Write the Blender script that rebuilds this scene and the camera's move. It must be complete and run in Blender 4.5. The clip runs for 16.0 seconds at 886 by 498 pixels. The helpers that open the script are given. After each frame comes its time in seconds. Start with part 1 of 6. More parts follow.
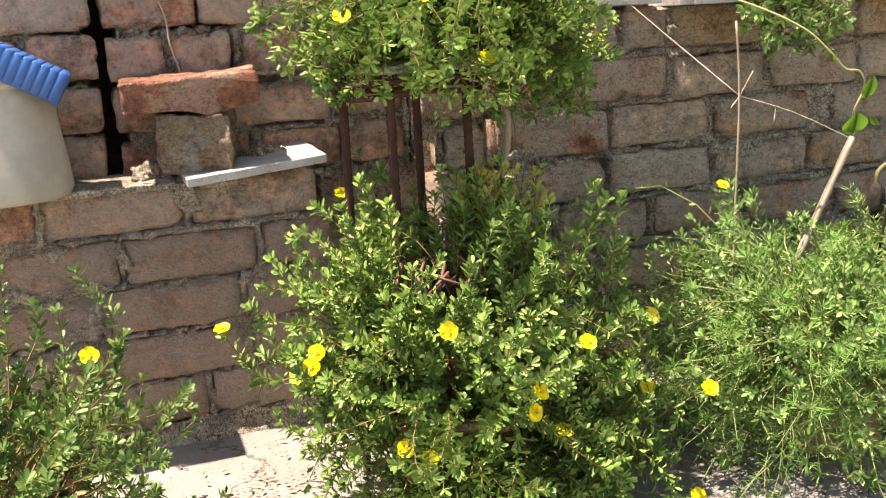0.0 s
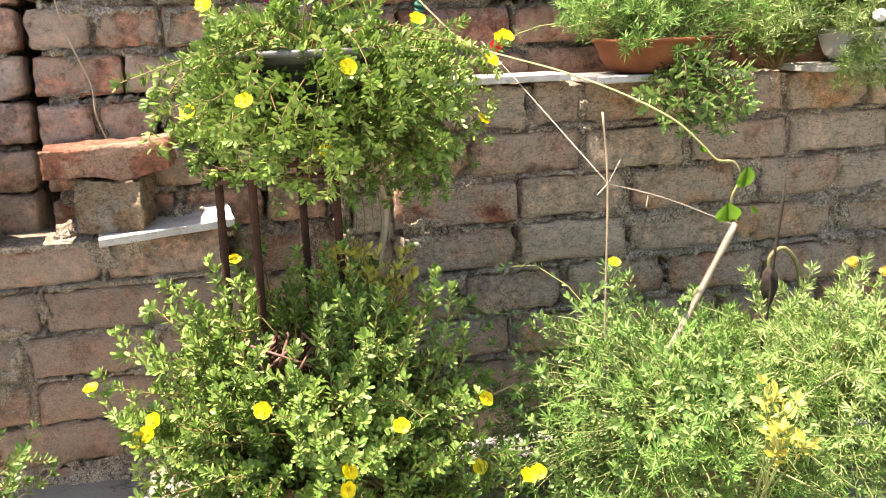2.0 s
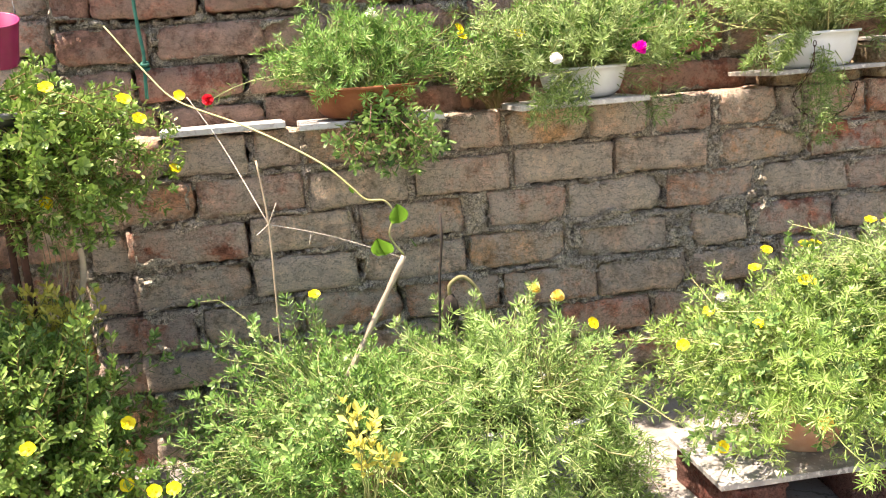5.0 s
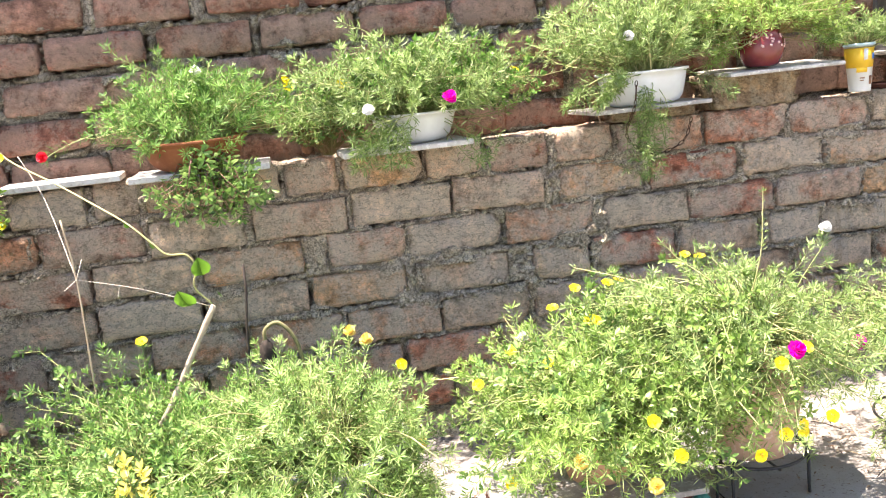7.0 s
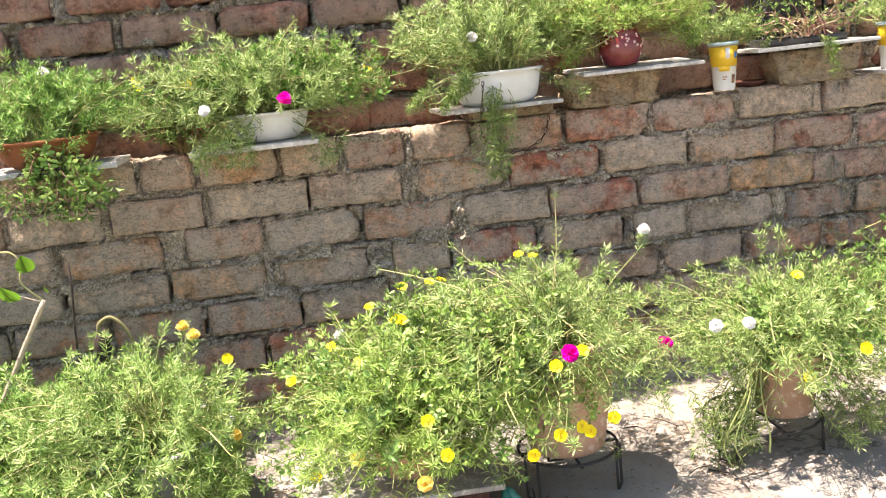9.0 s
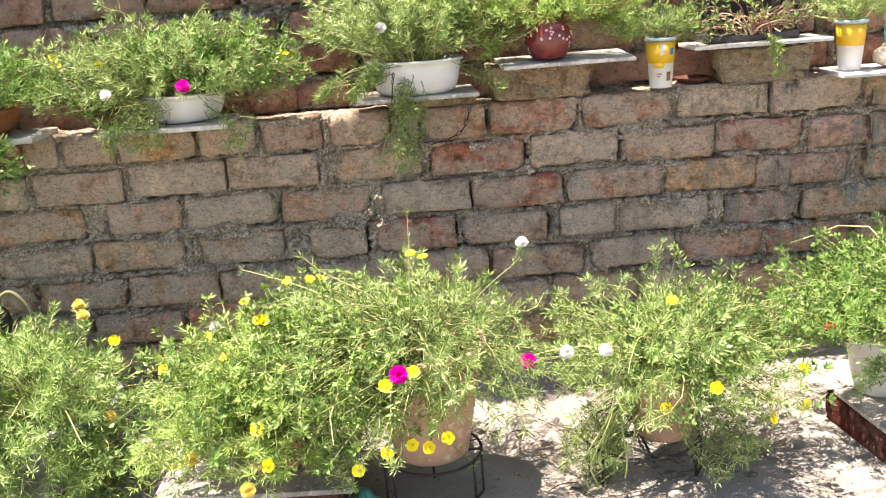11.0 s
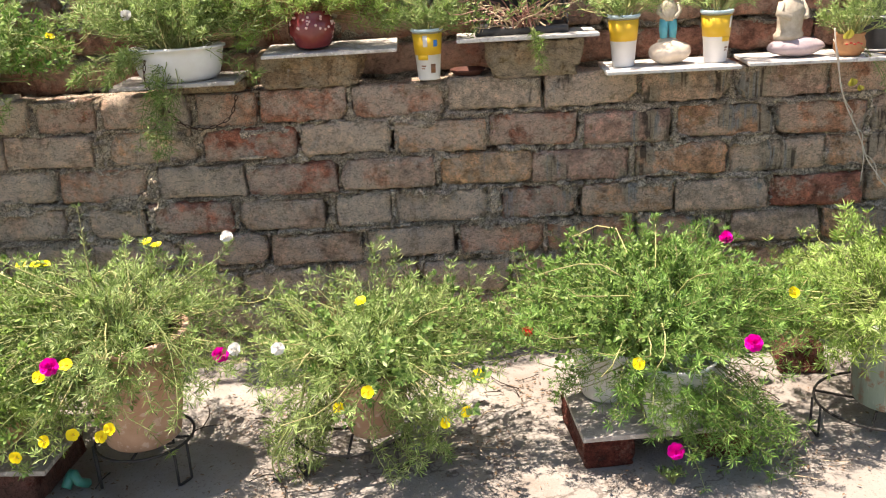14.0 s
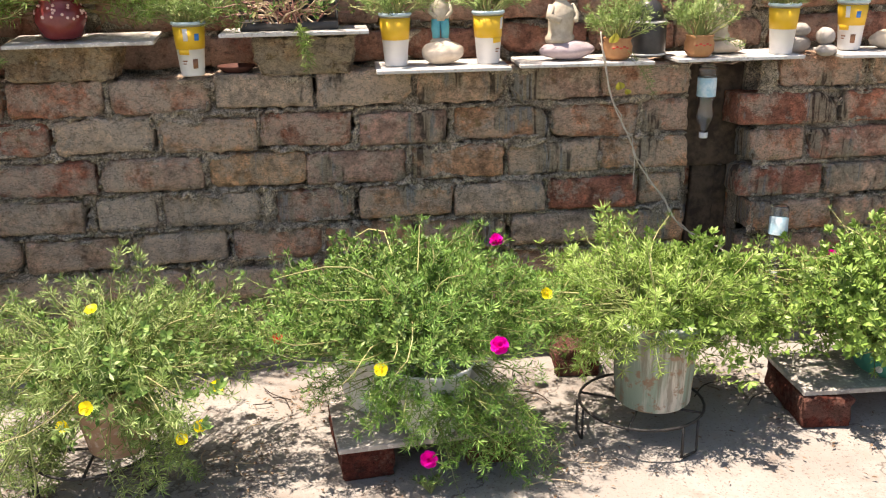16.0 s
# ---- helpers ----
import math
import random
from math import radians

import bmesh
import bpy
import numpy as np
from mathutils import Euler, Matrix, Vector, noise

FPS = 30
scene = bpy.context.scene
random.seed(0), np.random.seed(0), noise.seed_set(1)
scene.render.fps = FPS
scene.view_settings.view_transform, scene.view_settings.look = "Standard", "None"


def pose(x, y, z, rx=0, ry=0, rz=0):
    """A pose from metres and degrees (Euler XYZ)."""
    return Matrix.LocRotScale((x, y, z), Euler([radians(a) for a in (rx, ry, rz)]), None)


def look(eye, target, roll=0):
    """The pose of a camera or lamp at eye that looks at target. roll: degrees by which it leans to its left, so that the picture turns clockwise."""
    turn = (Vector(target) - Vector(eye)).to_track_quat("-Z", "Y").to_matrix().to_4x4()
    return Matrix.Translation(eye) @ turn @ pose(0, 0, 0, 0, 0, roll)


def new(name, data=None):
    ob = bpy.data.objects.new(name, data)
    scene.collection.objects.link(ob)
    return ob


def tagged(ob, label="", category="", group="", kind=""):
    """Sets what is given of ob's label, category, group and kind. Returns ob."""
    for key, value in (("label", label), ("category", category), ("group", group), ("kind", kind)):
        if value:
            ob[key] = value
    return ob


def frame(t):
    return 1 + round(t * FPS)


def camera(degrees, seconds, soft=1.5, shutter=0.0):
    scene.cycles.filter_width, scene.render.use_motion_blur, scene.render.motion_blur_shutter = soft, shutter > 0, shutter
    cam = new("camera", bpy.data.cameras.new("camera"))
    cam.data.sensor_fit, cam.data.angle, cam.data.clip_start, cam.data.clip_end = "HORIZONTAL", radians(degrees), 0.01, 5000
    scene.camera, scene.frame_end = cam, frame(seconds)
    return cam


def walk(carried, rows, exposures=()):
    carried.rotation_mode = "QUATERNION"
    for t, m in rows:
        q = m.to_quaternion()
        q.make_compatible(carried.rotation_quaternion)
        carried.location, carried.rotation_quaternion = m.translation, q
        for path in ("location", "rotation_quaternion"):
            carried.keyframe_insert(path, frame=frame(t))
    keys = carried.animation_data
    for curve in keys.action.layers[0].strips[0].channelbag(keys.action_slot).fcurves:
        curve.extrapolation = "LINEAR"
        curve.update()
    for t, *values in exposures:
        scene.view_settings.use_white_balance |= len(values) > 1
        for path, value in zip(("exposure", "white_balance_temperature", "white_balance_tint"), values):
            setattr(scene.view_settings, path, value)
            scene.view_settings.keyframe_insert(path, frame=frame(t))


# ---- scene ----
cam = camera(51.5, 16.0, 1.15)
PATH = [
    (0, (-1.538, -1.609, 0.742), (-0.899, 0.223, 0.254), -3.1),
    (0.5, (-1.473, -1.65, 0.789), (-0.871, 0.198, 0.318), -2.2),
    (1, (-1.383, -1.674, 0.81), (-0.824, 0.189, 0.345), -1.4),
    (1.5, (-1.285, -1.693, 0.833), (-0.782, 0.191, 0.39), -1.7),
    (2, (-1.191, -1.765, 0.853), (-0.745, 0.129, 0.39), -2.1),
    (2.5, (-1.115, -1.887, 0.863), (-0.739, 0.017, 0.381), -2.4),
    (3, (-1.009, -1.987, 0.86), (-0.682, -0.073, 0.383), -3.0),
    (3.5, (-0.918, -2.007, 0.862), (-0.601, -0.086, 0.407), -3.8),
    (4, (-0.829, -2.014, 0.855), (-0.48, -0.094, 0.414), -4.1),
    (4.5, (-0.698, -2.03, 0.86), (-0.323, -0.111, 0.439), -4.1),
    (7, (-0.162, -2.207, 0.927), (0.177, -0.275, 0.539), -6.0),
    (7.5, (-0.02, -2.247, 0.941), (0.273, -0.315, 0.518), -6.4),
    (8, (0.073, -2.287, 0.918), (0.34, -0.35, 0.496), -6.0),
    (8.5, (0.154, -2.308, 0.936), (0.412, -0.368, 0.523), -6.0),
    (9, (0.274, -2.324, 0.935), (0.536, -0.388, 0.509), -6.0),
    (11.5, (0.875, -2.321, 1.097), (0.866, -0.41, 0.508), -3.6),
    (12, (1.002, -2.357, 1.119), (0.965, -0.447, 0.526), -3.1),
    (12.5, (1.091, -2.372, 1.108), (1.044, -0.461, 0.52), -2.6),
    (13, (1.204, -2.366, 1.126), (1.132, -0.464, 0.512), -2.4),
    (13.5, (1.339, -2.345, 1.109), (1.254, -0.449, 0.477), -2.7),
    (14, (1.472, -2.315, 1.09), (1.406, -0.424, 0.443), -3.3),
    (14.5, (1.535, -2.305, 1.061), (1.577, -0.417, 0.4), -3.0),
    (15, (1.573, -2.3, 1.047), (1.707, -0.416, 0.392), -2.1),
    (15.5, (1.645, -2.262, 1.053), (1.844, -0.381, 0.403), -1.3),
    (16, (1.707, -2.255, 1.036), (1.928, -0.37, 0.405), -1.0),
]
EXPOSURES = [(0, 1.42, 7400, 18), (1, 1.76, 7400, 18), (2, 1.90, 7400, 18), (4.5, 1.87, 7400, 18), (7, 2.25, 6800, 18), (8, 1.98, 7000, 18), (9, 1.89, 7200, 18), (12.5, 1.85, 7250, 18), (14, 1.38, 7300, 18), (16, 1.27, 7300, 18)]
walk(cam, [(t, look(eye, target, roll)) for t, eye, target, roll in PATH], EXPOSURES)


# ---- world and sun ----
TO_SUN = Vector((-0.30, 0.015, 1.0)).normalized()
world = bpy.data.worlds.new("sky")
scene.world = world
world.use_nodes = True
sky = world.node_tree.nodes.new("ShaderNodeTexSky")
sky.sky_type, sky.sun_disc = "NISHITA", False
sky.sun_elevation = math.asin(TO_SUN.z)
sky.sun_rotation = math.atan2(TO_SUN.x, TO_SUN.y)
world.node_tree.links.new(sky.outputs[0], world.node_tree.nodes["Background"].inputs[0])
world.node_tree.nodes["Background"].inputs[1].default_value = 0.088
sun = new("sun", bpy.data.lights.new("sun", "SUN"))
sun.data.energy, sun.data.angle, sun.data.color = 5.0, radians(0.6), (1.0, 0.95, 0.87)
sun.matrix_world = look(TO_SUN * 20, (0, 0, 0))


# ---- materials ----
def shader(name, rough=0.8, metal=0.0, spec=0.5):
    m = bpy.data.materials.new(name)
    m.use_nodes = True
    nt = m.node_tree
    p = nt.nodes["Principled BSDF"]
    p.inputs["Roughness"].default_value = rough
    p.inputs["Metallic"].default_value = metal
    p.inputs["Specular IOR Level"].default_value = spec
    return m, nt, p


def node(nt, kind, ins=None, **props):
    n = nt.nodes.new(kind)
    for k, v in props.items():
        if k == "op":
            n.operation = v
        elif k == "blend":
            n.blend_type = v
        elif k == "dtype":
            n.data_type = v
    for k, v in (ins or {}).items():
        if hasattr(v, "is_output"):
            nt.links.new(v, n.inputs[k])
        else:
            n.inputs[k].default_value = v
    return n


def noise_tex(nt, scale, detail=4.0, rough=0.6, stretch=None, world_space=True):
    if world_space:
        co = node(nt, "ShaderNodeNewGeometry").outputs["Position"]
    else:
        co = node(nt, "ShaderNodeTexCoord").outputs["Object"]
    if stretch:
        co = node(nt, "ShaderNodeVectorMath", {0: co, 1: stretch}, op="MULTIPLY").outputs[0]
    return node(nt, "ShaderNodeTexNoise", {"Vector": co, "Scale": scale, "Detail": detail, "Roughness": rough}).outputs["Fac"]


def ramp(nt, fac, stops, ease="LINEAR"):
    r = node(nt, "ShaderNodeValToRGB", {"Fac": fac})
    r.color_ramp.interpolation = ease
    e = r.color_ramp.elements
    while len(e) < len(stops):
        e.new(0.5)
    for el, (at, c) in zip(e, stops):
        el.position = at
        el.color = (*c, 1) if len(c) == 3 else c
    return r.outputs["Color"]


def grey(a):
    return (a, a, a)


def mix(nt, fac, a, b, blend="MIX"):
    m = node(nt, "ShaderNodeMix", dtype="RGBA", blend=blend)
    for key, v in ((0, fac), (6, a), (7, b)):
        if hasattr(v, "is_output"):
            nt.links.new(v, m.inputs[key])
        elif key == 0:
            m.inputs[0].default_value = v
        else:
            m.inputs[key].default_value = (*v, 1)
    return m.outputs[2]


def bump(nt, p, height, strength, dist=0.004):
    b = node(nt, "ShaderNodeBump", {"Height": height, "Strength": strength, "Distance": dist})
    nt.links.new(b.outputs[0], p.inputs["Normal"])


def brick_material(name, tones, dust, dusty, streak=0.0, grime=0.55, ochre=0.0, chalk=0.0, wash=0.0, grain=1.0):
    """Fired clay: a tone for each brick, dust, soot, pits and, where asked, lime runs and a cement wash."""
    m, nt, p = shader(name, 0.92, spec=0.2)
    rnd = node(nt, "ShaderNodeObjectInfo").outputs["Random"]
    col = ramp(nt, rnd, tones)
    big = noise_tex(nt, 13, 5, 0.65)
    mid = noise_tex(nt, 48, 6, 0.72)
    fine = noise_tex(nt, 150, 5, 0.75)
    grit = noise_tex(nt, 430, 3, 0.7)
    col = mix(nt, 1.0, col, ramp(nt, mid, [(0.34, grey(0.5)), (0.5, grey(0.95)), (0.66, grey(1.38))]), "MULTIPLY")
    col = mix(nt, 1.0, col, ramp(nt, noise_tex(nt, 21, 3, 0.55), [(0.36, grey(0.66)), (0.52, grey(1.0)), (0.64, grey(1.18))]), "MULTIPLY")
    shift = node(nt, "ShaderNodeMath", {0: rnd, 1: 7.31}, op="MULTIPLY").outputs[0]
    shift = node(nt, "ShaderNodeMath", {0: shift}, op="FRACT").outputs[0]
    amount = node(nt, "ShaderNodeMath", {0: shift, 1: 0.17}, op="MULTIPLY").outputs[0]
    level = node(nt, "ShaderNodeMath", {0: big, 1: amount}, op="ADD").outputs[0]
    ragged = node(nt, "ShaderNodeMath", {0: fine, 1: 0.35}, op="MULTIPLY").outputs[0]
    level = node(nt, "ShaderNodeMath", {0: level, 1: ragged}, op="ADD").outputs[0]
    col = mix(nt, ramp(nt, level, [(0.71, grey(0.0)), (0.80, grey(dusty))]), col, dust)
    along = node(nt, "ShaderNodeSeparateXYZ", {0: node(nt, "ShaderNodeNewGeometry").outputs["Position"]}).outputs["X"]
    if ochre:
        stain = noise_tex(nt, 17, 6, 0.7)
        col = mix(nt, ramp(nt, stain, [(0.60, grey(0.0)), (0.66, grey(ochre))]), col, (0.40, 0.27, 0.10))
        lime = noise_tex(nt, 9, 7, 0.75)
        col = mix(nt, ramp(nt, lime, [(0.58, grey(0.0)), (0.64, grey(ochre))]), col, (0.56, 0.52, 0.45))
    if chalk:
        fade = node(nt, "ShaderNodeMapRange", {0: along, 1: 1.1, 2: 2.0, 3: 1.0, 4: 0.1}).outputs[0]
        worn = ramp(nt, noise_tex(nt, 7, 6, 0.72), [(0.42, grey(0.0)), (0.56, grey(1.2 * chalk))])
        fade = node(nt, "ShaderNodeMath", {0: fade, 1: worn}, op="MULTIPLY").outputs[0]
        col = mix(nt, fade, col, (0.74, 0.62, 0.49))
    if streak:
        # cement wash that ran down the face in combed strips
        run = noise_tex(nt, 42, 3, 0.6, (1.0, 1.0, 0.05))
        tone = ramp(nt, run, [(0.41, (0.10, 0.08, 0.06)), (0.45, (0.44, 0.36, 0.26)), (0.55, (0.50, 0.42, 0.31)), (0.58, (0.30, 0.30, 0.28)), (0.64, (0.42, 0.41, 0.38)), (0.68, (0.14, 0.115, 0.09))])
        where = node(nt, "ShaderNodeMapRange", {0: along, 1: 1.2, 2: 1.6, 3: 0.0, 4: 1.0}).outputs[0]
        patch = ramp(nt, noise_tex(nt, 6.5, 5, 0.62, (1.0, 1.0, 0.55)), [(0.53, grey(0.0)), (0.58, grey(streak))])
        where = node(nt, "ShaderNodeMath", {0: where, 1: patch}, op="MULTIPLY").outputs[0]
        col = mix(nt, where, col, tone)
    if wash:
        cover = ramp(nt, noise_tex(nt, 8, 7, 0.72), [(0.36, grey(0.25 * wash)), (0.58, grey(wash))])
        col = mix(nt, cover, col, (0.68, 0.53, 0.41))
    soot = noise_tex(nt, 34, 6, 0.8)
    col = mix(nt, ramp(nt, soot, [(0.55, grey(0.0)), (0.64, grey(grime))]), col, (0.085, 0.062, 0.048))
    nick = noise_tex(nt, 62, 5, 0.62, (0.45, 1.0, 1.0))
    col = mix(nt, 1.0, col, ramp(nt, nick, [(0.462, grey(1.0)), (0.488, grey(1 - 0.42 * grain)), (0.503, grey(1 - 0.36 * grain)), (0.512, grey(1 + 0.14 * grain)), (0.54, grey(1.0))]), "MULTIPLY")
    col = mix(nt, 1.0, col, ramp(nt, fine, [(0.34, grey(1 - 0.75 * grain)), (0.39, grey(0.95)), (0.60, grey(1.0)), (0.68, grey(1 + 0.35 * grain))]), "MULTIPLY")
    col = mix(nt, 1.0, col, ramp(nt, grit, [(0.35, grey(1 - 0.20 * grain)), (0.65, grey(1 + 0.16 * grain))]), "MULTIPLY")
    nt.links.new(col, p.inputs["Base Color"])
    h = node(nt, "ShaderNodeMath", {0: mid, 1: 0.8}, op="MULTIPLY").outputs[0]
    h = node(nt, "ShaderNodeMath", {0: h, 1: fine}, op="ADD").outputs[0]
    bump(nt, p, h, 1.0, 0.018)
    return m


def mottled(name, a, b, scale, rough=0.85, fine=200, strength=0.4, spec=0.4, metal=0.0, speck=None, dist=0.003, cover=0.56):
    m, nt, p = shader(name, rough, metal, spec)
    n1 = noise_tex(nt, scale, 5, 0.65)
    n2 = noise_tex(nt, fine, 4, 0.6)
    col = mix(nt, ramp(nt, n1, [(0.40, grey(0.0)), (0.60, grey(1.0))]), a, b)
    if speck:
        col = mix(nt, ramp(nt, n2, [(cover, grey(0.0)), (cover + 0.07, grey(0.9))]), col, speck)
    nt.links.new(col, p.inputs["Base Color"])
    bump(nt, p, node(nt, "ShaderNodeMath", {0: n1, 1: n2}, op="ADD").outputs[0], strength, dist)
    return m


def mortar_material(name, a, b, pit, grain=1.0):
    """Gritty mortar: lumps of two tones, dark pits, pale sand grains."""
    m, nt, p = shader(name, 0.95, spec=0.15)
    lump = noise_tex(nt, 36, 6, 0.7)
    pits = noise_tex(nt, 120, 5, 0.75)
    sand = noise_tex(nt, 330, 3, 0.7)
    col = mix(nt, ramp(nt, lump, [(0.40, grey(0.0)), (0.60, grey(1.0))]), a, b)
    col = mix(nt, 1.0, col, ramp(nt, noise_tex(nt, 9, 4, 0.6), [(0.35, grey(0.75)), (0.65, grey(1.2))]), "MULTIPLY")
    col = mix(nt, ramp(nt, pits, [(0.56, grey(0.0)), (0.62, grey(0.9))]), col, pit)
    split = noise_tex(nt, 58, 4, 0.6)
    col = mix(nt, ramp(nt, split, [(0.465, grey(0.0)), (0.492, grey(0.85)), (0.508, grey(0.85)), (0.53, grey(0.0))]), col, pit)
    col = mix(nt, 1.0, col, ramp(nt, sand, [(0.36, grey(1 - 0.45 * grain)), (0.50, grey(1.0)), (0.64, grey(1 + 0.5 * grain))]), "MULTIPLY")
    nt.links.new(col, p.inputs["Base Color"])
    h = node(nt, "ShaderNodeMath", {0: pits, 1: -1.2}, op="MULTIPLY").outputs[0]
    h = node(nt, "ShaderNodeMath", {0: h, 1: lump}, op="ADD").outputs[0]
    bump(nt, p, h, 1.0, 0.014)
    return m


def leaf_material(name, stops, through_share=0.24, rough=0.45):
    m, nt, p = shader(name, rough, spec=0.33)
    rnd = node(nt, "ShaderNodeNewGeometry").outputs["Random Per Island"]
    col = ramp(nt, rnd, stops)
    patch = noise_tex(nt, 14, 2, 0.5)
    col = mix(nt, ramp(nt, patch, [(0.35, grey(0.0)), (0.7, grey(0.45))]), col, stops[-2][1])
    nt.links.new(col, p.inputs["Base Color"])
    tr = node(nt, "ShaderNodeBsdfTranslucent", {"Color": col})
    ms = node(nt, "ShaderNodeMixShader", {0: through_share, 1: p.outputs[0], 2: tr.outputs[0]})
    nt.links.new(ms.outputs[0], nt.nodes["Material Output"].inputs[0])
    return m


def petal_material(name, col, edge):
    m, nt, p = shader(name, 0.5, spec=0.3)
    c = mix(nt, ramp(nt, noise_tex(nt, 120, 2, 0.5), [(0.35, grey(0.0)), (0.7, grey(1.0))]), col, edge)
    nt.links.new(c, p.inputs["Base Color"])
    tr = node(nt, "ShaderNodeBsdfTranslucent", {"Color": c})
    ms = node(nt, "ShaderNodeMixShader", {0: 0.25, 1: p.outputs[0], 2: tr.outputs[0]})
    nt.links.new(ms.outputs[0], nt.nodes["Material Output"].inputs[0])
    return m


BRICK_LOW = brick_material("weathered_brick", [(0.0, (0.757, 0.526, 0.369)), (0.10, (0.697, 0.342, 0.212)), (0.22, (0.666, 0.252, 0.154)), (0.34, (0.514, 0.191, 0.122)), (0.44, (0.757, 0.389, 0.229)), (0.56, (0.847, 0.511, 0.281)), (0.66, (0.636, 0.268, 0.164)), (0.78, (0.666, 0.526, 0.432)), (0.88, (0.757, 0.320, 0.197)), (1.0, (0.850, 0.670, 0.454))], (0.817, 0.640, 0.487), 0.6, 0.9, 0.38, 0.6, 0.60)
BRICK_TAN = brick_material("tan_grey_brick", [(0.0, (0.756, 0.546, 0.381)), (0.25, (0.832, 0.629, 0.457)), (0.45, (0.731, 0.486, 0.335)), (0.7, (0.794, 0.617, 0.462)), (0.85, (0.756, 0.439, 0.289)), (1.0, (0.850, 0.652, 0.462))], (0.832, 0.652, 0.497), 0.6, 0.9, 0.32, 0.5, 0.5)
BRICK_UP = brick_material("red_brick", [(0.0, (0.470, 0.250, 0.172)), (0.3, (0.527, 0.286, 0.199)), (0.5, (0.433, 0.186, 0.127)), (0.75, (0.553, 0.330, 0.240)), (1.0, (0.488, 0.299, 0.217))], (0.564, 0.408, 0.314), 0.55, grain=0.5)
# Pale pink clay, with the left walls' bounced light put into the tone too.
BRICK_PALE = brick_material("pale_pink_brick", [(0.0, (0.850, 0.538, 0.376)), (0.3, (0.850, 0.565, 0.396)), (0.5, (0.755, 0.356, 0.231)), (0.7, (0.850, 0.443, 0.290)), (1.0, (0.850, 0.591, 0.430))], (0.850, 0.713, 0.542), 0.6, grime=0.3, grain=0.35)
BRICK_WASH = brick_material("cement_washed_brick", [(0.0, (0.765, 0.442, 0.293)), (0.5, (0.724, 0.359, 0.233)), (1.0, (0.820, 0.538, 0.366))], (0.683, 0.565, 0.426), 0.5, grime=0.3, wash=0.75, grain=0.4)
BRICK_LOOSE = brick_material("loose_brick_clay", [(0.0, (0.466, 0.306, 0.183)), (0.5, (0.524, 0.349, 0.204)), (1.0, (0.422, 0.277, 0.175))], (0.582, 0.480, 0.335), 0.6, 0.0, 0.55, 0.7)
BRICK_ORANGE = brick_material("orange_brick", [(0.0, (0.540, 0.225, 0.145)), (1.0, (0.585, 0.261, 0.167))], (0.840, 0.580, 0.420), 0.75, grime=0.4, grain=0.6)
BRICK_RED = brick_material("red_painted_brick", [(0.0, (0.12, 0.036, 0.024)), (1.0, (0.19, 0.046, 0.03))], (0.34, 0.20, 0.155), 0.4, grime=0.4)
MORTAR = mortar_material("mortar", (0.57, 0.465, 0.35), (0.77, 0.645, 0.49), (0.16, 0.122, 0.09))
MORTAR_UP = mortar_material("pale_mortar", (0.414, 0.353, 0.263), (0.627, 0.549, 0.426), (0.146, 0.112, 0.082))
MORTAR_PALE = mortar_material("crusted_pale_mortar", (0.537, 0.449, 0.338), (0.746, 0.641, 0.503), (0.198, 0.152, 0.109), 0.7)
MORTAR_FLUSH = mortar_material("smeared_mortar", (0.587, 0.471, 0.350), (0.738, 0.607, 0.461), (0.300, 0.226, 0.158), 0.6)
MARBLE = mottled("worn_marble", (0.607, 0.590, 0.558), (0.476, 0.451, 0.410), 18, 0.5, 120, 0.2, 0.4, speck=(0.369, 0.328, 0.287))
TILE_OLD = mottled("stained_tile", (0.62, 0.58, 0.53), (0.38, 0.34, 0.30), 26, 0.6, 110, 0.4, 0.35, speck=(0.72, 0.69, 0.64))
TILE_GREY = mottled("grey_stained_tile", (0.40, 0.37, 0.33), (0.24, 0.22, 0.20), 20, 0.4, 90, 0.4, 0.5, speck=(0.62, 0.58, 0.52))
TERRACOTTA = mottled("terracotta", (0.50, 0.25, 0.14), (0.56, 0.34, 0.22), 14, 0.85, 150, 0.3, 0.25)
TERRA_ORANGE = mottled("orange_terracotta", (0.256, 0.098, 0.042), (0.208, 0.071, 0.030), 20, 0.8, 150, 0.3, 0.25)
TERRA_PALE = mottled("limed_terracotta", (0.48, 0.325, 0.225), (0.40, 0.25, 0.165), 10, 0.85, 60, 0.35, 0.25, speck=(0.55, 0.42, 0.33))
TERRA_MINI = mottled("brown_terracotta", (0.44, 0.225, 0.10), (0.37, 0.17, 0.075), 30, 0.7, 120, 0.3, 0.3)
# Red-brown clay, its colour lowered further in place of shade on the saucer.
SAUCER = mottled("dark_red_clay", (0.075, 0.028, 0.020), (0.100, 0.037, 0.025), 30, 0.7, 120, 0.3, 0.3)
OLIVE = mottled("olive_stalk", (0.17, 0.15, 0.065), (0.22, 0.19, 0.09), 40, 0.7, 200, 0.3, 0.3)
PLASTIC_WHITE = mottled("white_plastic", (0.680, 0.680, 0.654), (0.612, 0.603, 0.561), 12, 0.35, 90, 0.05, 0.5)
PLASTIC_BEIGE = mottled("aged_white_plastic", (0.54, 0.50, 0.41), (0.45, 0.40, 0.32), 18, 0.5, 120, 0.1, 0.4)
PLASTIC_GREY = mottled("grey_plastic", (0.36, 0.37, 0.38), (0.27, 0.27, 0.27), 12, 0.5, 90, 0.1, 0.4)
PLASTIC_BLACK = mottled("black_plastic", (0.025, 0.025, 0.027), (0.05, 0.048, 0.045), 14, 0.4, 90, 0.1, 0.5)
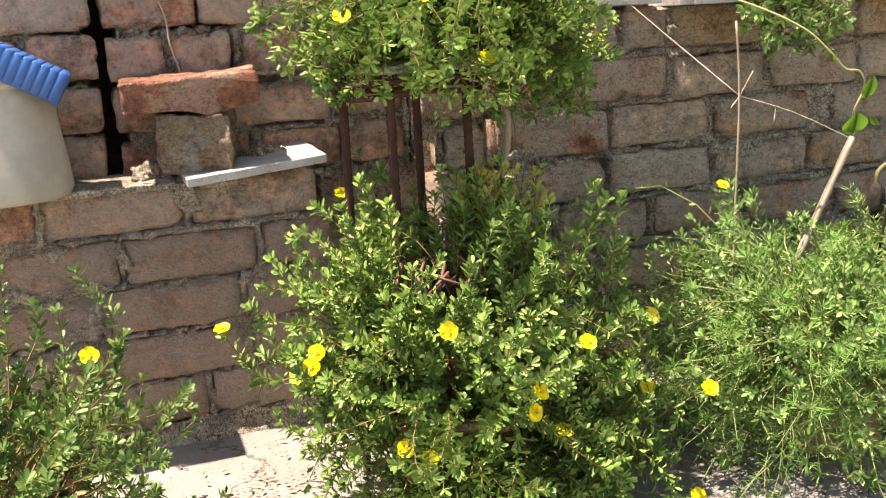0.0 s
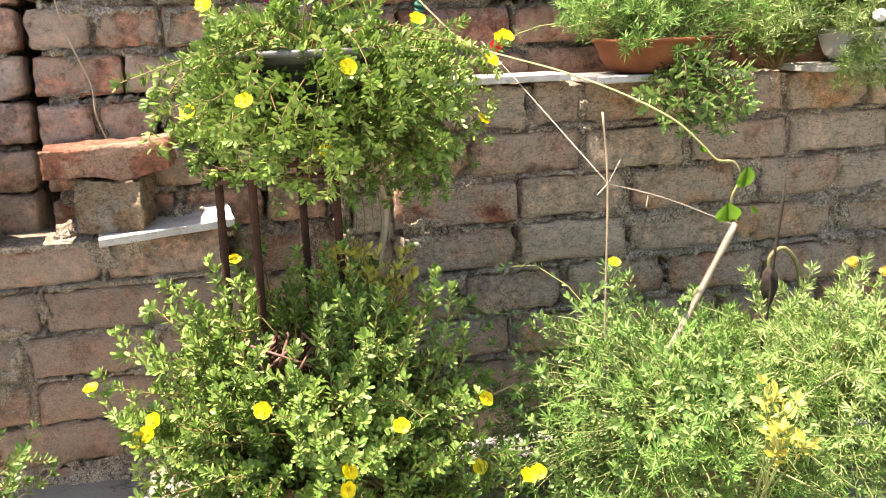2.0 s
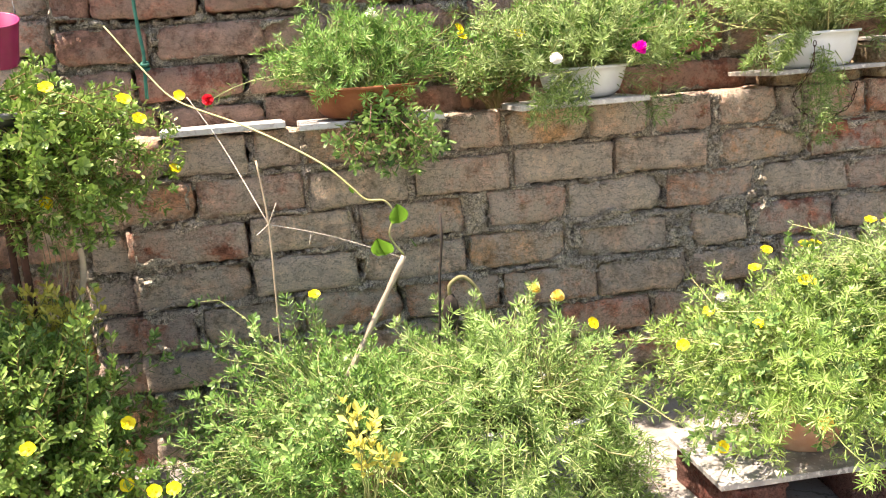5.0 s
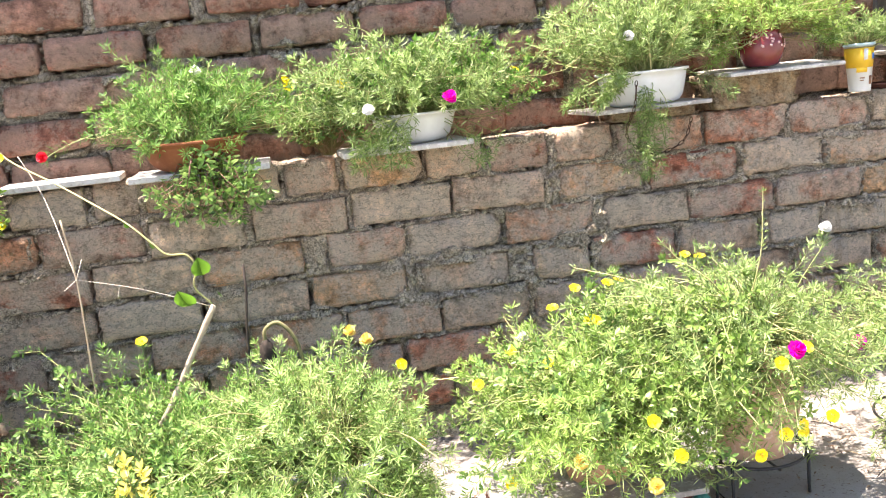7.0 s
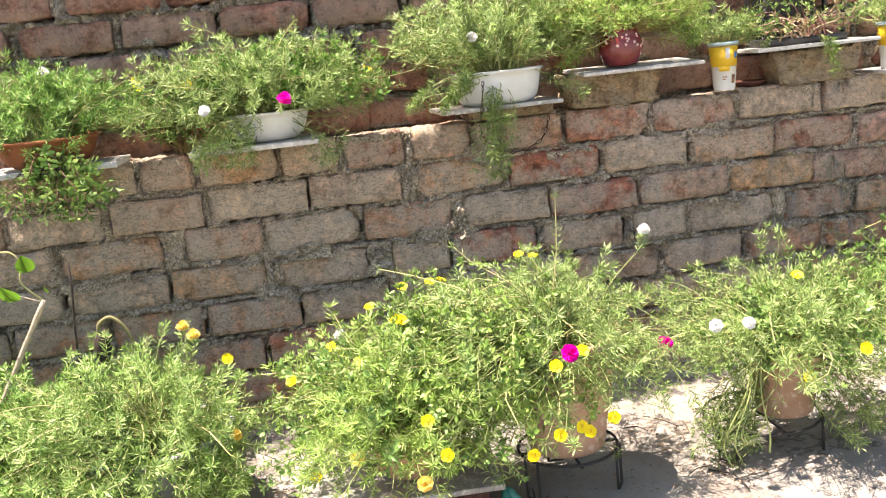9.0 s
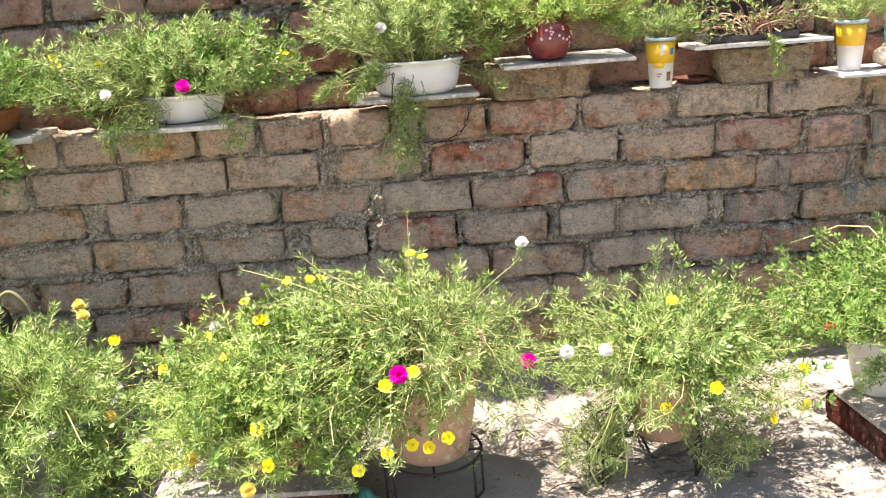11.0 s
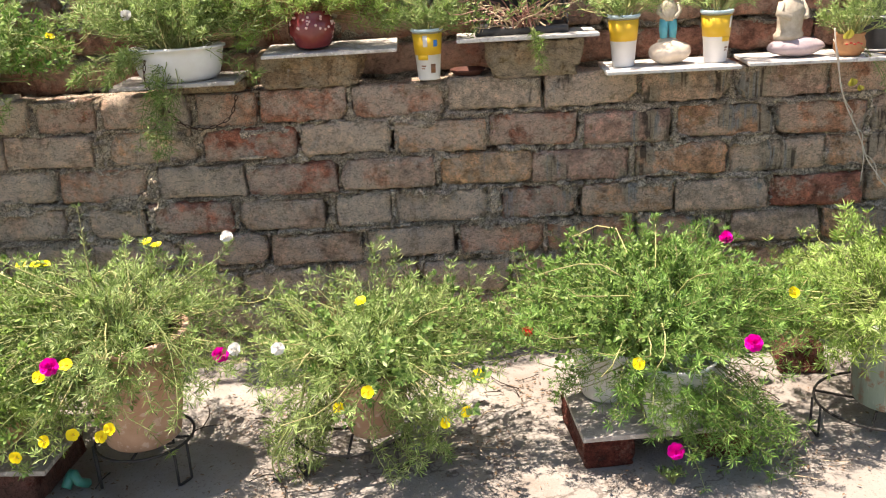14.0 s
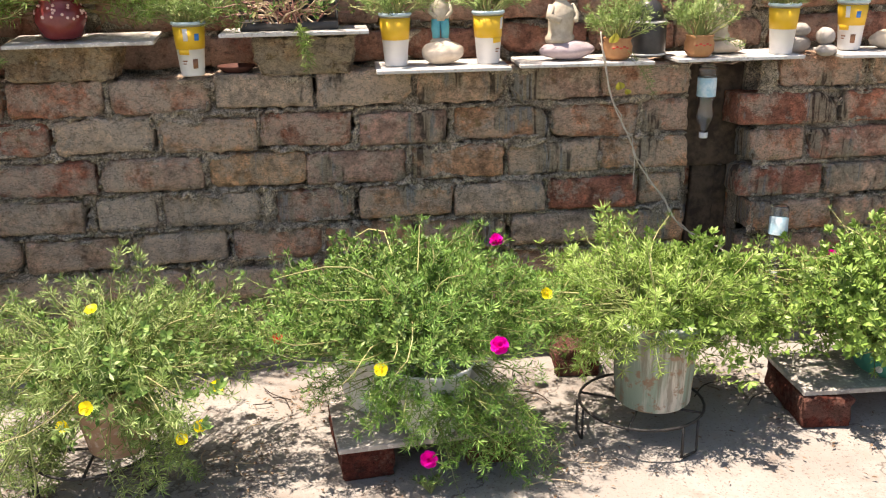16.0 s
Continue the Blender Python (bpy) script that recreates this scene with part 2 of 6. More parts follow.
PLASTIC_DARK = mottled("dark_grey_plastic", (0.10, 0.10, 0.10), (0.16, 0.155, 0.15), 14, 0.5, 90, 0.1, 0.4)
PLASTIC_BLUE = mottled("blue_plastic", (0.025, 0.101, 0.315), (0.035, 0.130, 0.375), 12, 0.4, 90, 0.05, 0.5)
PLASTIC_GREEN = mottled("green_plastic", (0.03, 0.20, 0.15), (0.05, 0.24, 0.18), 14, 0.4, 90, 0.05, 0.5)
PLASTIC_PINK = mottled("magenta_plastic", (0.24, 0.012, 0.075), (0.29, 0.016, 0.10), 14, 0.4, 90, 0.05, 0.5)
GLAZE = mottled("maroon_glaze", (0.13, 0.018, 0.02), (0.19, 0.03, 0.03), 20, 0.25, 90, 0.05, 0.6)
DOT_PINK = mottled("pale_pink_paint", (0.75, 0.45, 0.42), (0.8, 0.55, 0.5), 40, 0.5)
RED_PAINT = mottled("red_paint", (0.55, 0.05, 0.03), (0.48, 0.04, 0.03), 40, 0.5)
IRON = mottled("black_iron", (0.012, 0.012, 0.012), (0.026, 0.022, 0.019), 40, 0.6, 200, 0.3, 0.5)
RUST = mottled("rusty_steel", (0.052, 0.025, 0.015), (0.084, 0.038, 0.025), 40, 0.85, 220, 0.8, 0.3)
SOIL = mottled("dry_soil", (0.09, 0.06, 0.04), (0.16, 0.11, 0.075), 60, 0.98, 200, 1.0, 0.1, dist=0.01)
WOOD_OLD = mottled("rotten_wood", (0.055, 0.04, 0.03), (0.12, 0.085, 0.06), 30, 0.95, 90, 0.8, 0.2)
STICK = mottled("peeled_stick", (0.46, 0.37, 0.27), (0.36, 0.28, 0.20), 40, 0.8, 200, 0.5, 0.3)
STRAW = mottled("dry_straw", (0.50, 0.40, 0.27), (0.40, 0.30, 0.20), 60, 0.8, 200, 0.3, 0.3)
STRING = mottled("pale_string", (0.62, 0.55, 0.46), (0.55, 0.47, 0.38), 60, 0.9, 300, 0.4, 0.2)
TWINE = mottled("green_twine", (0.02, 0.11, 0.08), (0.03, 0.15, 0.10), 60, 0.7, 300, 0.4, 0.3)
DARK_TWIG = mottled("dark_twig", (0.03, 0.024, 0.02), (0.06, 0.045, 0.035), 60, 0.9, 200, 0.5, 0.2)
PINE = mottled("pine_cone_brown", (0.10, 0.055, 0.03), (0.17, 0.10, 0.06), 60, 0.8, 200, 0.5, 0.3)
STONE_CREAM = mottled("cream_pebble", (0.62, 0.53, 0.42), (0.52, 0.43, 0.33), 30, 0.7, 120, 0.3, 0.3)
STONE_MAUVE = mottled("mauve_pebble", (0.40, 0.33, 0.34), (0.32, 0.26, 0.27), 30, 0.7, 120, 0.3, 0.3)
STONE_GREY = mottled("grey_pebble", (0.40, 0.36, 0.32), (0.32, 0.29, 0.26), 30, 0.7, 120, 0.3, 0.3)
STATUE = mottled("painted_plaster", (0.50, 0.44, 0.34), (0.40, 0.34, 0.26), 50, 0.7, 160, 0.4, 0.3)
STATUE_BLUE = mottled("turquoise_paint", (0.08, 0.36, 0.42), (0.12, 0.42, 0.48), 50, 0.6)
CUP_WHITE = mottled("white_paper", (0.680, 0.671, 0.654), (0.629, 0.620, 0.603), 12, 0.45, 90, 0.03, 0.4)
CUP_YELLOW = mottled("yellow_print", (0.72, 0.44, 0.025), (0.68, 0.41, 0.03), 12, 0.4, 90, 0.03, 0.4)
CUP_BLUE = mottled("blue_print", (0.02, 0.16, 0.50), (0.03, 0.18, 0.52), 12, 0.4)
CUP_RIM = mottled("pale_blue_rim", (0.45, 0.58, 0.62), (0.40, 0.52, 0.56), 12, 0.4)
CUP_BROWN = mottled("brown_print", (0.22, 0.10, 0.05), (0.25, 0.12, 0.06), 12, 0.4)
LABEL_BLUE = mottled("bottle_label_blue", (0.36, 0.58, 0.68), (0.66, 0.77, 0.81), 45, 0.4)
WHITE_CAP = mottled("white_cap", (0.75, 0.75, 0.74), (0.7, 0.7, 0.7), 12, 0.4)
STEM = mottled("reddish_stem", (0.26, 0.15, 0.07), (0.18, 0.17, 0.05), 40, 0.6, 200, 0.2, 0.3)
STEM_GREEN = mottled("green_stem", (0.20, 0.26, 0.085), (0.25, 0.26, 0.10), 40, 0.6, 200, 0.2, 0.3)
STEM_PALE = mottled("pale_vine_stem", (0.42, 0.42, 0.17), (0.46, 0.40, 0.20), 40, 0.6, 200, 0.2, 0.3)
STEM_PINK = mottled("purplish_stem", (0.240, 0.119, 0.096), (0.192, 0.093, 0.072), 40, 0.6, 200, 0.2, 0.3)
LITTER = mottled("leaf_litter", (0.12, 0.075, 0.045), (0.24, 0.16, 0.10), 60, 0.95)

LEAF_BROAD = leaf_material("purslane_leaf", [(0.0, (0.046, 0.098, 0.018)), (0.4, (0.136, 0.236, 0.041)), (0.75, (0.259, 0.397, 0.083)), (1.0, (0.414, 0.506, 0.172))], 0.17)
LEAF_DEEP = leaf_material("deep_purslane_leaf", [(0.0, (0.036, 0.082, 0.020)), (0.45, (0.105, 0.195, 0.042)), (0.8, (0.205, 0.318, 0.080)), (1.0, (0.340, 0.415, 0.150))], 0.2)
LEAF_LEAFY = leaf_material("leafy_moss_rose_leaf", [(0.0, (0.044, 0.105, 0.027)), (0.45, (0.138, 0.260, 0.058)), (0.8, (0.280, 0.420, 0.120)), (1.0, (0.435, 0.525, 0.225))], 0.24)
LEAF_NEEDLE = leaf_material("moss_rose_leaf", [(0.0, (0.054, 0.104, 0.021)), (0.4, (0.155, 0.252, 0.061)), (0.75, (0.320, 0.436, 0.134)), (1.0, (0.504, 0.564, 0.292))], 0.24, 0.48)
LEAF_MEADOW = leaf_material("green_moss_rose_leaf", [(0.0, (0.036, 0.100, 0.018)), (0.45, (0.105, 0.239, 0.041)), (0.8, (0.228, 0.399, 0.082)), (1.0, (0.433, 0.559, 0.194))], 0.24, 0.48)
LEAF_LIME = leaf_material("lime_moss_rose_leaf", [(0.0, (0.077, 0.145, 0.022)), (0.4, (0.203, 0.335, 0.057)), (0.75, (0.369, 0.524, 0.127)), (1.0, (0.513, 0.606, 0.253))], 0.28, 0.48)
LEAF_FRESH = leaf_material("fresh_moss_rose_leaf", [(0.0, (0.050, 0.115, 0.022)), (0.4, (0.165, 0.295, 0.064)), (0.75, (0.350, 0.490, 0.145)), (1.0, (0.540, 0.600, 0.300))], 0.26, 0.48)
LEAF_YELLOW = leaf_material("yellowed_leaf", [(0.0, (0.45, 0.40, 0.06)), (0.5, (0.58, 0.52, 0.08)), (0.9, (0.66, 0.60, 0.14)), (1.0, (0.40, 0.26, 0.10))])
LEAF_DRY = leaf_material("withered_leaf", [(0.0, (0.24, 0.16, 0.10)), (0.5, (0.40, 0.30, 0.20)), (0.9, (0.28, 0.32, 0.10)), (1.0, (0.55, 0.45, 0.33))])
LEAF_VINE = leaf_material("vine_leaf", [(0.0, (0.10, 0.24, 0.02)), (0.5, (0.14, 0.30, 0.03)), (0.9, (0.18, 0.34, 0.04)), (1.0, (0.2, 0.36, 0.05))], 0.45)
PETAL_YELLOW = petal_material("yellow_petal", (0.92, 0.76, 0.015), (0.92, 0.73, 0.012))
PETAL_PALE = petal_material("pale_yellow_petal", (0.85, 0.72, 0.25), (0.85, 0.62, 0.14))
PETAL_MAGENTA = petal_material("magenta_petal", (0.82, 0.006, 0.46), (0.74, 0.004, 0.38))
PETAL_WHITE = petal_material("white_petal", (0.85, 0.83, 0.80), (0.80, 0.80, 0.76))
PETAL_RED = petal_material("red_petal", (0.80, 0.04, 0.07), (0.72, 0.03, 0.05))
STAMEN = petal_material("orange_stamen", (0.86, 0.62, 0.02), (0.84, 0.58, 0.02))


def bucket_paint():
    m, nt, p = shader("flaking_green_white_paint", 0.7, spec=0.35)
    run = noise_tex(nt, 16, 5, 0.7, (1.0, 1.0, 0.12))
    spots = noise_tex(nt, 30, 5, 0.7)
    col = mix(nt, ramp(nt, run, [(0.42, grey(0.0)), (0.54, grey(1.0))]), (0.56, 0.54, 0.48), (0.25, 0.33, 0.27))
    fine_run = noise_tex(nt, 45, 5, 0.7, (1.0, 1.0, 0.06))
    col = mix(nt, ramp(nt, fine_run, [(0.52, grey(0.0)), (0.60, grey(0.75))]), col, (0.20, 0.18, 0.14))
    col = mix(nt, ramp(nt, spots, [(0.55, grey(0.0)), (0.60, grey(0.85))]), col, (0.27, 0.17, 0.11))
    nt.links.new(col, p.inputs["Base Color"])
    bump(nt, p, spots, 0.4)
    return m


def clear_plastic():
    m, nt, p = shader("clear_plastic", 0.04, spec=0.5)
    p.inputs["Base Color"].default_value = (0.96, 0.98, 0.99, 1)
    p.inputs["Transmission Weight"].default_value = 1.0
    p.inputs["IOR"].default_value = 1.46
    return m


def concrete():
    m, nt, p = shader("sun_bleached_concrete", 0.9, spec=0.3)
    big = noise_tex(nt, 2.6, 5, 0.6)
    mid = noise_tex(nt, 14, 6, 0.7)
    fine = noise_tex(nt, 160, 4, 0.65)
    col = mix(nt, ramp(nt, big, [(0.38, grey(0.0)), (0.62, grey(1.0))]), (0.315, 0.297, 0.270), (0.234, 0.212, 0.187))
    col = mix(nt, ramp(nt, mid, [(0.50, grey(0.0)), (0.60, grey(0.75))]), col, (0.261, 0.230, 0.200))
    col = mix(nt, ramp(nt, fine, [(0.58, grey(0.0)), (0.65, grey(0.8))]), col, (0.135, 0.099, 0.077))
    place = node(nt, "ShaderNodeNewGeometry").outputs["Position"]
    wander = node(nt, "ShaderNodeTexNoise", {"Vector": place, "Scale": 5.0, "Detail": 5.0, "Roughness": 0.65}).outputs["Color"]
    wander = node(nt, "ShaderNodeVectorMath", {0: wander, 1: (0.28, 0.28, 0.28)}, op="MULTIPLY").outputs[0]
    place = node(nt, "ShaderNodeVectorMath", {0: place, 1: wander}, op="ADD").outputs[0]
    cells = nt.nodes.new("ShaderNodeTexVoronoi")
    cells.feature = "DISTANCE_TO_EDGE"
    cells.inputs["Scale"].default_value = 1.3
    nt.links.new(place, cells.inputs["Vector"])
    col = mix(nt, ramp(nt, cells.outputs["Distance"], [(0.002, grey(0.85)), (0.006, grey(0.0))]), col, (0.090, 0.072, 0.059))
    drift = noise_tex(nt, 5.5, 7, 0.75)
    col = mix(nt, ramp(nt, drift, [(0.53, grey(0.0)), (0.66, grey(0.7))]), col, (0.207, 0.167, 0.135))
    nt.links.new(col, p.inputs["Base Color"])
    nt.links.new(ramp(nt, drift, [(0.40, grey(0.9)), (0.62, grey(0.55))]), p.inputs["Roughness"])
    bump(nt, p, node(nt, "ShaderNodeMath", {0: mid, 1: fine}, op="ADD").outputs[0], 0.35, 0.004)
    return m


BUCKET_PAINT, CLEAR, CONCRETE = bucket_paint(), clear_plastic(), concrete()


# ---- mesh helpers ----
def finish(me, material, smooth=True):
    for m in material if isinstance(material, (list, tuple)) else [material]:
        me.materials.append(m)
    if smooth:
        me.polygons.foreach_set("use_smooth", np.ones(len(me.polygons), bool))
    return me


def to_mesh(name, bm, material, smooth=True):
    me = bpy.data.meshes.new(name)
    bm.normal_update()
    bm.to_mesh(me)
    bm.free()
    return finish(me, material, smooth)


def tri_mesh(name, verts, tris, material):
    me = bpy.data.meshes.new(name)
    me.vertices.add(len(verts))
    me.vertices.foreach_set("co", np.ascontiguousarray(verts, np.float32).ravel())
    me.loops.add(3 * len(tris))
    me.loops.foreach_set("vertex_index", np.ascontiguousarray(tris, np.int32).ravel())
    me.polygons.add(len(tris))
    me.polygons.foreach_set("loop_start", np.arange(0, 3 * len(tris), 3, dtype=np.int32))
    me.update(calc_edges=True)
    return finish(me, material)


def part(name, data, material, parent, label="", smooth=True):
    me = data if isinstance(data, bpy.types.Mesh) else to_mesh(name, data, material, smooth)
    ob = new(name, me)
    ob.parent = parent
    return tagged(ob, label)


def thing(name, label, category, at=(0, 0, 0), rz=0.0, group=""):
    ob = new(name)
    ob.empty_display_size = 0.05
    ob.matrix_basis = pose(*at, 0, 0, rz)
    return tagged(ob, label, category, group)


def solid(name, data, material, label, category, m=None, group="", smooth=True):
    me = data if isinstance(data, bpy.types.Mesh) else to_mesh(name, data, material, smooth)
    ob = new(name, me)
    if m:
        ob.matrix_basis = m
    return tagged(ob, label, category, group)


def block(x0, x1, y0, y1, z0, z1, bevel=0.0, seg=1):
    bm = bmesh.new()
    bmesh.ops.create_cube(bm, size=1)
    for v in bm.verts:
        v.co = Vector(((x0 + x1) / 2 + v.co.x * (x1 - x0), (y0 + y1) / 2 + v.co.y * (y1 - y0), (z0 + z1) / 2 + v.co.z * (z1 - z0)))
    if bevel:
        bmesh.ops.bevel(bm, geom=bm.edges[:], offset=bevel, segments=seg, affect="EDGES", profile=0.6)
    return bm


def lathe(profile, segs=32, squash=1.0, wobble=None):
    """A turned form; profile rows are (radius, height)."""
    bm = bmesh.new()
    rings = []
    for r, z in profile:
        if r < 1e-5:
            rings.append([bm.verts.new((0, 0, z))])
        else:
            row = []
            for k in range(segs):
                a = 2 * math.pi * k / segs
                rr = r * (wobble(a, z) if wobble else 1.0)
                row.append(bm.verts.new((rr * math.cos(a), rr * math.sin(a) * squash, z)))
            rings.append(row)
    for a, b in zip(rings, rings[1:]):
        for k in range(segs):
            n = (k + 1) % segs
            if len(a) == 1 and len(b) == 1:
                continue
            if len(a) == 1:
                bm.faces.new((a[0], b[n], b[k]))
            elif len(b) == 1:
                bm.faces.new((a[k], a[n], b[0]))
            else:
                bm.faces.new((a[k], a[n], b[n], b[k]))
    bmesh.ops.recalc_face_normals(bm, faces=bm.faces[:])
    return bm


def tube(bm, points, radius, sides=6, closed=False):
    """A round bar along points; radius is a number or one for each point."""
    pts = [Vector(p) for p in points]
    n = len(pts)
    radii = radius if isinstance(radius, (list, tuple)) else [radius] * n
    rings, side = [], None
    for i, p in enumerate(pts):
        d = (pts[(i + 1) % n] - pts[i - 1]) if closed else (pts[min(i + 1, n - 1)] - pts[max(i - 1, 0)])
        d.normalize()
        side = d.orthogonal() if side is None else side - d * side.dot(d)
        side.normalize()
        up = d.cross(side)
        rings.append([bm.verts.new(p + radii[i] * (math.cos(2 * math.pi * k / sides) * side + math.sin(2 * math.pi * k / sides) * up)) for k in range(sides)])
    for i in range(n if closed else n - 1):
        a, b = rings[i], rings[(i + 1) % n]
        for k in range(sides):
            bm.faces.new((a[k], a[(k + 1) % sides], b[(k + 1) % sides], b[k]))
    if not closed:
        bm.faces.new(rings[0][::-1])
        bm.faces.new(rings[-1])
    return bm


def curve_points(points, steps=6):
    """A smooth line through the points."""
    pts = [Vector(p) for p in points]
    out = []
    for i in range(len(pts) - 1):
        p0, p1, p2, p3 = pts[max(i - 1, 0)], pts[i], pts[i + 1], pts[min(i + 2, len(pts) - 1)]
        for k in range(steps):
            t = k / steps
            out.append(0.5 * (2 * p1 + (p2 - p0) * t + (2 * p0 - 5 * p1 + 4 * p2 - p3) * t * t + (3 * p1 - p0 - 3 * p2 + p3) * t ** 3))
    out.append(pts[-1])
    return out


def value_noise(x, y, scale, seed):
    """Smooth random heights, 0 to 1, over arrays x and y."""
    table = np.random.default_rng(seed).random((64, 64))
    u, v = np.asarray(x) * scale, np.asarray(y) * scale
    i, j = np.floor(u).astype(int), np.floor(v).astype(int)
    fu, fv = u - i, v - j
    fu, fv = fu * fu * (3 - 2 * fu), fv * fv * (3 - 2 * fv)
    a, b = table[i % 64, j % 64], table[(i + 1) % 64, j % 64]
    c, d = table[i % 64, (j + 1) % 64], table[(i + 1) % 64, (j + 1) % 64]
    return (a * (1 - fu) + b * fu) * (1 - fv) + (c * (1 - fu) + d * fu) * fv


def grid_tris(nu, nv):
    k = np.arange(nu * nv).reshape(nu, nv)
    a, b, c, d = k[:-1, :-1].ravel(), k[1:, :-1].ravel(), k[1:, 1:].ravel(), k[:-1, 1:].ravel()
    return np.concatenate([np.stack([a, b, c], 1), np.stack([a, c, d], 1)])


# ---- ground ----
gx = np.unique(np.concatenate([np.linspace(-80, -3, 12), np.linspace(-3, 5, 161), np.linspace(5, 80, 12)]))
gy = np.unique(np.concatenate([np.linspace(-80, -2, 12), np.linspace(-2, 0.4, 61), np.linspace(0.4, 80, 12)]))
GX, GY = np.meshgrid(gx, gy, indexing="ij")
near = np.exp(-((GX - 0.8) / 5) ** 2 - ((GY + 0.5) / 2) ** 2)
GZ = near * (0.010 * (value_noise(GX + 40, GY + 40, 3.1, 3) - 0.5) + 0.004 * (value_noise(GX + 40, GY + 40, 13, 4) - 0.5))
ground = new("ground", tri_mesh("ground", np.stack([GX, GY, GZ - 0.001], -1).reshape(-1, 3), grid_tris(len(gx), len(gy)), CONCRETE))
tagged(ground, "pale sun-bleached concrete terrace floor with dark stains", "floor", kind="structure")


# ---- brick walls ----
def brick_mesh(name, seed, length, height=0.077, depth=0.1, nx=17, nz=8, worn=0.0):
    """One worn brick: front face at y = 0, centred on x and z, with chipped, rounded edges."""
    rng = np.random.default_rng(seed)
    bm = bmesh.new()
    off = rng.random(3) * 30
    chips = [(rng.choice([-1, 1]), rng.choice([-1, 1]), rng.uniform(0.006, 0.016)) for _ in range(rng.choice([0, 0, 1, 1, 2]))]
    us, vs = np.linspace(-1, 1, nx), np.linspace(-1, 1, nz)
    rows = []
    for y in (0.0, 0.009, depth):
        ring = {}
        for i, u in enumerate(us):
            for j, v in enumerate(vs):
                edge = i in (0, nx - 1) or j in (0, nz - 1)
                if y > 0 and not edge:
                    continue
                x, z = u * length / 2, v * height / 2
                corner = (abs(u) > 0.9) and (abs(v) > 0.9)
                pull = (0.0022 + 0.4 * worn if y == 0 else 0.15 * worn) if edge else 0.0
                x -= math.copysign(pull + (0.001 + 0.5 * worn if corner else 0), u) if abs(u) > 0.9 else 0
                z -= math.copysign(pull + (0.001 + 0.5 * worn if corner else 0), v) if abs(v) > 0.9 else 0
                yy = y + (0.0035 + 0.7 * worn if y == 0 and edge else 0)
                n1 = noise.noise(Vector((x * 22 + off[0], z * 22 + off[1], y * 9 + off[2])))
                n2 = noise.noise(Vector((x * 60 + off[1], z * 60 + off[2], y * 20 + off[0])))
                n3 = noise.noise(Vector((x * 140 + off[2], z * 140 + off[0], y * 40)))
                if edge:
                    x += math.copysign(0.008 * n1 + 0.005 * n2 + 0.003 * n3, u) if abs(u) > 0.9 else 0
                    z += math.copysign(0.0085 * n1 + 0.006 * n2 + 0.003 * n3, v) if abs(v) > 0.9 else 0
                yy += 0.0036 * n1 + 0.0022 * n2 + 0.0008 * n3 if y == 0 else 0
                for cu, cv, size in chips:
                    near_by = max(0.0, 1 - math.hypot((x - cu * length / 2), (z - cv * height / 2)) / (2.2 * size))
                    yy += near_by * size * 0.9 if y < depth else 0
                    x -= cu * near_by * size * 0.25
                    z -= cv * near_by * size * 0.35
                ring[i, j] = bm.verts.new((x, yy, z))
        rows.append(ring)
    for i in range(nx - 1):
        for j in range(nz - 1):
            bm.faces.new([rows[0][i, j], rows[0][i + 1, j], rows[0][i + 1, j + 1], rows[0][i, j + 1]])
    loop = [(i, 0) for i in range(nx)] + [(nx - 1, j) for j in range(1, nz)] + [(i, nz - 1) for i in range(nx - 2, -1, -1)] + [(0, j) for j in range(nz - 2, 0, -1)]
    for a, b in zip(rows, rows[1:]):
        for p, q in zip(loop, loop[1:] + loop[:1]):
            bm.faces.new([a[p], b[p], b[q], a[q]])
    bm.faces.new([rows[2][p] for p in loop])
    bmesh.ops.recalc_face_normals(bm, faces=bm.faces[:])
    me = bpy.data.meshes.new(name)
    bm.to_mesh(me)
    bm.free()
    me.polygons.foreach_set("use_smooth", np.ones(len(me.polygons), bool))
    me.set_sharp_from_angle(angle=radians(34 if not worn else 60))
    return me


def brick_set(material, seed, worn=0.0, nx=17, nz=8):
    kinds = {}
    for length, count in ((0.225, 9), (0.15, 4), (0.105, 4)):
        kinds[length] = []
        for k in range(count):
            me = brick_mesh("brick", seed * 100 + int(length * 1000) + k, length, nx=nx, nz=nz, worn=worn)
            me.materials.append(material)
            kinds[length].append(me)
    return kinds


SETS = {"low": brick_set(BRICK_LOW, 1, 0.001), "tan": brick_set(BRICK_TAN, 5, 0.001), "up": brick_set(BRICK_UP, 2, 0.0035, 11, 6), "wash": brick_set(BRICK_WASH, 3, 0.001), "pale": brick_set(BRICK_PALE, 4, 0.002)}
brick_rng = np.random.default_rng(5)


def lay(wall, kind, x0, x1, z0, y, height=0.077, rough=1.0):
    """One brick of a wall, from x0 to x1, its foot at z0 and its face at y."""
    length = x1 - x0
    base = min(SETS[kind], key=lambda k: abs(k - length))
    me = SETS[kind][base][brick_rng.integers(len(SETS[kind][base]))]
    ob = new("brick", me)
    ob.parent = wall
    flip = brick_rng.choice([-1, 1])
    dy = rough * brick_rng.uniform(-0.004, 0.005)
    turn = [radians(rough * a) for a in brick_rng.normal(0, [1.0, 0.6, 1.1])]
    ob.matrix_basis = Matrix.LocRotScale(((x0 + x1) / 2, y + dy, z0 + height / 2), Euler(turn), (flip * length / base, 1, height / 0.077))
    return ob


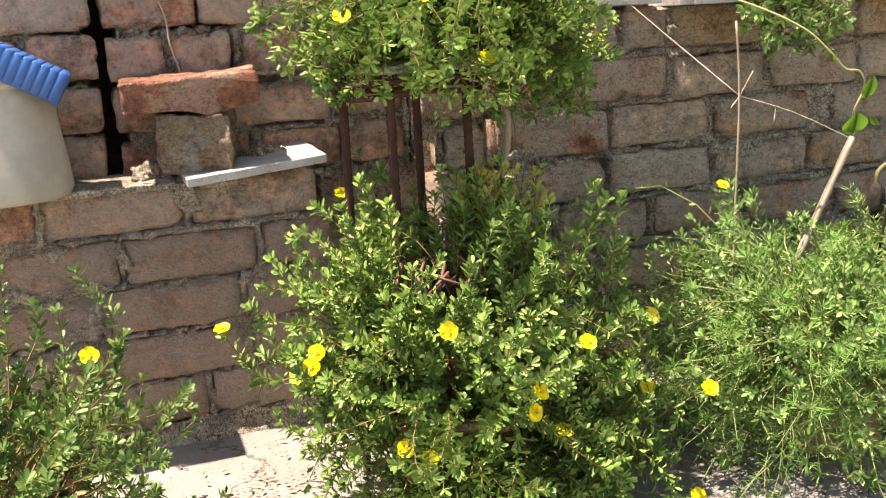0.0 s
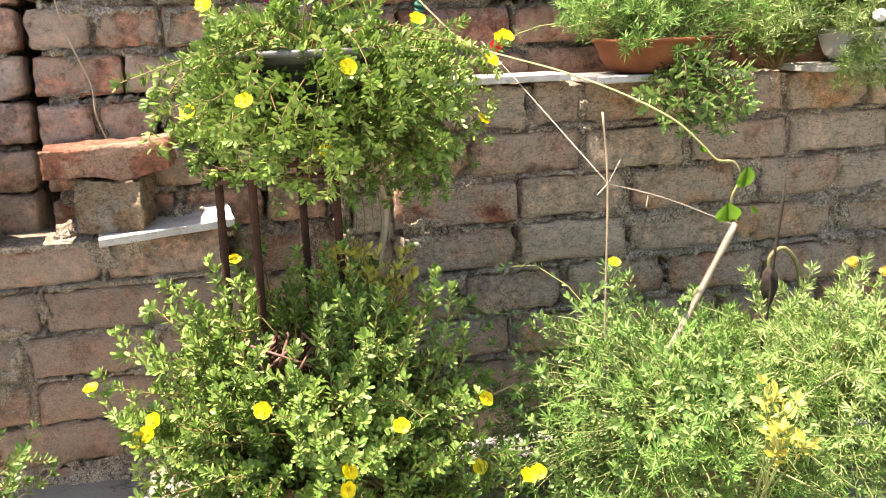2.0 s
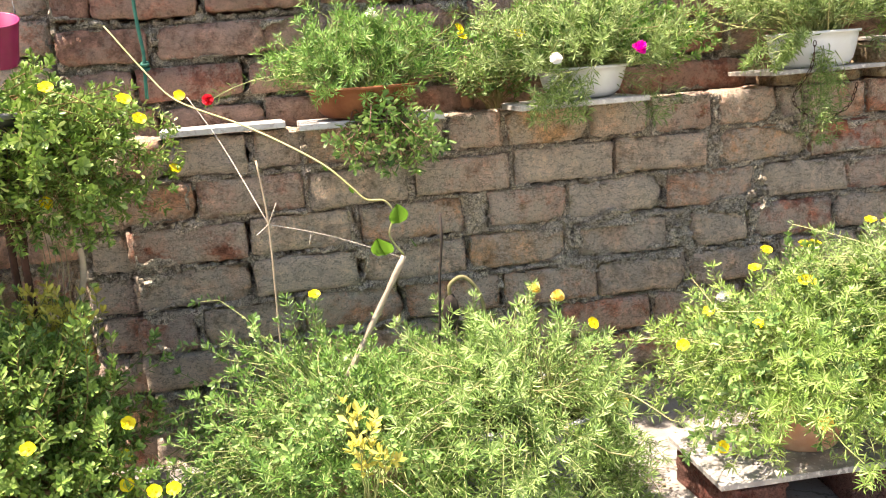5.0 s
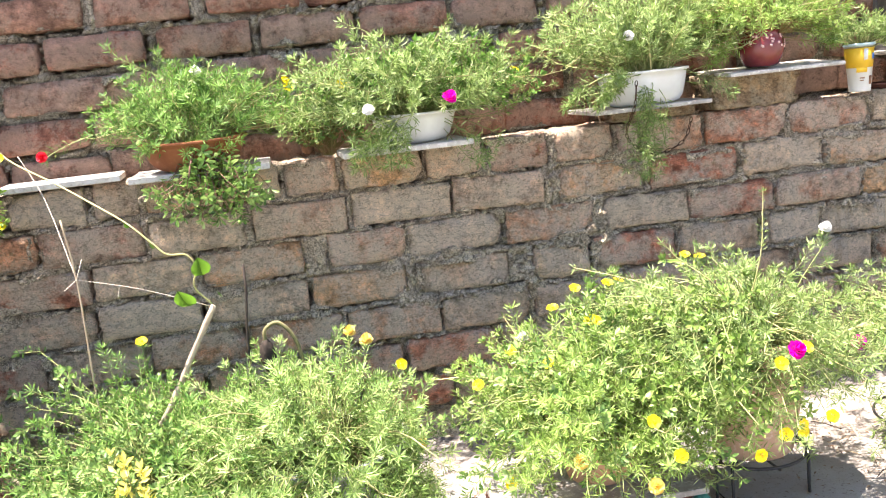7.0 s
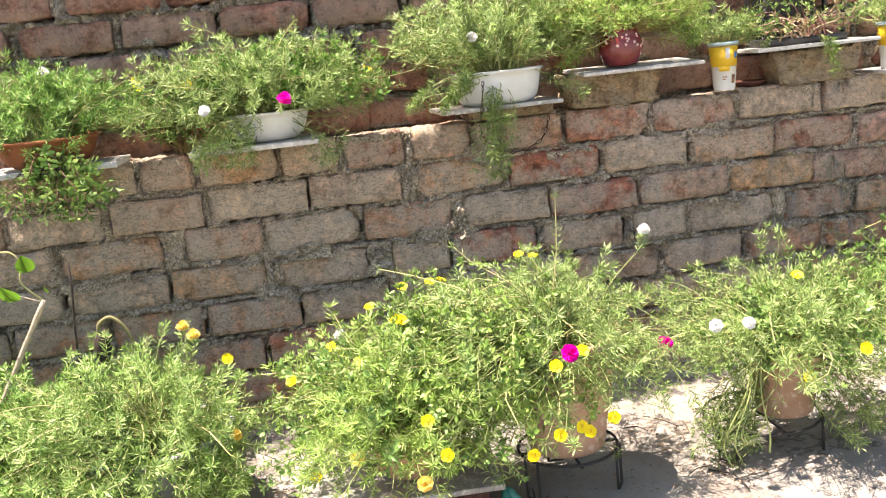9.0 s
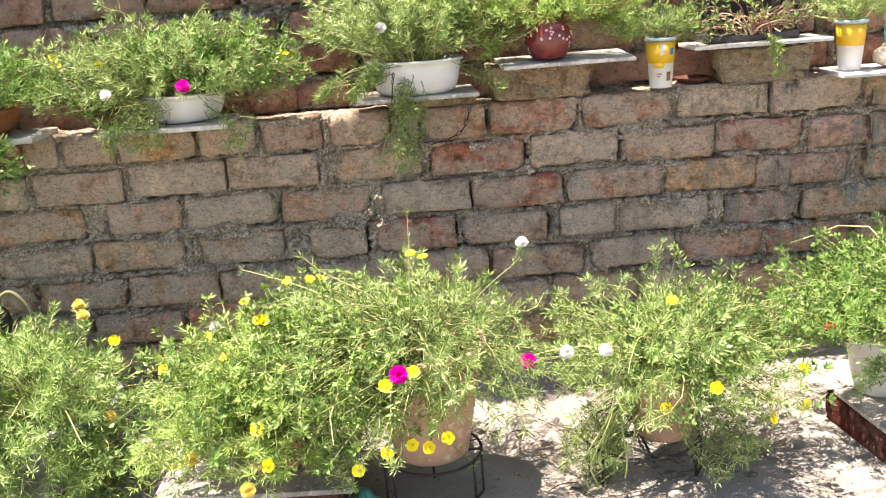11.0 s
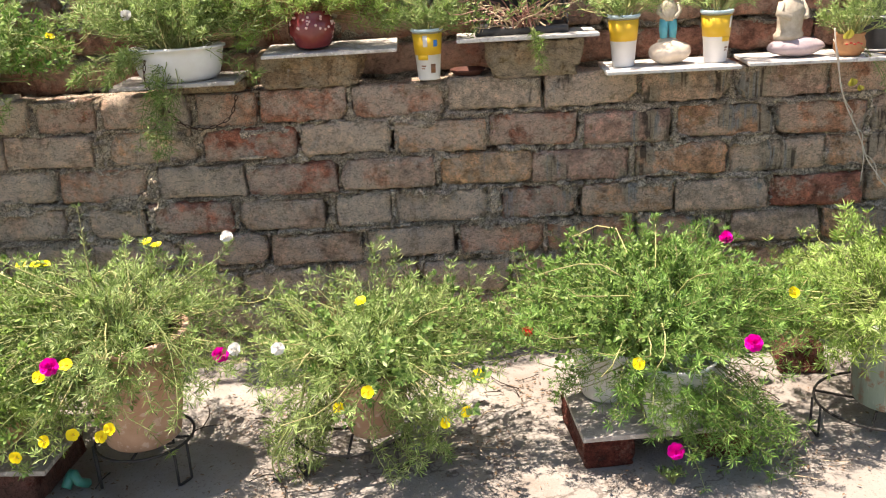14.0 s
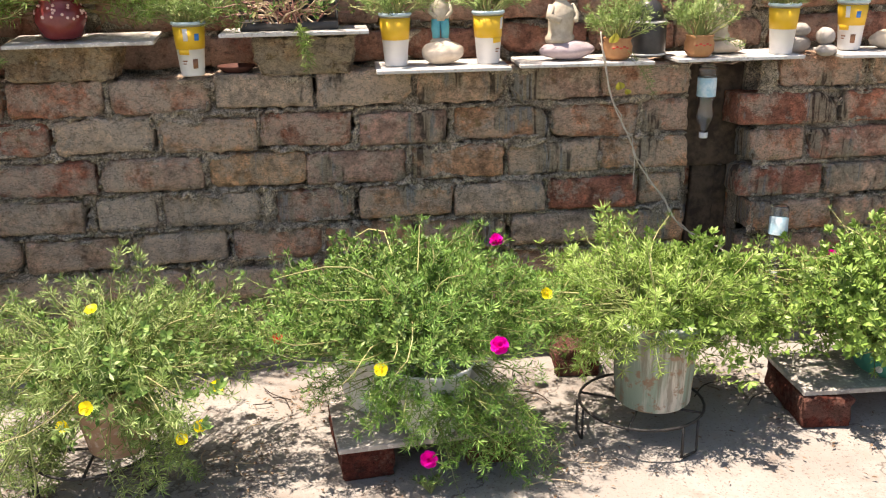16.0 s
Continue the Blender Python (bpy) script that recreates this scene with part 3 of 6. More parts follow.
def steps(start, stop, fine, step):
    """Even steps inside the stretch fine, and wide ones outside it."""
    lo, hi = max(start, fine[0]), min(stop, fine[1])
    rows = [np.arange(lo, hi, step), [hi]]
    if start < lo:
        rows.insert(0, np.arange(start, lo - 0.01, 0.02))
    if stop > hi:
        rows.append(np.arange(hi + 0.02, stop - 0.005, 0.02))
        rows.append([stop])
    return np.concatenate(rows)


def masonry(name, label, x0, x1, z0, z1, y, back, mortar, seed, bricks, kind, rough=1.0, step=0.0045, sunk=0.0045, lumpy=1.0, height=0.077, smear=1.0, hollow=1.0, fine=(-1.95, 3.45)):
    """A wall: rough mortar that laps raggedly over the bricks laid into it, with open cracks; bricks are (x0, x1, foot) and, where it differs, a kind."""
    wall = thing(name, label, "wall")
    tagged(wall, kind="structure")
    us, vs = steps(x0, x1, fine, step), steps(z0, z1, (-0.02, 1.12), step)
    U, V = np.meshgrid(us, vs, indexing="ij")
    away = np.full(U.shape, 0.05)
    for a, b, foot, *_ in bricks:
        i0, i1 = np.searchsorted(us, (a - 0.03, b + 0.03))
        j0, j1 = np.searchsorted(vs, (foot - 0.03, foot + height + 0.03))
        u, v = U[i0:i1, j0:j1], V[i0:i1, j0:j1]
        sx, sz = np.maximum(a - u, u - b), np.maximum(foot - v, v - foot - height)
        signed = np.where((sx < 0) & (sz < 0), np.maximum(sx, sz), np.hypot(np.maximum(sx, 0), np.maximum(sz, 0)))
        away[i0:i1, j0:j1] = np.minimum(away[i0:i1, j0:j1], signed)

    def rag(scale, k):
        return value_noise(U + 20, V + 20, scale, seed + k)

    crack = np.exp(-((rag(24, 15) - 0.5) / 0.05) ** 2) + np.exp(-((rag(47, 16) - 0.5) / 0.06) ** 2)
    h = 0.009 * crack * hollow + 0.012 * (rag(31, 0) - 0.5) + 0.015 * (rag(83, 1) - 0.5) + 0.008 * (rag(9, 2) - 0.5) + 0.012 * (rag(170, 3) - 0.5)
    gap = np.clip(3.6 * rag(12, 6) - 1.95, 0, 1) * (0.35 + 0.9 * rag(55, 7))
    level = y + sunk + lumpy * h + 0.032 * hollow * gap * np.exp(-(np.maximum(away, 0) / 0.007) ** 2)
    edge = away - 0.0015 + 0.009 * (rag(60, 11) - 0.5) + 0.007 * (rag(150, 12) - 0.5) + 0.030 * smear * np.clip(2.2 * (0.7 * rag(11, 13) + 0.3 * rag(37, 14) - 0.60), 0, 1)
    lap = np.clip(0.5 + edge / 0.003, 0, 1)
    over = np.minimum(level, y - 0.0035 + 0.5 * h)
    level = np.where(away < 0, over, level)
    Y = lap * level + (1 - lap) * (y + 0.024)
    hole_rng = np.random.default_rng(seed + 9)
    for a, b, foot, *_ in bricks:
        r = hole_rng.random(9)
        if r[0] < 0.58 * hollow:
            wide = 0.006 + 0.008 * r[1]
            bottom, top = foot + 0.03 * r[2], foot + 0.045 + 0.03 * r[3]
            slot = (U > b - 0.003) & (U < b + wide + 0.003 * np.sin(V * 300)) & (V > bottom) & (V < top)
            Y[slot] += 0.075
        if r[4] < 0.7 * hollow:
            start = a + (b - a) * 0.7 * r[5]
            stop = start + (b - a) * (0.2 + 0.5 * r[6])
            slot = (U > start) & (U < stop) & (V > foot - 0.005 - 0.003 * r[7] + 0.003 * np.sin(U * 170)) & (V < foot + 0.001)
            Y[slot] += 0.055
    Y = np.minimum(Y, y + 0.085)
    part("mortar", tri_mesh("mortar", np.stack([U, Y, V], -1).reshape(-1, 3), grid_tris(len(us), len(vs))[:, ::-1], mortar), mortar, wall)
    part("core", block(x0, x1, y + 0.09, back, z0, z1 - 0.004), mortar, wall, smooth=False)
    ts = np.arange(y + 0.008, back + 0.01, 0.01)
    U2, Y2 = np.meshgrid(us[::2], ts, indexing="ij")
    Z2 = z1 + 0.014 * (value_noise(U2 + 20, Y2 + 20, 30, seed + 4) - 0.6) + 0.008 * (value_noise(U2 + 20, Y2 + 20, 80, seed + 5) - 0.5)
    part("mortar_cap", tri_mesh("mortar_cap", np.stack([U2, Y2, Z2], -1).reshape(-1, 3), grid_tris(len(us[::2]), len(ts)), mortar), mortar, wall)
    for a, b, foot, *own in bricks:
        lay(wall, own[0] if own else kind, a, b, foot, y, height, rough)
    return wall


def jit(amount):
    return brick_rng.uniform(-amount, amount)


LOW_LABEL = "weathered grey-brown brick wall with thick rough mortar joints"
COURSE, FOOT = 0.0965, 0.567
ROWS = {
    1: "-.866 -.775 -.759 -.598 -.572 -.476 -.46 -.245 -.232 -.152 -.135 -.015 .005 .19 .21 .345 .364 .514 .538 .683 .70 .76 .782 .931 .948 1.165 1.185 1.411 1.428 1.658 1.672 1.90 1.917 2.135 2.149 2.373 2.384 2.611",
    0: "-.868 -.72 -.706 -.48 -.463 -.246 -.221 -.003 .018 .257 .269 .496 .542 .76 .79 1.026 1.048 1.272 1.284 1.516 1.53 1.746 1.771 1.982 2.007 2.242 2.256 2.48 2.495 2.613",
    -1: "-.866 -.616 -.603 -.375 -.354 -.12 -.055 .132 .145 .379 .395 .62 .66 .88 .89 1.122 1.142 1.378 1.397 1.63 1.636 1.88 1.898 2.129 2.146 2.377 2.387 2.615",
    -2: "-.864 -.618 -.603 -.376 -.356 -.117 -.103 .124 .157 .388 .46 .603 .623 .838 .857 1.08 1.118 1.26 1.275 1.51 1.553 1.75 1.763 1.996 2.008 2.241 2.251 2.483 2.498 2.606",
    -3: "-.868 -.75 -.726 -.52 -.5 -.28 -.265 -.045 -.028 .2 .212 .435 .455 .68 .7 .92 .935 1.175 1.195 1.42 1.441 1.66 1.675 1.899 1.914 2.137 2.156 2.38 2.394 2.615",
}
course = []
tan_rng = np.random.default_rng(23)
for r in range(-6, 2):
    if r in ROWS:
        xs = [float(v) for v in ROWS[r].split()]
        spans = list(zip(xs[::2], xs[1::2]))
    else:
        first = -0.867 + (0.12 if r % 2 else 0.0)
        spans = [(first + 0.245 * k, min(first + 0.245 * k + 0.226, 2.612)) for k in range(15) if first + 0.245 * k < 2.5]
    # Tan bricks, commoner in low courses, also put missing bounced light into the colour.
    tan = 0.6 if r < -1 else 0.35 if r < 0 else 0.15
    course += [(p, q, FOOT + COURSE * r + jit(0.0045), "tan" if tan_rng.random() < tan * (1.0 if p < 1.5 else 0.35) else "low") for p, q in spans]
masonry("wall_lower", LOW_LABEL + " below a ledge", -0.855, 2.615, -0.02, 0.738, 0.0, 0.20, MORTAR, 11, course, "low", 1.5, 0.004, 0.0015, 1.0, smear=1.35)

course = []
for r, first in enumerate((-1.575, -1.665, -1.582, -1.586, -1.79, -1.669)):
    for k in range(-6, 5):
        p = first + 0.243 * k
        if p > -2.8 and p + 0.06 < -1.19:
            course.append((p, min(p + 0.226, -1.187), 0.405 - 0.0905 * (5 - r) + jit(0.003), "pale" if r == 5 else "wash"))
masonry("wall_left", "lower weathered brick wall with a mortar-topped ledge", -2.8, -1.185, -0.02, 0.484, 0.05, 0.22, MORTAR_FLUSH, 31, course, "wash", 0.5, 0.0045, 0.001, 0.4, smear=2.0, hollow=0.3)

masonry("wall_gap", "dim brickwork set back between two walls", -1.185, -0.84, -0.02, 0.46, 0.165, 0.30, MORTAR, 41, [(q, q + 0.15, 0.0945 * k - 0.01 + jit(0.003)) for k in range(5) for q in (-1.18 + 0.02 * (k % 2), -1.01 + 0.02 * (k % 2))], "low")

masonry("wall_step", "narrow brick end set back beside the main wall", -0.97, -0.852, -0.02, 0.70, 0.028, 0.20, MORTAR, 43, [(-0.968 + 0.02 * (k % 2), -0.864, 0.0945 * k - 0.01 + jit(0.003)) for k in range(7)], "low")

UP_LABEL = "pinkish red brick wall with ragged pale mortar joints"
UP_PHASE = (-0.66, -0.57, -0.63, -0.54, -0.578, -0.538, -0.648, -0.52, -0.63, -0.55, -0.66, -0.56, -0.6)
course = []
for r, phase in enumerate(UP_PHASE):
    for k in range(-2, 21):
        p = phase + 0.0115 + 0.2432 * k + jit(0.012)
        q = p + 0.226 + brick_rng.uniform(-0.018, 0.010)
        p, q = max(p, -0.975), min(q, 4.19)
        foot = 0.458 + 0.0923 * r + 0.010 * (p + 0.4) + jit(0.004)
        if q - p > 0.07 and foot + 0.08 < 1.62:
            course.append((p, q, foot))
masonry("wall_upper", UP_LABEL + " behind the ledge", -0.98, 4.2, 0.45, 1.62, 0.13, 0.26, MORTAR_UP, 51, course, "up", 1.5, 0.0058, 0.010, 1.6, 0.072, 1.2)

BACK_ROWS = ("-1.53 -1.30 -1.272 -1.121 -1.105 -.99", "-1.53 -1.343 -1.328 -1.136 -1.12 -.99", "-1.532 -1.438 -1.412 -1.317 -1.288 -1.154 -1.14 -.99", "-1.532 -1.371 -1.362 -1.18 -1.165 -.99",
             "-1.53 -1.422 -1.405 -1.295 -1.282 -1.19 -1.175 -.99", "-1.535 -1.436 -1.42 -1.25 -1.235 -.99")
course = []
for r in range(12):
    xs = [float(v) for v in BACK_ROWS[r if r < 6 else 2 + r % 4].split()]
    course += [(p, q, 0.474 + 0.0928 * r + jit(0.004)) for p, q in zip(xs[::2], xs[1::2])]
masonry("wall_back_left", UP_LABEL + " with short header bricks beside an open crack", -1.512, -0.98, 0.40, 1.62, 0.160, 0.55, MORTAR_PALE, 71, course, "pale", 1.4, 0.0045, 0.006, 1.3, 0.073, 1.5)
course = []
for r in range(12):
    q = -1.552 - brick_rng.uniform(0.0, 0.006)
    w = (0.075, 0.085, 0.11, 0.226, 0.14)[r % 5]
    while q > -2.7:
        course.append((q - w, q, 0.490 + 0.0885 * r + jit(0.003)))
        q -= w + 0.016
        w = 0.226
masonry("wall_far_left", UP_LABEL + " ending at an open vertical crack", -2.8, -1.572, 0.40, 1.62, 0.15, 0.55, MORTAR_PALE, 91, course, "pale", 1.0, 0.0045, 0.006, 1.1, 0.075, 1.4)
# Added sheet; the soil colour is only borrowed to blacken the crack's depth like shade.
tagged(solid("wall_behind_crack", block(-1.62, -1.49, 0.552, 0.60, 0.0, 1.62), SOIL, "dark sheet standing in for deep shade behind the open crack", "wall", smooth=False), kind="structure")

course = []
for r, first in zip(range(-6, 2), (2.80, 2.85, 2.79, 2.805, 2.77, 2.79, 2.75, 2.855)):
    p, k = first, 0
    while p < 4.0:
        w = (0.26 if r == 0 else 0.145 if r in (-1, -5) else 0.226) if k == 0 else 0.226
        course.append((p, min(p + w, 4.19), FOOT + 0.008 + COURSE * r))
        p += w + 0.018
        k += 1
masonry("wall_pier", LOW_LABEL + " beside a narrow recess", 2.80, 4.2, -0.02, 0.738, 0.0, 0.20, MORTAR, 111, course, "low")
masonry("wall_recess", "dim brickwork at the back of the narrow recess", 2.57, 2.85, -0.02, 0.446, 0.135, 0.25, MORTAR, 131, [(2.58, 2.70, 0.0965 * k - 0.012) for k in range(5)] + [(2.715, 2.845, 0.0965 * k - 0.012) for k in range(5)], "low")

# a rough cement fillet along the foot of the walls
for name, x0, x1, y0 in (("fillet_left", -2.8, -1.19, 0.05), ("fillet_main", -0.86, 2.61, 0.0), ("fillet_pier", 2.81, 4.2, 0.0)):
    us = np.arange(x0, x1, 0.012)
    ps = np.linspace(0, 1, 7)
    U, Q = np.meshgrid(us, ps, indexing="ij")
    bulge = 0.6 + 0.9 * value_noise(U + 20, Q * 0 + 3, 14, 8) + 0.5 * value_noise(U + 20, Q * 3, 40, 9)
    Y = y0 + 0.008 - 0.020 * bulge * (1 - Q) ** 1.3 - 0.004
    Z = -0.004 + 0.030 * bulge * Q ** 1.5
    fl = new(name, tri_mesh(name, np.stack([U, Y, Z], -1).reshape(-1, 3), grid_tris(len(us), 7)[:, ::-1], MORTAR))
    tagged(fl, "rough grey cement fillet along the foot of the wall", "trim", kind="structure")


# ---- plants ----
def unit(v):
    return v / np.maximum(np.linalg.norm(v, axis=-1, keepdims=True), 1e-9)


def crown_tips(rng, n, c, r, low=-0.35, spread=0.22):
    """Ends of shoots on and inside an uneven rounded form about c."""
    d = unit(rng.normal(size=(4 * n, 3)))
    d = d[d[:, 2] > low][:n]
    a, b = np.arctan2(d[:, 1], d[:, 0]), d[:, 2]
    ph = rng.random(4) * 6.28
    lump = 1 + 0.13 * np.sin(3 * a + ph[0]) + 0.10 * np.sin(5 * a + 4 * b + ph[1]) + 0.08 * np.sin(8 * a - 5 * b + ph[2])
    rad = lump * np.where(rng.random(len(d)) < 0.72, rng.uniform(0.82, 1.0 + spread, len(d)), rng.uniform(0.45, 0.85, len(d)))
    rad *= np.where(rng.random(len(d)) < (0.08 if spread > 0.25 else 0.03), rng.uniform(1.1, 1.35, len(d)), 1.0)
    return np.asarray(c) + d * rad[:, None] * np.asarray(r)


def shoots(rng, base, tips, lift, droop, curl=False):
    """Control points of one bent shoot for each tip."""
    n = len(tips)
    bx, by, bz, br = base
    ang, rr = rng.random(n) * 6.283, br * np.sqrt(rng.random(n))
    out = unit(tips[:, :2] - np.array([bx, by])) * rr[:, None]
    p0 = np.stack([bx + 0.5 * out[:, 0] + 0.5 * rr * np.cos(ang), by + 0.5 * out[:, 1] + 0.5 * rr * np.sin(ang), np.full(n, bz)], 1)
    span = tips - p0
    p1 = p0 + span * np.array([0.35, 0.35, 0.45]) + rng.normal(0, 1.0, (n, 3)) * 0.17 * np.linalg.norm(span, axis=1, keepdims=True)
    p1[:, 2] += lift * np.linalg.norm(span, axis=1) * rng.uniform(0.5, 1.2, n)
    p2 = p0 + span * np.array([0.75, 0.75, 0.82]) + rng.normal(0, 1.0, (n, 3)) * 0.16 * np.linalg.norm(span, axis=1, keepdims=True)
    p2[:, 2] += droop * np.linalg.norm(span, axis=1) * rng.uniform(0.3, 1.2, n)
    if curl:
        rise = np.clip((tips[:, 2] - bz) / 0.06 + 0.4, 0, 1) * rng.uniform(0, 1.0, n) ** 0.6
        back = 0.30 * np.linalg.norm(span, axis=1)[:, None] * (0.45 * unit(span) + np.array([0, 0, 0.85]) + rng.normal(0, 0.35, (n, 3)))
        p2 = p2 * (1 - rise[:, None]) + (tips - back) * rise[:, None]
    return p0, p1, p2, tips


def bezier(p, s):
    a, b, c, d = p
    s = s[..., None]
    return a * (1 - s) ** 3 + 3 * b * s * (1 - s) ** 2 + 3 * c * s * s * (1 - s) + d * s ** 3


def slope(p, s):
    a, b, c, d = p
    s = s[..., None]
    return unit(3 * (b - a) * (1 - s) ** 2 + 6 * (c - b) * s * (1 - s) + 3 * (d - c) * s * s)


def stem_mesh(name, p, material, radius=0.0016, rings=7):
    n = len(p[3])
    s = np.linspace(0, 1, rings)
    pts = np.stack([bezier(p, np.full(n, t)) for t in s], 1)
    dirs = np.stack([slope(p, np.full(n, t)) for t in s], 1)
    side = unit(np.cross(dirs, np.array([0.31, 0.52, 0.79])))
    up = np.cross(dirs, side)
    w = radius * (1 - 0.55 * s)[None, :, None, None]
    ang = np.array([0, 2.094, 4.189])
    ring = pts[:, :, None] + w * (np.cos(ang)[None, None, :, None] * side[:, :, None] + np.sin(ang)[None, None, :, None] * up[:, :, None])
    verts = ring.reshape(-1, 3)
    k = np.arange(n * rings * 3).reshape(n, rings, 3)
    tris = []
    for q in range(3):
        a, b, c, d = k[:, :-1, q].ravel(), k[:, :-1, (q + 1) % 3].ravel(), k[:, 1:, (q + 1) % 3].ravel(), k[:, 1:, q].ravel()
        tris += [np.stack([a, b, c], 1), np.stack([a, c, d], 1)]
    return tri_mesh(name, verts, np.concatenate(tris), material)


def leaf_arrays(rng, p, per, kind, length, start=0.3, tuft=5):
    """Vertices and triangles of all leaves along the shoots."""
    n = len(p[3])
    s = start + (1 - start) * np.sort(rng.random((n, per)), axis=1) ** 0.65
    s = np.concatenate([s, np.full((n, tuft), 0.995)], 1)
    m = per + tuft
    q = [np.repeat(v[:, None], m, 1) for v in p]
    at, d = bezier(q, s), slope(q, s)
    turn = rng.random((n, 1)) * 6.28 + np.arange(m) * 2.4 + rng.normal(0, 0.3, (n, m))
    ref = unit(np.cross(d, np.array([0.17, 0.33, 0.93])))
    side = np.cos(turn)[..., None] * ref + np.sin(turn)[..., None] * np.cross(d, ref)
    along = rng.uniform(0.2, 0.75, (n, m, 1))
    along[:, per:] = rng.uniform(-0.1, 1.1, (n, tuft, 1)) if kind == "needle" else rng.uniform(0.35, 1.4, (n, tuft, 1))
    loose = 0.3 if kind == "needle" else 0.14
    way = unit(d * along + side + np.array([0, 0, 0.22]))
    wide = unit(np.cross(way, d + rng.normal(0, loose, (n, m, 3))))
    face = np.cross(wide, way)
    size = length * rng.uniform(0.6, 1.15, (n, m, 1)) * (1.05 - 0.3 * s[..., None])
    at, way, wide, face, size = (v.reshape(-1, v.shape[-1]) for v in (at, way, wide, face, size))
    if kind == "broad":
        w = size * 0.185
        shape = ((0, 0, 0), (0.62, 1.0, 0.05), (0.62, -1.0, 0.05), (0.96, 0.55, 0.04), (0.96, -0.55, 0.04), (0.55, 0, -0.035))
        faces = ((0, 2, 5), (0, 5, 1), (2, 4, 5), (5, 3, 1), (4, 3, 5))
    elif kind == "slim":
        w = size * 0.20
        shape = ((0, 0, 0), (0.62, 1.0, 0.05), (0.62, -1.0, 0.05), (1.0, 0.0, 0.04), (0.55, 0, -0.035))
        faces = ((0, 2, 4), (0, 4, 1), (2, 3, 4), (4, 3, 1))
    else:
        w = size * 0.060
        shape = ((0, 0, 0), (0.55, 1.0, -0.07), (0.55, -1.0, -0.07), (0.52, 0, -0.015), (1.0, 0, 0.05))
        faces = ((0, 1, 3), (0, 3, 2), (3, 1, 4), (2, 3, 4))
    verts = np.stack([at + way * size * a + wide * w * b + face * size * c for a, b, c in shape], 1)
    k = np.arange(len(at))[:, None, None] * len(shape)
    tris = (k + np.array(faces)[None]).reshape(-1, 3)
    return verts.reshape(-1, 3), tris


def foliage(holder, rng, base, tips, kind, material, length, per, stem_material, lift=0.25, droop=0.12, start=0.3, tuft=5, name="foliage", stem_radius=0.0016, label=""):
    """Shoots and leaves as two parts of a plant; places are relative to it."""
    p = shoots(rng, base, np.asarray(tips, float), lift, droop, True)
    tagged(part("stem", stem_mesh("stem", p, stem_material, stem_radius), stem_material, holder), kind="stuff")
    v, t = leaf_arrays(rng, p, per, kind, length, start, tuft)
    ob = part(name, tri_mesh(name, v, t, material), material, holder, label)
    tagged(ob, kind="stuff")


def petals(rows, radius, cup, notch=0.12):
    """Rings of petals; rows are (count, size, rise, turn)."""
    bm = bmesh.new()
    for count, size, rise, turn in rows:
        for k in range(count):
            a0 = turn + 2 * math.pi * k / count
            half = 1.25 * math.pi / count
            grid = []
            for i in range(4):
                u = i / 3
                row = []
                for j in range(5):
                    v = j / 2 - 1
                    r = radius * size * (u - (notch * (1 - abs(v)) * 0.6 + 0.22 * v * v) * (u > 0.9))
                    a = a0 + v * half * (0.35 + 0.65 * math.sin(u * 1.9))
                    z = radius * (rise * u + cup * u * u + 0.015 * math.sin(9 * a + 5 * k) * u)
                    row.append(bm.verts.new((r * math.cos(a), r * math.sin(a), z + 0.0016 * v * u)))
                grid.append(row)
            for i in range(3):
                for j in range(4):
                    bm.faces.new((grid[i][j], grid[i + 1][j], grid[i + 1][j + 1], grid[i][j + 1]))
    bmesh.ops.remove_doubles(bm, verts=bm.verts[:], dist=1e-6)
    return bm


SINGLE = ((5, 1.0, 0.10, 0.0),)
DOUBLE = ((7, 1.0, 0.10, 0.0), (7, 0.86, 0.40, 0.4), (6, 0.66, 0.75, 0.2), (5, 0.42, 1.0, 0.6))
FLOWER = {
    "yellow": (to_mesh("flower", petals(SINGLE, 0.0138, 0.10), PETAL_YELLOW), "yellow five-petalled flower"),
    "pale": (to_mesh("flower", petals(DOUBLE, 0.016, 0.1), PETAL_PALE), "pale yellow double flower"),
    "magenta": (to_mesh("flower", petals(DOUBLE, 0.019, 0.1), PETAL_MAGENTA), "magenta double flower"),
    "white": (to_mesh("flower", petals(DOUBLE, 0.015, 0.1), PETAL_WHITE), "white double flower"),
    "red": (to_mesh("flower", petals(DOUBLE, 0.014, 0.1), PETAL_RED), "red double flower"),
}
stamen_bm = bmesh.new()
for k in range(9):
    a = k * 2.4
    r = 0.0012 * math.sqrt(k)
    tube(stamen_bm, [(0, 0, 0.0005), (r, r * math.sin(a) * 0.5, 0.003), (r * 1.2 * math.cos(a), r * 1.2 * math.sin(a), 0.0036)], 0.0006, 4)
STAMENS = to_mesh("stamens", stamen_bm, STAMEN)


flower_rng = np.random.default_rng(64)


def flowers(holder, at, middle, rows, grow=1.0):
    """Flowers at world places; each faces out of its plant."""
    spots = []
    for colour, *place in rows:
        me, label = FLOWER[colour]
        ob = new("flower", me)
        ob.parent = holder
        local = Vector(place) - Vector(at)
        out = (Vector(place) - Vector(middle)).normalized()
        tilt = Vector(flower_rng.normal(0, 0.28, 3))
        out = (out * 0.45 + Vector((0, -0.8, 0.75)) + tilt).normalized()
        ob.matrix_basis = Matrix.LocRotScale(local, out.to_track_quat("Z", "Y"), (grow, grow, grow))
        tagged(ob, label)
        if colour == "yellow":
            st = new("flower_centre", STAMENS)
            st.parent = ob
        spots.append(local - out * 0.017)
    return np.array([tuple(s) for s in spots]).reshape(-1, 3)


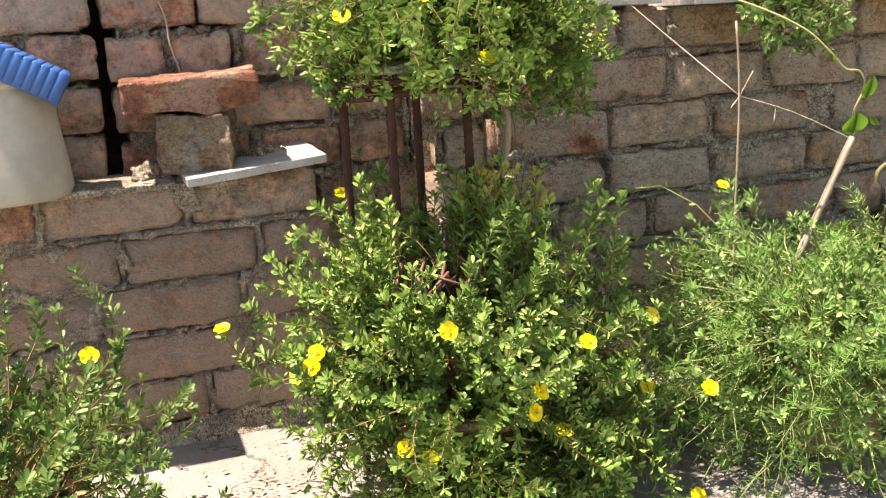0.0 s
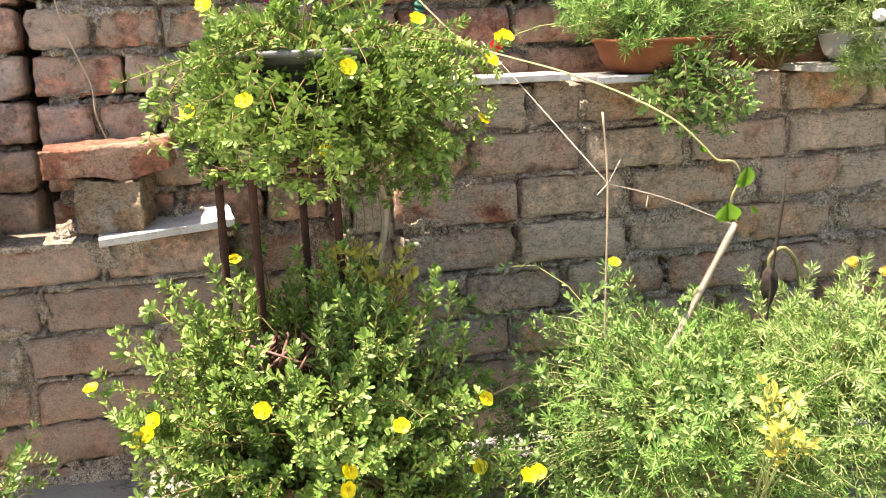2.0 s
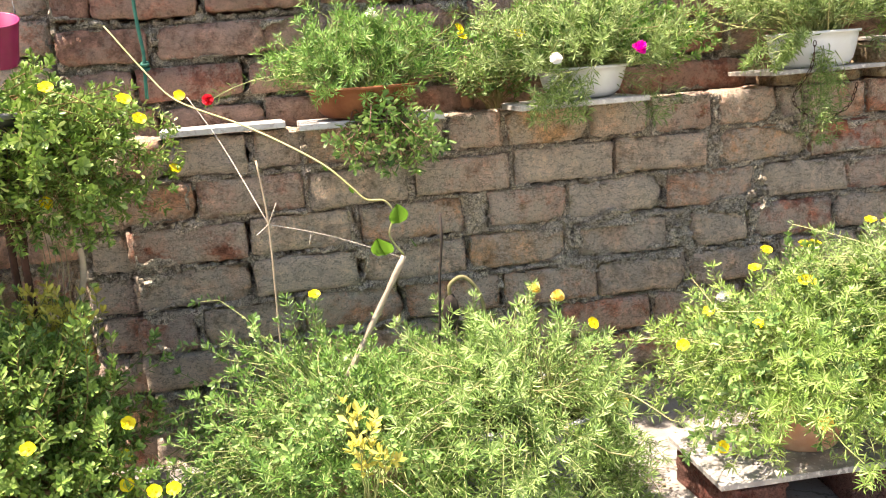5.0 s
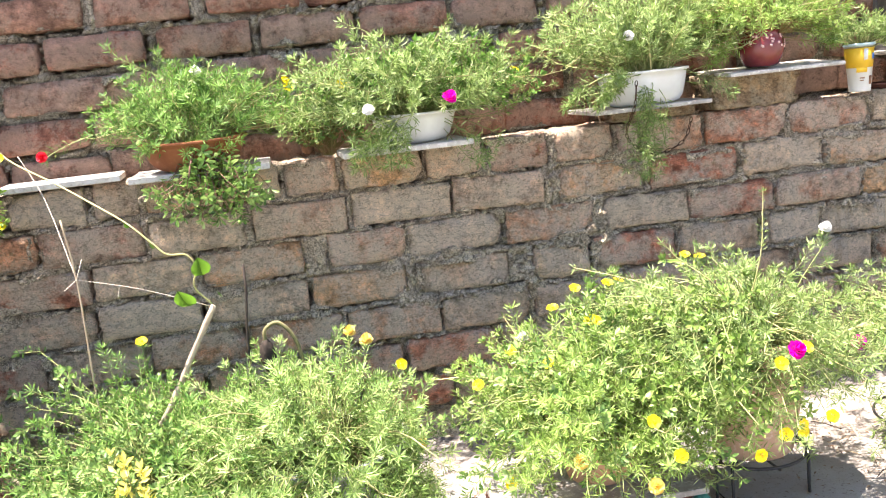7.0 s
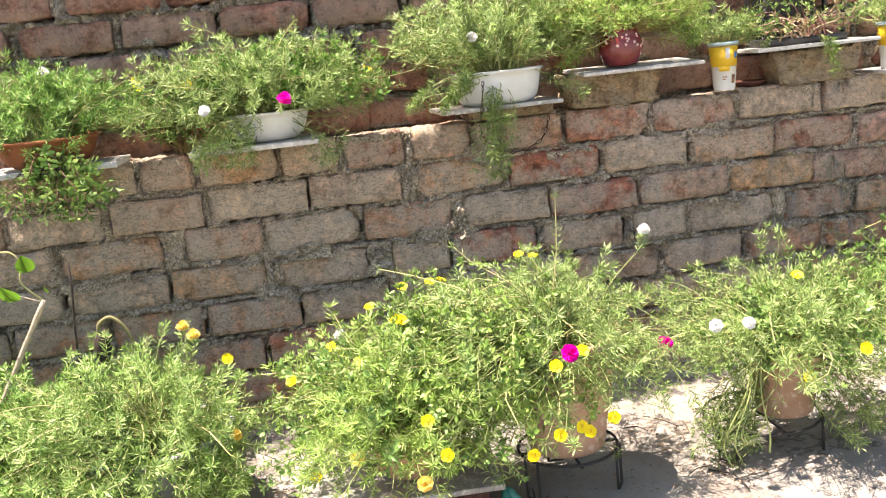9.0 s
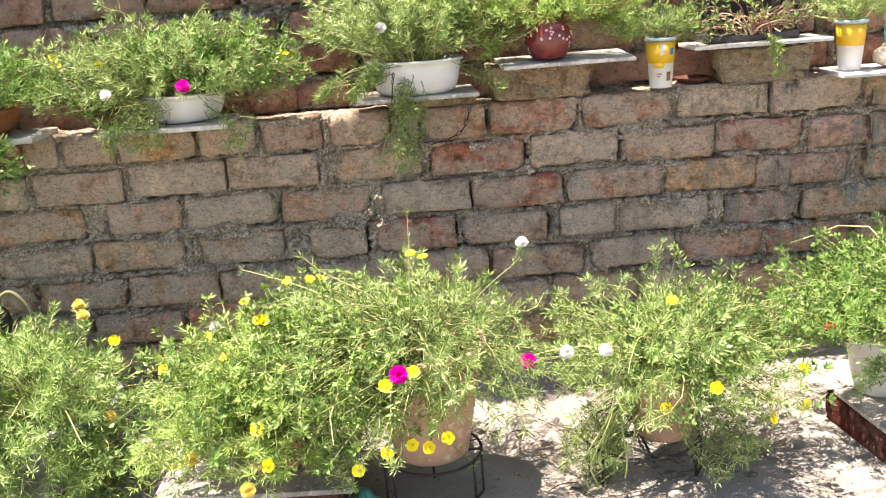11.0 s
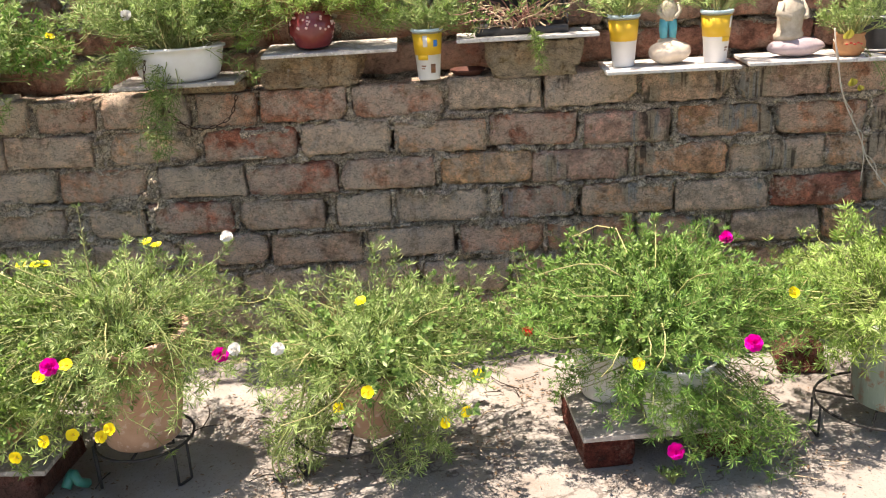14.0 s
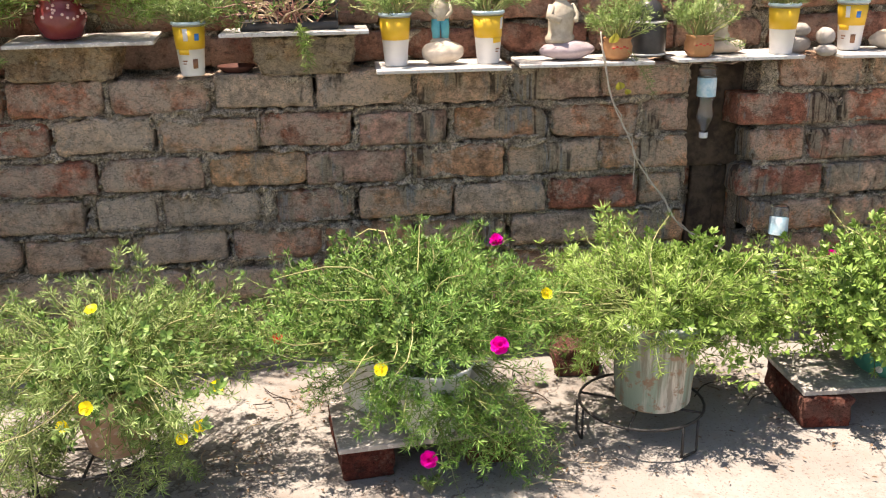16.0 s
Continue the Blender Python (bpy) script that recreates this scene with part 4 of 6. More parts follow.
# ---- pots and supports ----
def pot_profile(r0, r1, h, rim=0.008, rim_h=0.02, wall=0.006, soil=0.02, round_foot=0.006):
    return [(0, 0.0), (r0 - round_foot, 0.0), (r0, round_foot), (r1 - rim * 0.4, h - rim_h - 0.002), (r1 + rim * 0.6, h - rim_h), (r1 + rim, h - 0.003), (r1 + rim * 0.6, h), (r1 - wall, h), (r1 - wall - 0.002, h - soil), (0, h - soil)]


def pot(holder, material, r0, r1, h, label="", squash=1.0, segs=40, wobble=None, **kw):
    part("pot", lathe(pot_profile(r0, r1, h, **kw), segs, squash, wobble), material, holder, label)
    d = kw.get("soil", 0.02)
    r = r1 - kw.get("wall", 0.006) - 0.001
    part("soil", lathe([(r, h - d + 0.002), (r * 0.6, h - d + 0.007), (0, h - d + 0.009)], 24, squash), SOIL, holder)


def slab(label, x0, x1, y0, y1, z, thick, material, rz=0.0, tip=0.0, roll=0.0, name="stone_slab"):
    """A thin cut slab; z is its underside."""
    cx, cy = (x0 + x1) / 2, (y0 + y1) / 2
    bm = block(x0 - cx, x1 - cx, y0 - cy, y1 - cy, 0, thick, 0.0015)
    bmesh.ops.subdivide_edges(bm, edges=[e for e in bm.edges if e.calc_length() > 0.05], cuts=5)
    for v in bm.verts:
        n = noise.noise(Vector((v.co.x * 40 + x0 * 9, v.co.y * 40, z * 7)))
        v.co.x += 0.0022 * n
        v.co.y += 0.0022 * n
    return solid(name, bm, material, label, "slab", pose(cx, cy, z, tip, roll, rz), smooth=False)


def loose_brick(label, size, at, material, seed, rz=0.0, tip=0.0, roll=0.0, rough=1.0, taper=0.0):
    """A worn brick lying by itself; at is the middle of its underside."""
    lx, ly, lz = size
    bm = block(-lx / 2, lx / 2, -ly / 2, ly / 2, 0, lz, 0.007, 3)
    bmesh.ops.subdivide_edges(bm, edges=[e for e in bm.edges if e.calc_length() > 0.03], cuts=9, use_grid_fill=True)
    for v in bm.verts:
        v.co.x *= 1 - taper * (1 - v.co.z / lz)
        v.co.y *= 1 - 0.6 * taper * (1 - v.co.z / lz)
        q = Vector((v.co.x * 20 + seed * 3.1, v.co.y * 20, v.co.z * 20))
        n = noise.noise_vector(q) * 0.008 * rough + noise.noise_vector(q * 2.7) * 0.006 * rough
        if v.co.z > 0.004:
            v.co += n
    return solid("loose_brick", bm, material, label, "brick", pose(*at, tip, roll, rz))


def wire_stand(label, at, radius, height, rz=0.0):
    st = thing("wire_plant_stand", label, "plant stand", at, rz, "wire plant stands")
    bm = bmesh.new()
    ring = [(radius * math.cos(a), radius * math.sin(a), height) for a in np.linspace(0, 2 * math.pi, 33)[:-1]]
    tube(bm, ring, 0.0032, 6, True)
    part("top_ring", bm, IRON, st)
    for a in (0.0, 0.5 * math.pi):
        bm = bmesh.new()
        c, s = radius * math.cos(a), radius * math.sin(a)
        tube(bm, [(-c, -s, height - 0.006), (c, s, height - 0.006)], 0.003, 6)
        part("cross_bar", bm, IRON, st)
    for k in range(3):
        a = 2 * math.pi * k / 3
        bm = bmesh.new()
        w = 0.17
        pts = [((radius + 0.004) * math.cos(a + q), (radius + 0.004) * math.sin(a + q), z) for q, z in ((-w, height), (-w, 0.03), (-w, 0.004), (-w * 0.8, 0.003), (w * 0.8, 0.003), (w, 0.004), (w, 0.03), (w, height))]
        tube(bm, pts, 0.003, 6)
        part("leg", bm, IRON, st)
    return st


# ---- foot of the wall: plants from one end of the terrace to the other ----
def spill(seed, n, xs, ys, zs):
    """Ends of n shoots that hang or creep inside a box."""
    r = np.random.default_rng(seed)
    return [tuple(p) for p in np.stack([r.uniform(*xs, n), r.uniform(*ys, n), zs[0] + (zs[1] - zs[0]) * r.random(n) ** 1.3], 1)]


def broad_bush(label, at, pot_args, middle, radii, n, flower_rows, seed, per=38, length=0.0215, material=LEAF_BROAD, low=-0.8, hollow=None, opening=None, extra=()):
    """A purslane in its pot; middle and flowers are world places."""
    rng = np.random.default_rng(seed)
    pl = thing("potted_purslane", label, "potted plant", at, 0, "flowering potted plants")
    material_pot, r0, r1, h, pot_label = pot_args
    pot(pl, material_pot, r0, r1, h, pot_label)
    tips = crown_tips(rng, n, Vector(middle) - Vector(at), radii, low)
    if hollow:
        hx, hy, hz, hr = hollow
        tips = tips[(np.hypot(tips[:, 0] + at[0] - hx, tips[:, 1] + at[1] - hy) > hr) | (tips[:, 2] + at[2] < hz)]
    if opening:
        ox, oy, oz, orad = opening
        tips = tips[np.linalg.norm(tips + np.asarray(at) - np.array([ox, oy, oz]), axis=1) > orad]
        part("pot_rim", lathe([(r1 + 0.002, h - 0.010), (r1 + 0.013, h - 0.009), (r1 + 0.014, h - 0.002), (r1 + 0.010, h + 0.001), (r1 - 0.004, h)], 40), PLASTIC_DARK, pl, "dark grey pot rim")
    ends = flowers(pl, at, middle, flower_rows)
    tips = np.concatenate([tips, ends] + ([np.asarray(extra, float) - np.asarray(at)] if len(extra) else []))
    tips[:, 2] = np.maximum(tips[:, 2], 0.006 - min(0.0, at[2]) - at[2] * 0.97)
    foliage(pl, rng, (0, 0, h - 0.015, r1 * 0.8), tips, "broad", material, length, per, STEM, 0.25, 0.1, 0.45, 9)
    return pl


def needle_bush(label, at, pot_fn, rim, middle, radii, n, flower_rows, seed, per=30, length=0.027, material=LEAF_NEEDLE, low=-0.7, extra=(), stems=STEM_GREEN, grow=1.0, mixed=None, strays=None):
    """A moss rose in its pot; rim is (height, radius)."""
    rng = np.random.default_rng(seed)
    pl = thing("potted_moss_rose", label, "potted plant", at, 0, "flowering potted plants")
    pot_fn(pl)
    tips = crown_tips(rng, int(n * 0.72), Vector(middle) - Vector(at), radii, low, 0.3)
    ends = flowers(pl, at, middle, flower_rows, grow)
    tips = np.concatenate([tips, ends] + ([np.asarray(extra, float) - np.asarray(at)] if len(extra) else []))
    tips[:, 2] = np.maximum(tips[:, 2], 0.008 - at[2])
    foliage(pl, rng, (0, 0, rim[0] - 0.012, rim[1] * 0.8), tips, "needle", material, length, int(per * 1.3), stems, 0.22, 0.10, 0.45, 12, stem_radius=0.0015)
    # a few long pale shoots stand out of the crown
    c = Vector(middle) - Vector(at)
    tips = crown_tips(rng, strays or max(8, n // 14), c, [r * 1.16 for r in radii], max(low, -0.1), 0.3)
    tips[:, 2] = np.maximum(tips[:, 2], 0.02 - at[2])
    foliage(pl, rng, (0, 0, rim[0] - 0.012, rim[1] * 0.8), tips, "needle", material, length * 0.78, 30, STEM_PALE, 0.30, 0.04, 0.5, 6, "long_shoot_foliage", 0.0021)
    if mixed:
        material2, n2, length2, per2, c2, r2 = mixed
        tips = crown_tips(rng, n2, Vector(c2) - Vector(at), r2, low)
        tips[:, 2] = np.maximum(tips[:, 2], 0.008 - at[2])
        foliage(pl, rng, (0, 0, rim[0] - 0.012, rim[1] * 0.8), tips, "slim", material2, length2 * 1.08, int(per2 * 1.25), STEM_GREEN, 0.25, 0.1, 0.48, 8, "broad_foliage")
    return pl


Y = "yellow"
broad_bush("dense green purslane bush with a yellow flower, in a terracotta pot", (-1.75, -0.42, 0), (TERRACOTTA, 0.08, 0.11, 0.16, "terracotta pot"),
           (-1.74, -0.40, 0.20), (0.22, 0.20, 0.20), 260, [(Y, -1.606, -0.40, 0.344)], 101, material=LEAF_DEEP,
           extra=[(-1.53, -0.42, 0.19), (-1.52, -0.44, 0.26), (-1.55, -0.40, 0.14), (-1.50, -0.45, 0.13)])
big_purslane = broad_bush("large glossy purslane bush full of yellow flowers in a brown pot", (-1.08, -0.36, 0), (TERRACOTTA, 0.10, 0.14, 0.19, "brown clay pot"),
           (-1.09, -0.36, 0.255), (0.228, 0.21, 0.225), 860,
           [(Y, -1.428, -0.301, 0.320), (Y, -1.323, -0.461, 0.318), (Y, -1.333, -0.468, 0.303), (Y, -1.350, -0.458, 0.290), (Y, -1.234, -0.442, 0.308), (Y, -1.170, -0.557, 0.353), (Y, -0.981, -0.578, 0.312), (Y, -0.837, -0.507, 0.306),
            (Y, -0.924, -0.336, 0.389), (Y, -0.852, -0.517, 0.201), (Y, -0.799, -0.591, 0.214), (Y, -1.060, -0.592, 0.261), (Y, -1.188, -0.097, 0.461), (Y, -0.857, -0.459, 0.229), (Y, -1.009, -0.56, 0.182), (Y, -1.063, -0.58, 0.228), (Y, -1.203, -0.55, 0.178), (Y, -1.232, -0.54, 0.195)], 102, hollow=(-1.12, -0.42, 0.36, 0.075),
           extra=[(-1.28 + 0.035 * (k % 11), -0.50 - 0.03 * (k % 4), 0.02 + 0.016 * (k % 7)) for k in range(90)] + [(-0.94 + 0.022 * (k % 7), -0.47 - 0.02 * (k % 5), 0.03 + 0.028 * (k % 9)) for k in range(60)] + spill(35, 60, (-1.24, -0.92), (-0.63, -0.55), (0.02, 0.22)) + [(-1.30, -0.20, 0.42), (-1.28, -0.22, 0.39), (-0.78, -0.33, 0.36), (-0.80, -0.30, 0.40), (-0.90, -0.28, 0.50), (-1.0, -0.2, 0.53), (-1.18, -0.2, 0.54)])
yellow_shoots = thing("yellowing_shoots", "yellow-green young shoots rising out of the purslane bush", "plant", (-1.0, -0.26, 0.17))
yr = np.random.default_rng(7)
foliage(yellow_shoots, yr, (0, 0, 0, 0.03), crown_tips(yr, 42, (0.035, 0.0, 0.285), (0.075, 0.06, 0.06)), "broad", LEAF_YELLOW, 0.026, 12, STEM_GREEN)
for k in range(14):
    a, b = yr.uniform(-0.05, 0.05, 2)
    bm = tube(bmesh.new(), [(a, b, -0.02), (a + yr.uniform(-0.05, 0.05), b - 0.03, 0.02 + yr.uniform(0, 0.03)), (a + yr.uniform(-0.04, 0.04), b - 0.045, 0.005)], 0.0024, 5)
    old = part("old_stalk", bm, STEM_PINK, big_purslane, "bare purplish old stalk")
    old.matrix_basis = pose(-0.056, -0.01, 0.365)

# the tall rusty stand with its bush on top
stand = thing("rebar_stand", "tall plant stand of rusty ribbed steel bars", "plant stand", (-1.10, -0.20, 0))
for x, y in ((-0.11, -0.02), (-0.055, -0.10), (0.09, -0.06), (0.04, 0.05)):
    bm = bmesh.new()
    zs = np.arange(0, 0.665, 0.006)
    tube(bm, [(x * (1 - 0.1 * z), y, z) for z in zs], [0.0068 + 0.0009 * (i % 2) for i in range(len(zs))], 7)
    part("leg", bm, RUST, stand)
for z in (0.635, 0.655):
    bm = bmesh.new()
    tube(bm, [(0.115 * math.cos(a), -0.03 + 0.09 * math.sin(a), z + 0.004 * math.sin(3 * a)) for a in np.linspace(0, 6.283, 25)[:-1]], 0.005, 6, True)
    part("hoop", bm, RUST, stand)
slab("old white stone slab lying on the rusty stand", -1.18, -0.97, -0.29, -0.14, 0.665, 0.012, TILE_OLD, 3)
broad_bush("bushy purslane with yellow flowers in a black pot on a stand", (-1.04, -0.26, 0.677), (PLASTIC_BLACK, 0.075, 0.115, 0.155, "black plastic pot"),
           (-1.035, -0.25, 0.745), (0.225, 0.22, 0.15), 640,
           [(Y, -1.235, -0.383, 0.751), (Y, -1.158, -0.497, 0.770), (Y, -1.013, -0.477, 0.808), (Y, -1.044, -0.420, 0.686), (Y, -0.948, -0.329, 0.670), (Y, -0.777, -0.455, 0.842), (Y, -0.768, -0.349, 0.805), (Y, -0.733, -0.173, 0.696), (Y, -1.20, -0.36, 0.90), (Y, -0.90, -0.42, 0.87)], 103, low=-0.75, opening=(-1.12, -0.47, 0.83, 0.105),
           extra=[(-1.00 + 0.03 * (k % 6), -0.34, 0.59 + 0.012 * (k % 5)) for k in range(24)] + [(-0.72, -0.2, 0.72), (-0.74, -0.22, 0.66), (-0.76, -0.2, 0.62), (-0.80, -0.18, 0.60)])

bm = tube(bmesh.new(), curve_points([(-0.965, -0.22, 0.30), (-0.952, -0.20, 0.42), (-0.93, -0.20, 0.50), (-0.925, -0.21, 0.56), (-0.94, -0.23, 0.64)], 5), [0.0075 - 0.00012 * k for k in range(21)], 7)
solid("woody_stem", bm, STICK, "woody old brown purslane stem rising behind the bush", "plant")
for k in range(5):
    x, y = -0.99 + 0.012 * k, -0.24 - 0.012 * k
    bm = tube(bmesh.new(), curve_points([(x, y, 0.63), (x + 0.008, y - 0.01, 0.55), (x - 0.004, y, 0.47 - 0.012 * k), (x + 0.006, y, 0.42)], 5), 0.0008, 5)
    solid("root_thread", bm, OLIVE, "thin dry thread hanging below the pot", "string", group="hanging threads")

# the wide meadow-like pair of tubs with sticks
def tub(material, r0, r1, h, label):
    return lambda pl: pot(pl, material, r0, r1, h, label)


needle_bush("low spreading green moss rose in a beige pot", (-0.44, -0.42, 0), tub(TERRA_PALE, 0.10, 0.13, 0.17, "beige clay pot"), (0.17, 0.13), (-0.46, -0.42, 0.155), (0.29, 0.26, 0.185), 700,
            [(Y, -0.489, -0.197, 0.413), (Y, -0.772, -0.56, 0.20), (Y, -0.79, -0.56, 0.03)], 104, 26, 0.028, LEAF_MEADOW, -0.8, strays=12,
            mixed=(LEAF_LEAFY, 330, 0.020, 15, (-0.54, -0.40, 0.175), (0.25, 0.27, 0.195)),
            extra=[(-0.55, -0.30, 0.44), (-0.52, -0.32, 0.42), (-0.72, -0.5, 0.28), (-0.70, -0.52, 0.12)])
needle_bush("pale lime moss rose sprawling over a grey plastic tub", (-0.13, -0.40, 0), tub(PLASTIC_GREY, 0.13, 0.165, 0.20, "grey plastic tub"), (0.20, 0.165), (-0.18, -0.46, 0.17), (0.215, 0.27, 0.185), 760,
            [("pale", -0.02, -0.36, 0.385), ("pale", -0.05, -0.30, 0.39), (Y, 0.045, -0.38, 0.33), ("pale", 0.05, -0.5, 0.20)], 105, 30, 0.029, LEAF_FRESH, -0.8,
            extra=[(-0.02 + 0.014 * (k % 7), -0.42 - 0.03 * (k % 9), 0.02 + 0.022 * (k % 8)) for k in range(80)] + [(0.05, -0.45, 0.33), (0.06, -0.42, 0.30), (0.05, -0.5, 0.27)])
sick = thing("yellow_sprig", "drooping yellow sprig among the green moss roses", "plant", (-0.455, -0.705, 0.19))
foliage(sick, yr, (0, 0.06, -0.05, 0.02), crown_tips(yr, 10, (0, 0, 0.085), (0.045, 0.03, 0.10)), "slim", LEAF_YELLOW, 0.027, 8, STEM_GREEN, start=0.45)

bm = bmesh.new()
tube(bm, curve_points([(-0.56, -0.36, 0.10), (-0.493, -0.345, 0.222), (-0.437, -0.34, 0.295), (-0.37, -0.335, 0.41), (-0.316, -0.329, 0.50)], 4), [0.0060 + 0.0007 * math.sin(2.3 * k) + 0.0004 * math.sin(5.1 * k) for k in range(17)], 8)
solid("garden_stick", bm, STICK, "peeled pale wooden stick leaning out of a pot", "stick")
bm = bmesh.new()
tube(bm, curve_points([(-0.565, -0.34, 0.14), (-0.569, -0.34, 0.358), (-0.566, -0.34, 0.586), (-0.576, -0.34, 0.712)], 4), 0.0019, 6)
solid("straw_stalk", bm, STRAW, "thin upright dry straw stalk in a pot", "stick")
bm = bmesh.new()
tube(bm, [(-0.285, -0.36, 0.14), (-0.272, -0.36, 0.279), (-0.262, -0.362, 0.36), (-0.256, -0.362, 0.45), (-0.246, -0.363, 0.53), (-0.245, -0.364, 0.582)], 0.0026, 6)
solid("dark_twig", bm, DARK_TWIG, "thin black twig standing in a pot", "stick")
bm = bmesh.new()
tube(bm, curve_points([(-0.13, -0.31, 0.22), (-0.151, -0.30, 0.334), (-0.165, -0.30, 0.40), (-0.195, -0.30, 0.437), (-0.223, -0.30, 0.425), (-0.225, -0.30, 0.40)], 5), 0.0042, 7)
arch = solid("bent_stalk", bm, OLIVE, "thick bent stalk with a withered brown seed head", "plant")
bm = lathe([(0, -0.075), (0.007, -0.065), (0.016, -0.035), (0.012, -0.008), (0.004, 0.005), (0, 0.006)], 12, 1.0, lambda a, z: 1 + 0.25 * math.sin(5 * a + 200 * z))
bmesh.ops.translate(bm, vec=(-0.224, -0.30, 0.40), verts=bm.verts)
part("seed_head", bm, DARK_TWIG, arch)

vine = thing("climbing_vine", "thin pale green climbing vine with heart-shaped leaves", "plant")
bm = bmesh.new()
tube(bm, curve_points([(-0.86, 0.07, 0.99), (-0.78, 0.0, 0.885), (-0.72, -0.06, 0.824), (-0.60, -0.22, 0.775), (-0.52, -0.31, 0.735), (-0.454, -0.357, 0.693), (-0.411, -0.374, 0.651), (-0.385, -0.378, 0.625), (-0.35, -0.373, 0.618), (-0.335, -0.37, 0.59), (-0.345, -0.36, 0.55), (-0.318, -0.335, 0.505)], 6), 0.0018, 6)
part("vine_stem", bm, STEM_PALE, vine)


def heart_leaf(size):
    bm = bmesh.new()
    mid = [bm.verts.new((0, -size * 0.5 + size * k / 6, -0.06 * size * math.sin(k / 6 * 3.14))) for k in range(7)]
    for sgn in (-1, 1):
        prof = (0.0, 0.34, 0.46, 0.44, 0.34, 0.18, 0.0)
        back = (-0.0, -0.10, -0.02, 0.0, 0.0, 0.0, 0.0)
        rim = [bm.verts.new((sgn * size * w, m.co.y + size * q, m.co.z + size * 0.10 * w)) if w else m for w, q, m in zip(prof, back, mid)]
        for k in range(6):
            f = [mid[k], mid[k + 1], rim[k + 1], rim[k]]
            f = [v for i, v in enumerate(f) if v not in f[:i]]
            if len(f) > 2:
                bm.faces.new(f)
    return bm


for p, size, turn in (((-0.366, -0.387, 0.535), 0.048, (55, 10, 160)), ((-0.327, -0.374, 0.592), 0.042, (72, 8, 188)), ((-0.411, -0.376, 0.645), 0.015, (60, 0, 120)), ((-0.30, -0.36, 0.53), 0.020, (60, 10, 90)), ((-0.454, -0.36, 0.688), 0.013, (50, 0, 60))):
    leaf = part("leaf", heart_leaf(size), LEAF_VINE, vine)
    leaf.matrix_basis = pose(*p, *turn)
bloom = new("flower", FLOWER["yellow"][0])
bloom.parent = vine
bloom.matrix_basis = Matrix.LocRotScale((-0.706, -0.19, 0.837), Vector((0.2, -0.9, 0.5)).to_track_quat("Z", "Y"), (0.9, 0.9, 0.9))
tagged(bloom, "yellow five-petalled flower")
strings = thing("tie_string", "pale knotted string tied between stick and wall", "string")
for pts in ([(-0.70, -0.06, 0.83), (-0.64, -0.15, 0.735), (-0.566, -0.341, 0.592)], [(-0.566, -0.341, 0.592), (-0.45, -0.335, 0.555), (-0.318, -0.329, 0.497)], [(-0.566, -0.341, 0.592), (-0.548, -0.35, 0.632)], [(-0.566, -0.341, 0.592), (-0.59, -0.35, 0.575)], [(-0.49, -0.337, 0.567), (-0.495, -0.34, 0.545)]):
    bm = bmesh.new()
    tube(bm, curve_points(pts, 4), 0.0008, 5)
    part("strand", bm, STRING, strings)
bm = bmesh.new()
tube(bm, curve_points([(-0.795, 0.09, 1.16), (-0.793, 0.08, 1.012), (-0.787, 0.078, 0.93), (-0.789, 0.078, 0.899), (-0.793, 0.08, 0.83)], 5), 0.004, 6)
for z in (0.895, 0.905):
    tube(bm, [(-0.787 + 0.007 * math.cos(a), 0.078 + 0.007 * math.sin(a), z + 0.003 * math.sin(a)) for a in np.linspace(0, 6.28, 10)[:-1]], 0.004, 5, True)
solid("garden_twine", bm, TWINE, "dark green knotted twine hanging down the wall", "twine")

# the mixed bush: a clay pot on a wire stand and another on a brick-borne slab
wire_stand("low black wire ring stand under a big clay pot", (0.735, -0.555, 0), 0.105, 0.088, 90)
needle_bush("sprawling mixed moss rose bush with yellow and magenta flowers", (0.735, -0.555, 0.09), tub(TERRA_PALE, 0.08, 0.122, 0.25, "large limed terracotta pot"), (0.25, 0.115), (0.665, -0.54, 0.29), (0.28, 0.26, 0.17), 640,
            [(Y, 0.719, -0.312, 0.456), (Y, 0.746, -0.33, 0.452), ("magenta", 0.686, -0.805, 0.38), (Y, 0.713, -0.797, 0.379), (Y, 0.661, -0.802, 0.359), (Y, 0.767, -0.787, 0.237), (Y, 0.70, -0.80, 0.236), (Y, 0.655, -0.82, 0.235), ("white", 0.955, -0.487, 0.512), ("magenta", 0.942, -0.606, 0.297), (Y, 0.73, -0.75, 0.20)], 106, 26, 0.027, LEAF_NEEDLE, -0.3, spill(33, 16, (0.52, 0.62), (-0.76, -0.66), (0.10, 0.30)), STEM_GREEN, 1.0,
            (LEAF_BROAD, 210, 0.021, 14, (0.56, -0.62, 0.26), (0.20, 0.20, 0.19)))
loose_brick("red painted brick on the ground under a slab", (0.11, 0.22, 0.075), (0.240, -0.56, 0), BRICK_RED, 3, 2)
loose_brick("red painted brick on the ground under a slab", (0.11, 0.22, 0.075), (0.49, -0.565, 0), BRICK_RED, 4, -5)
slab("stained stone slab laid over two red bricks", 0.170, 0.575, -0.68, -0.44, 0.079, 0.012, TILE_GREY, -3)
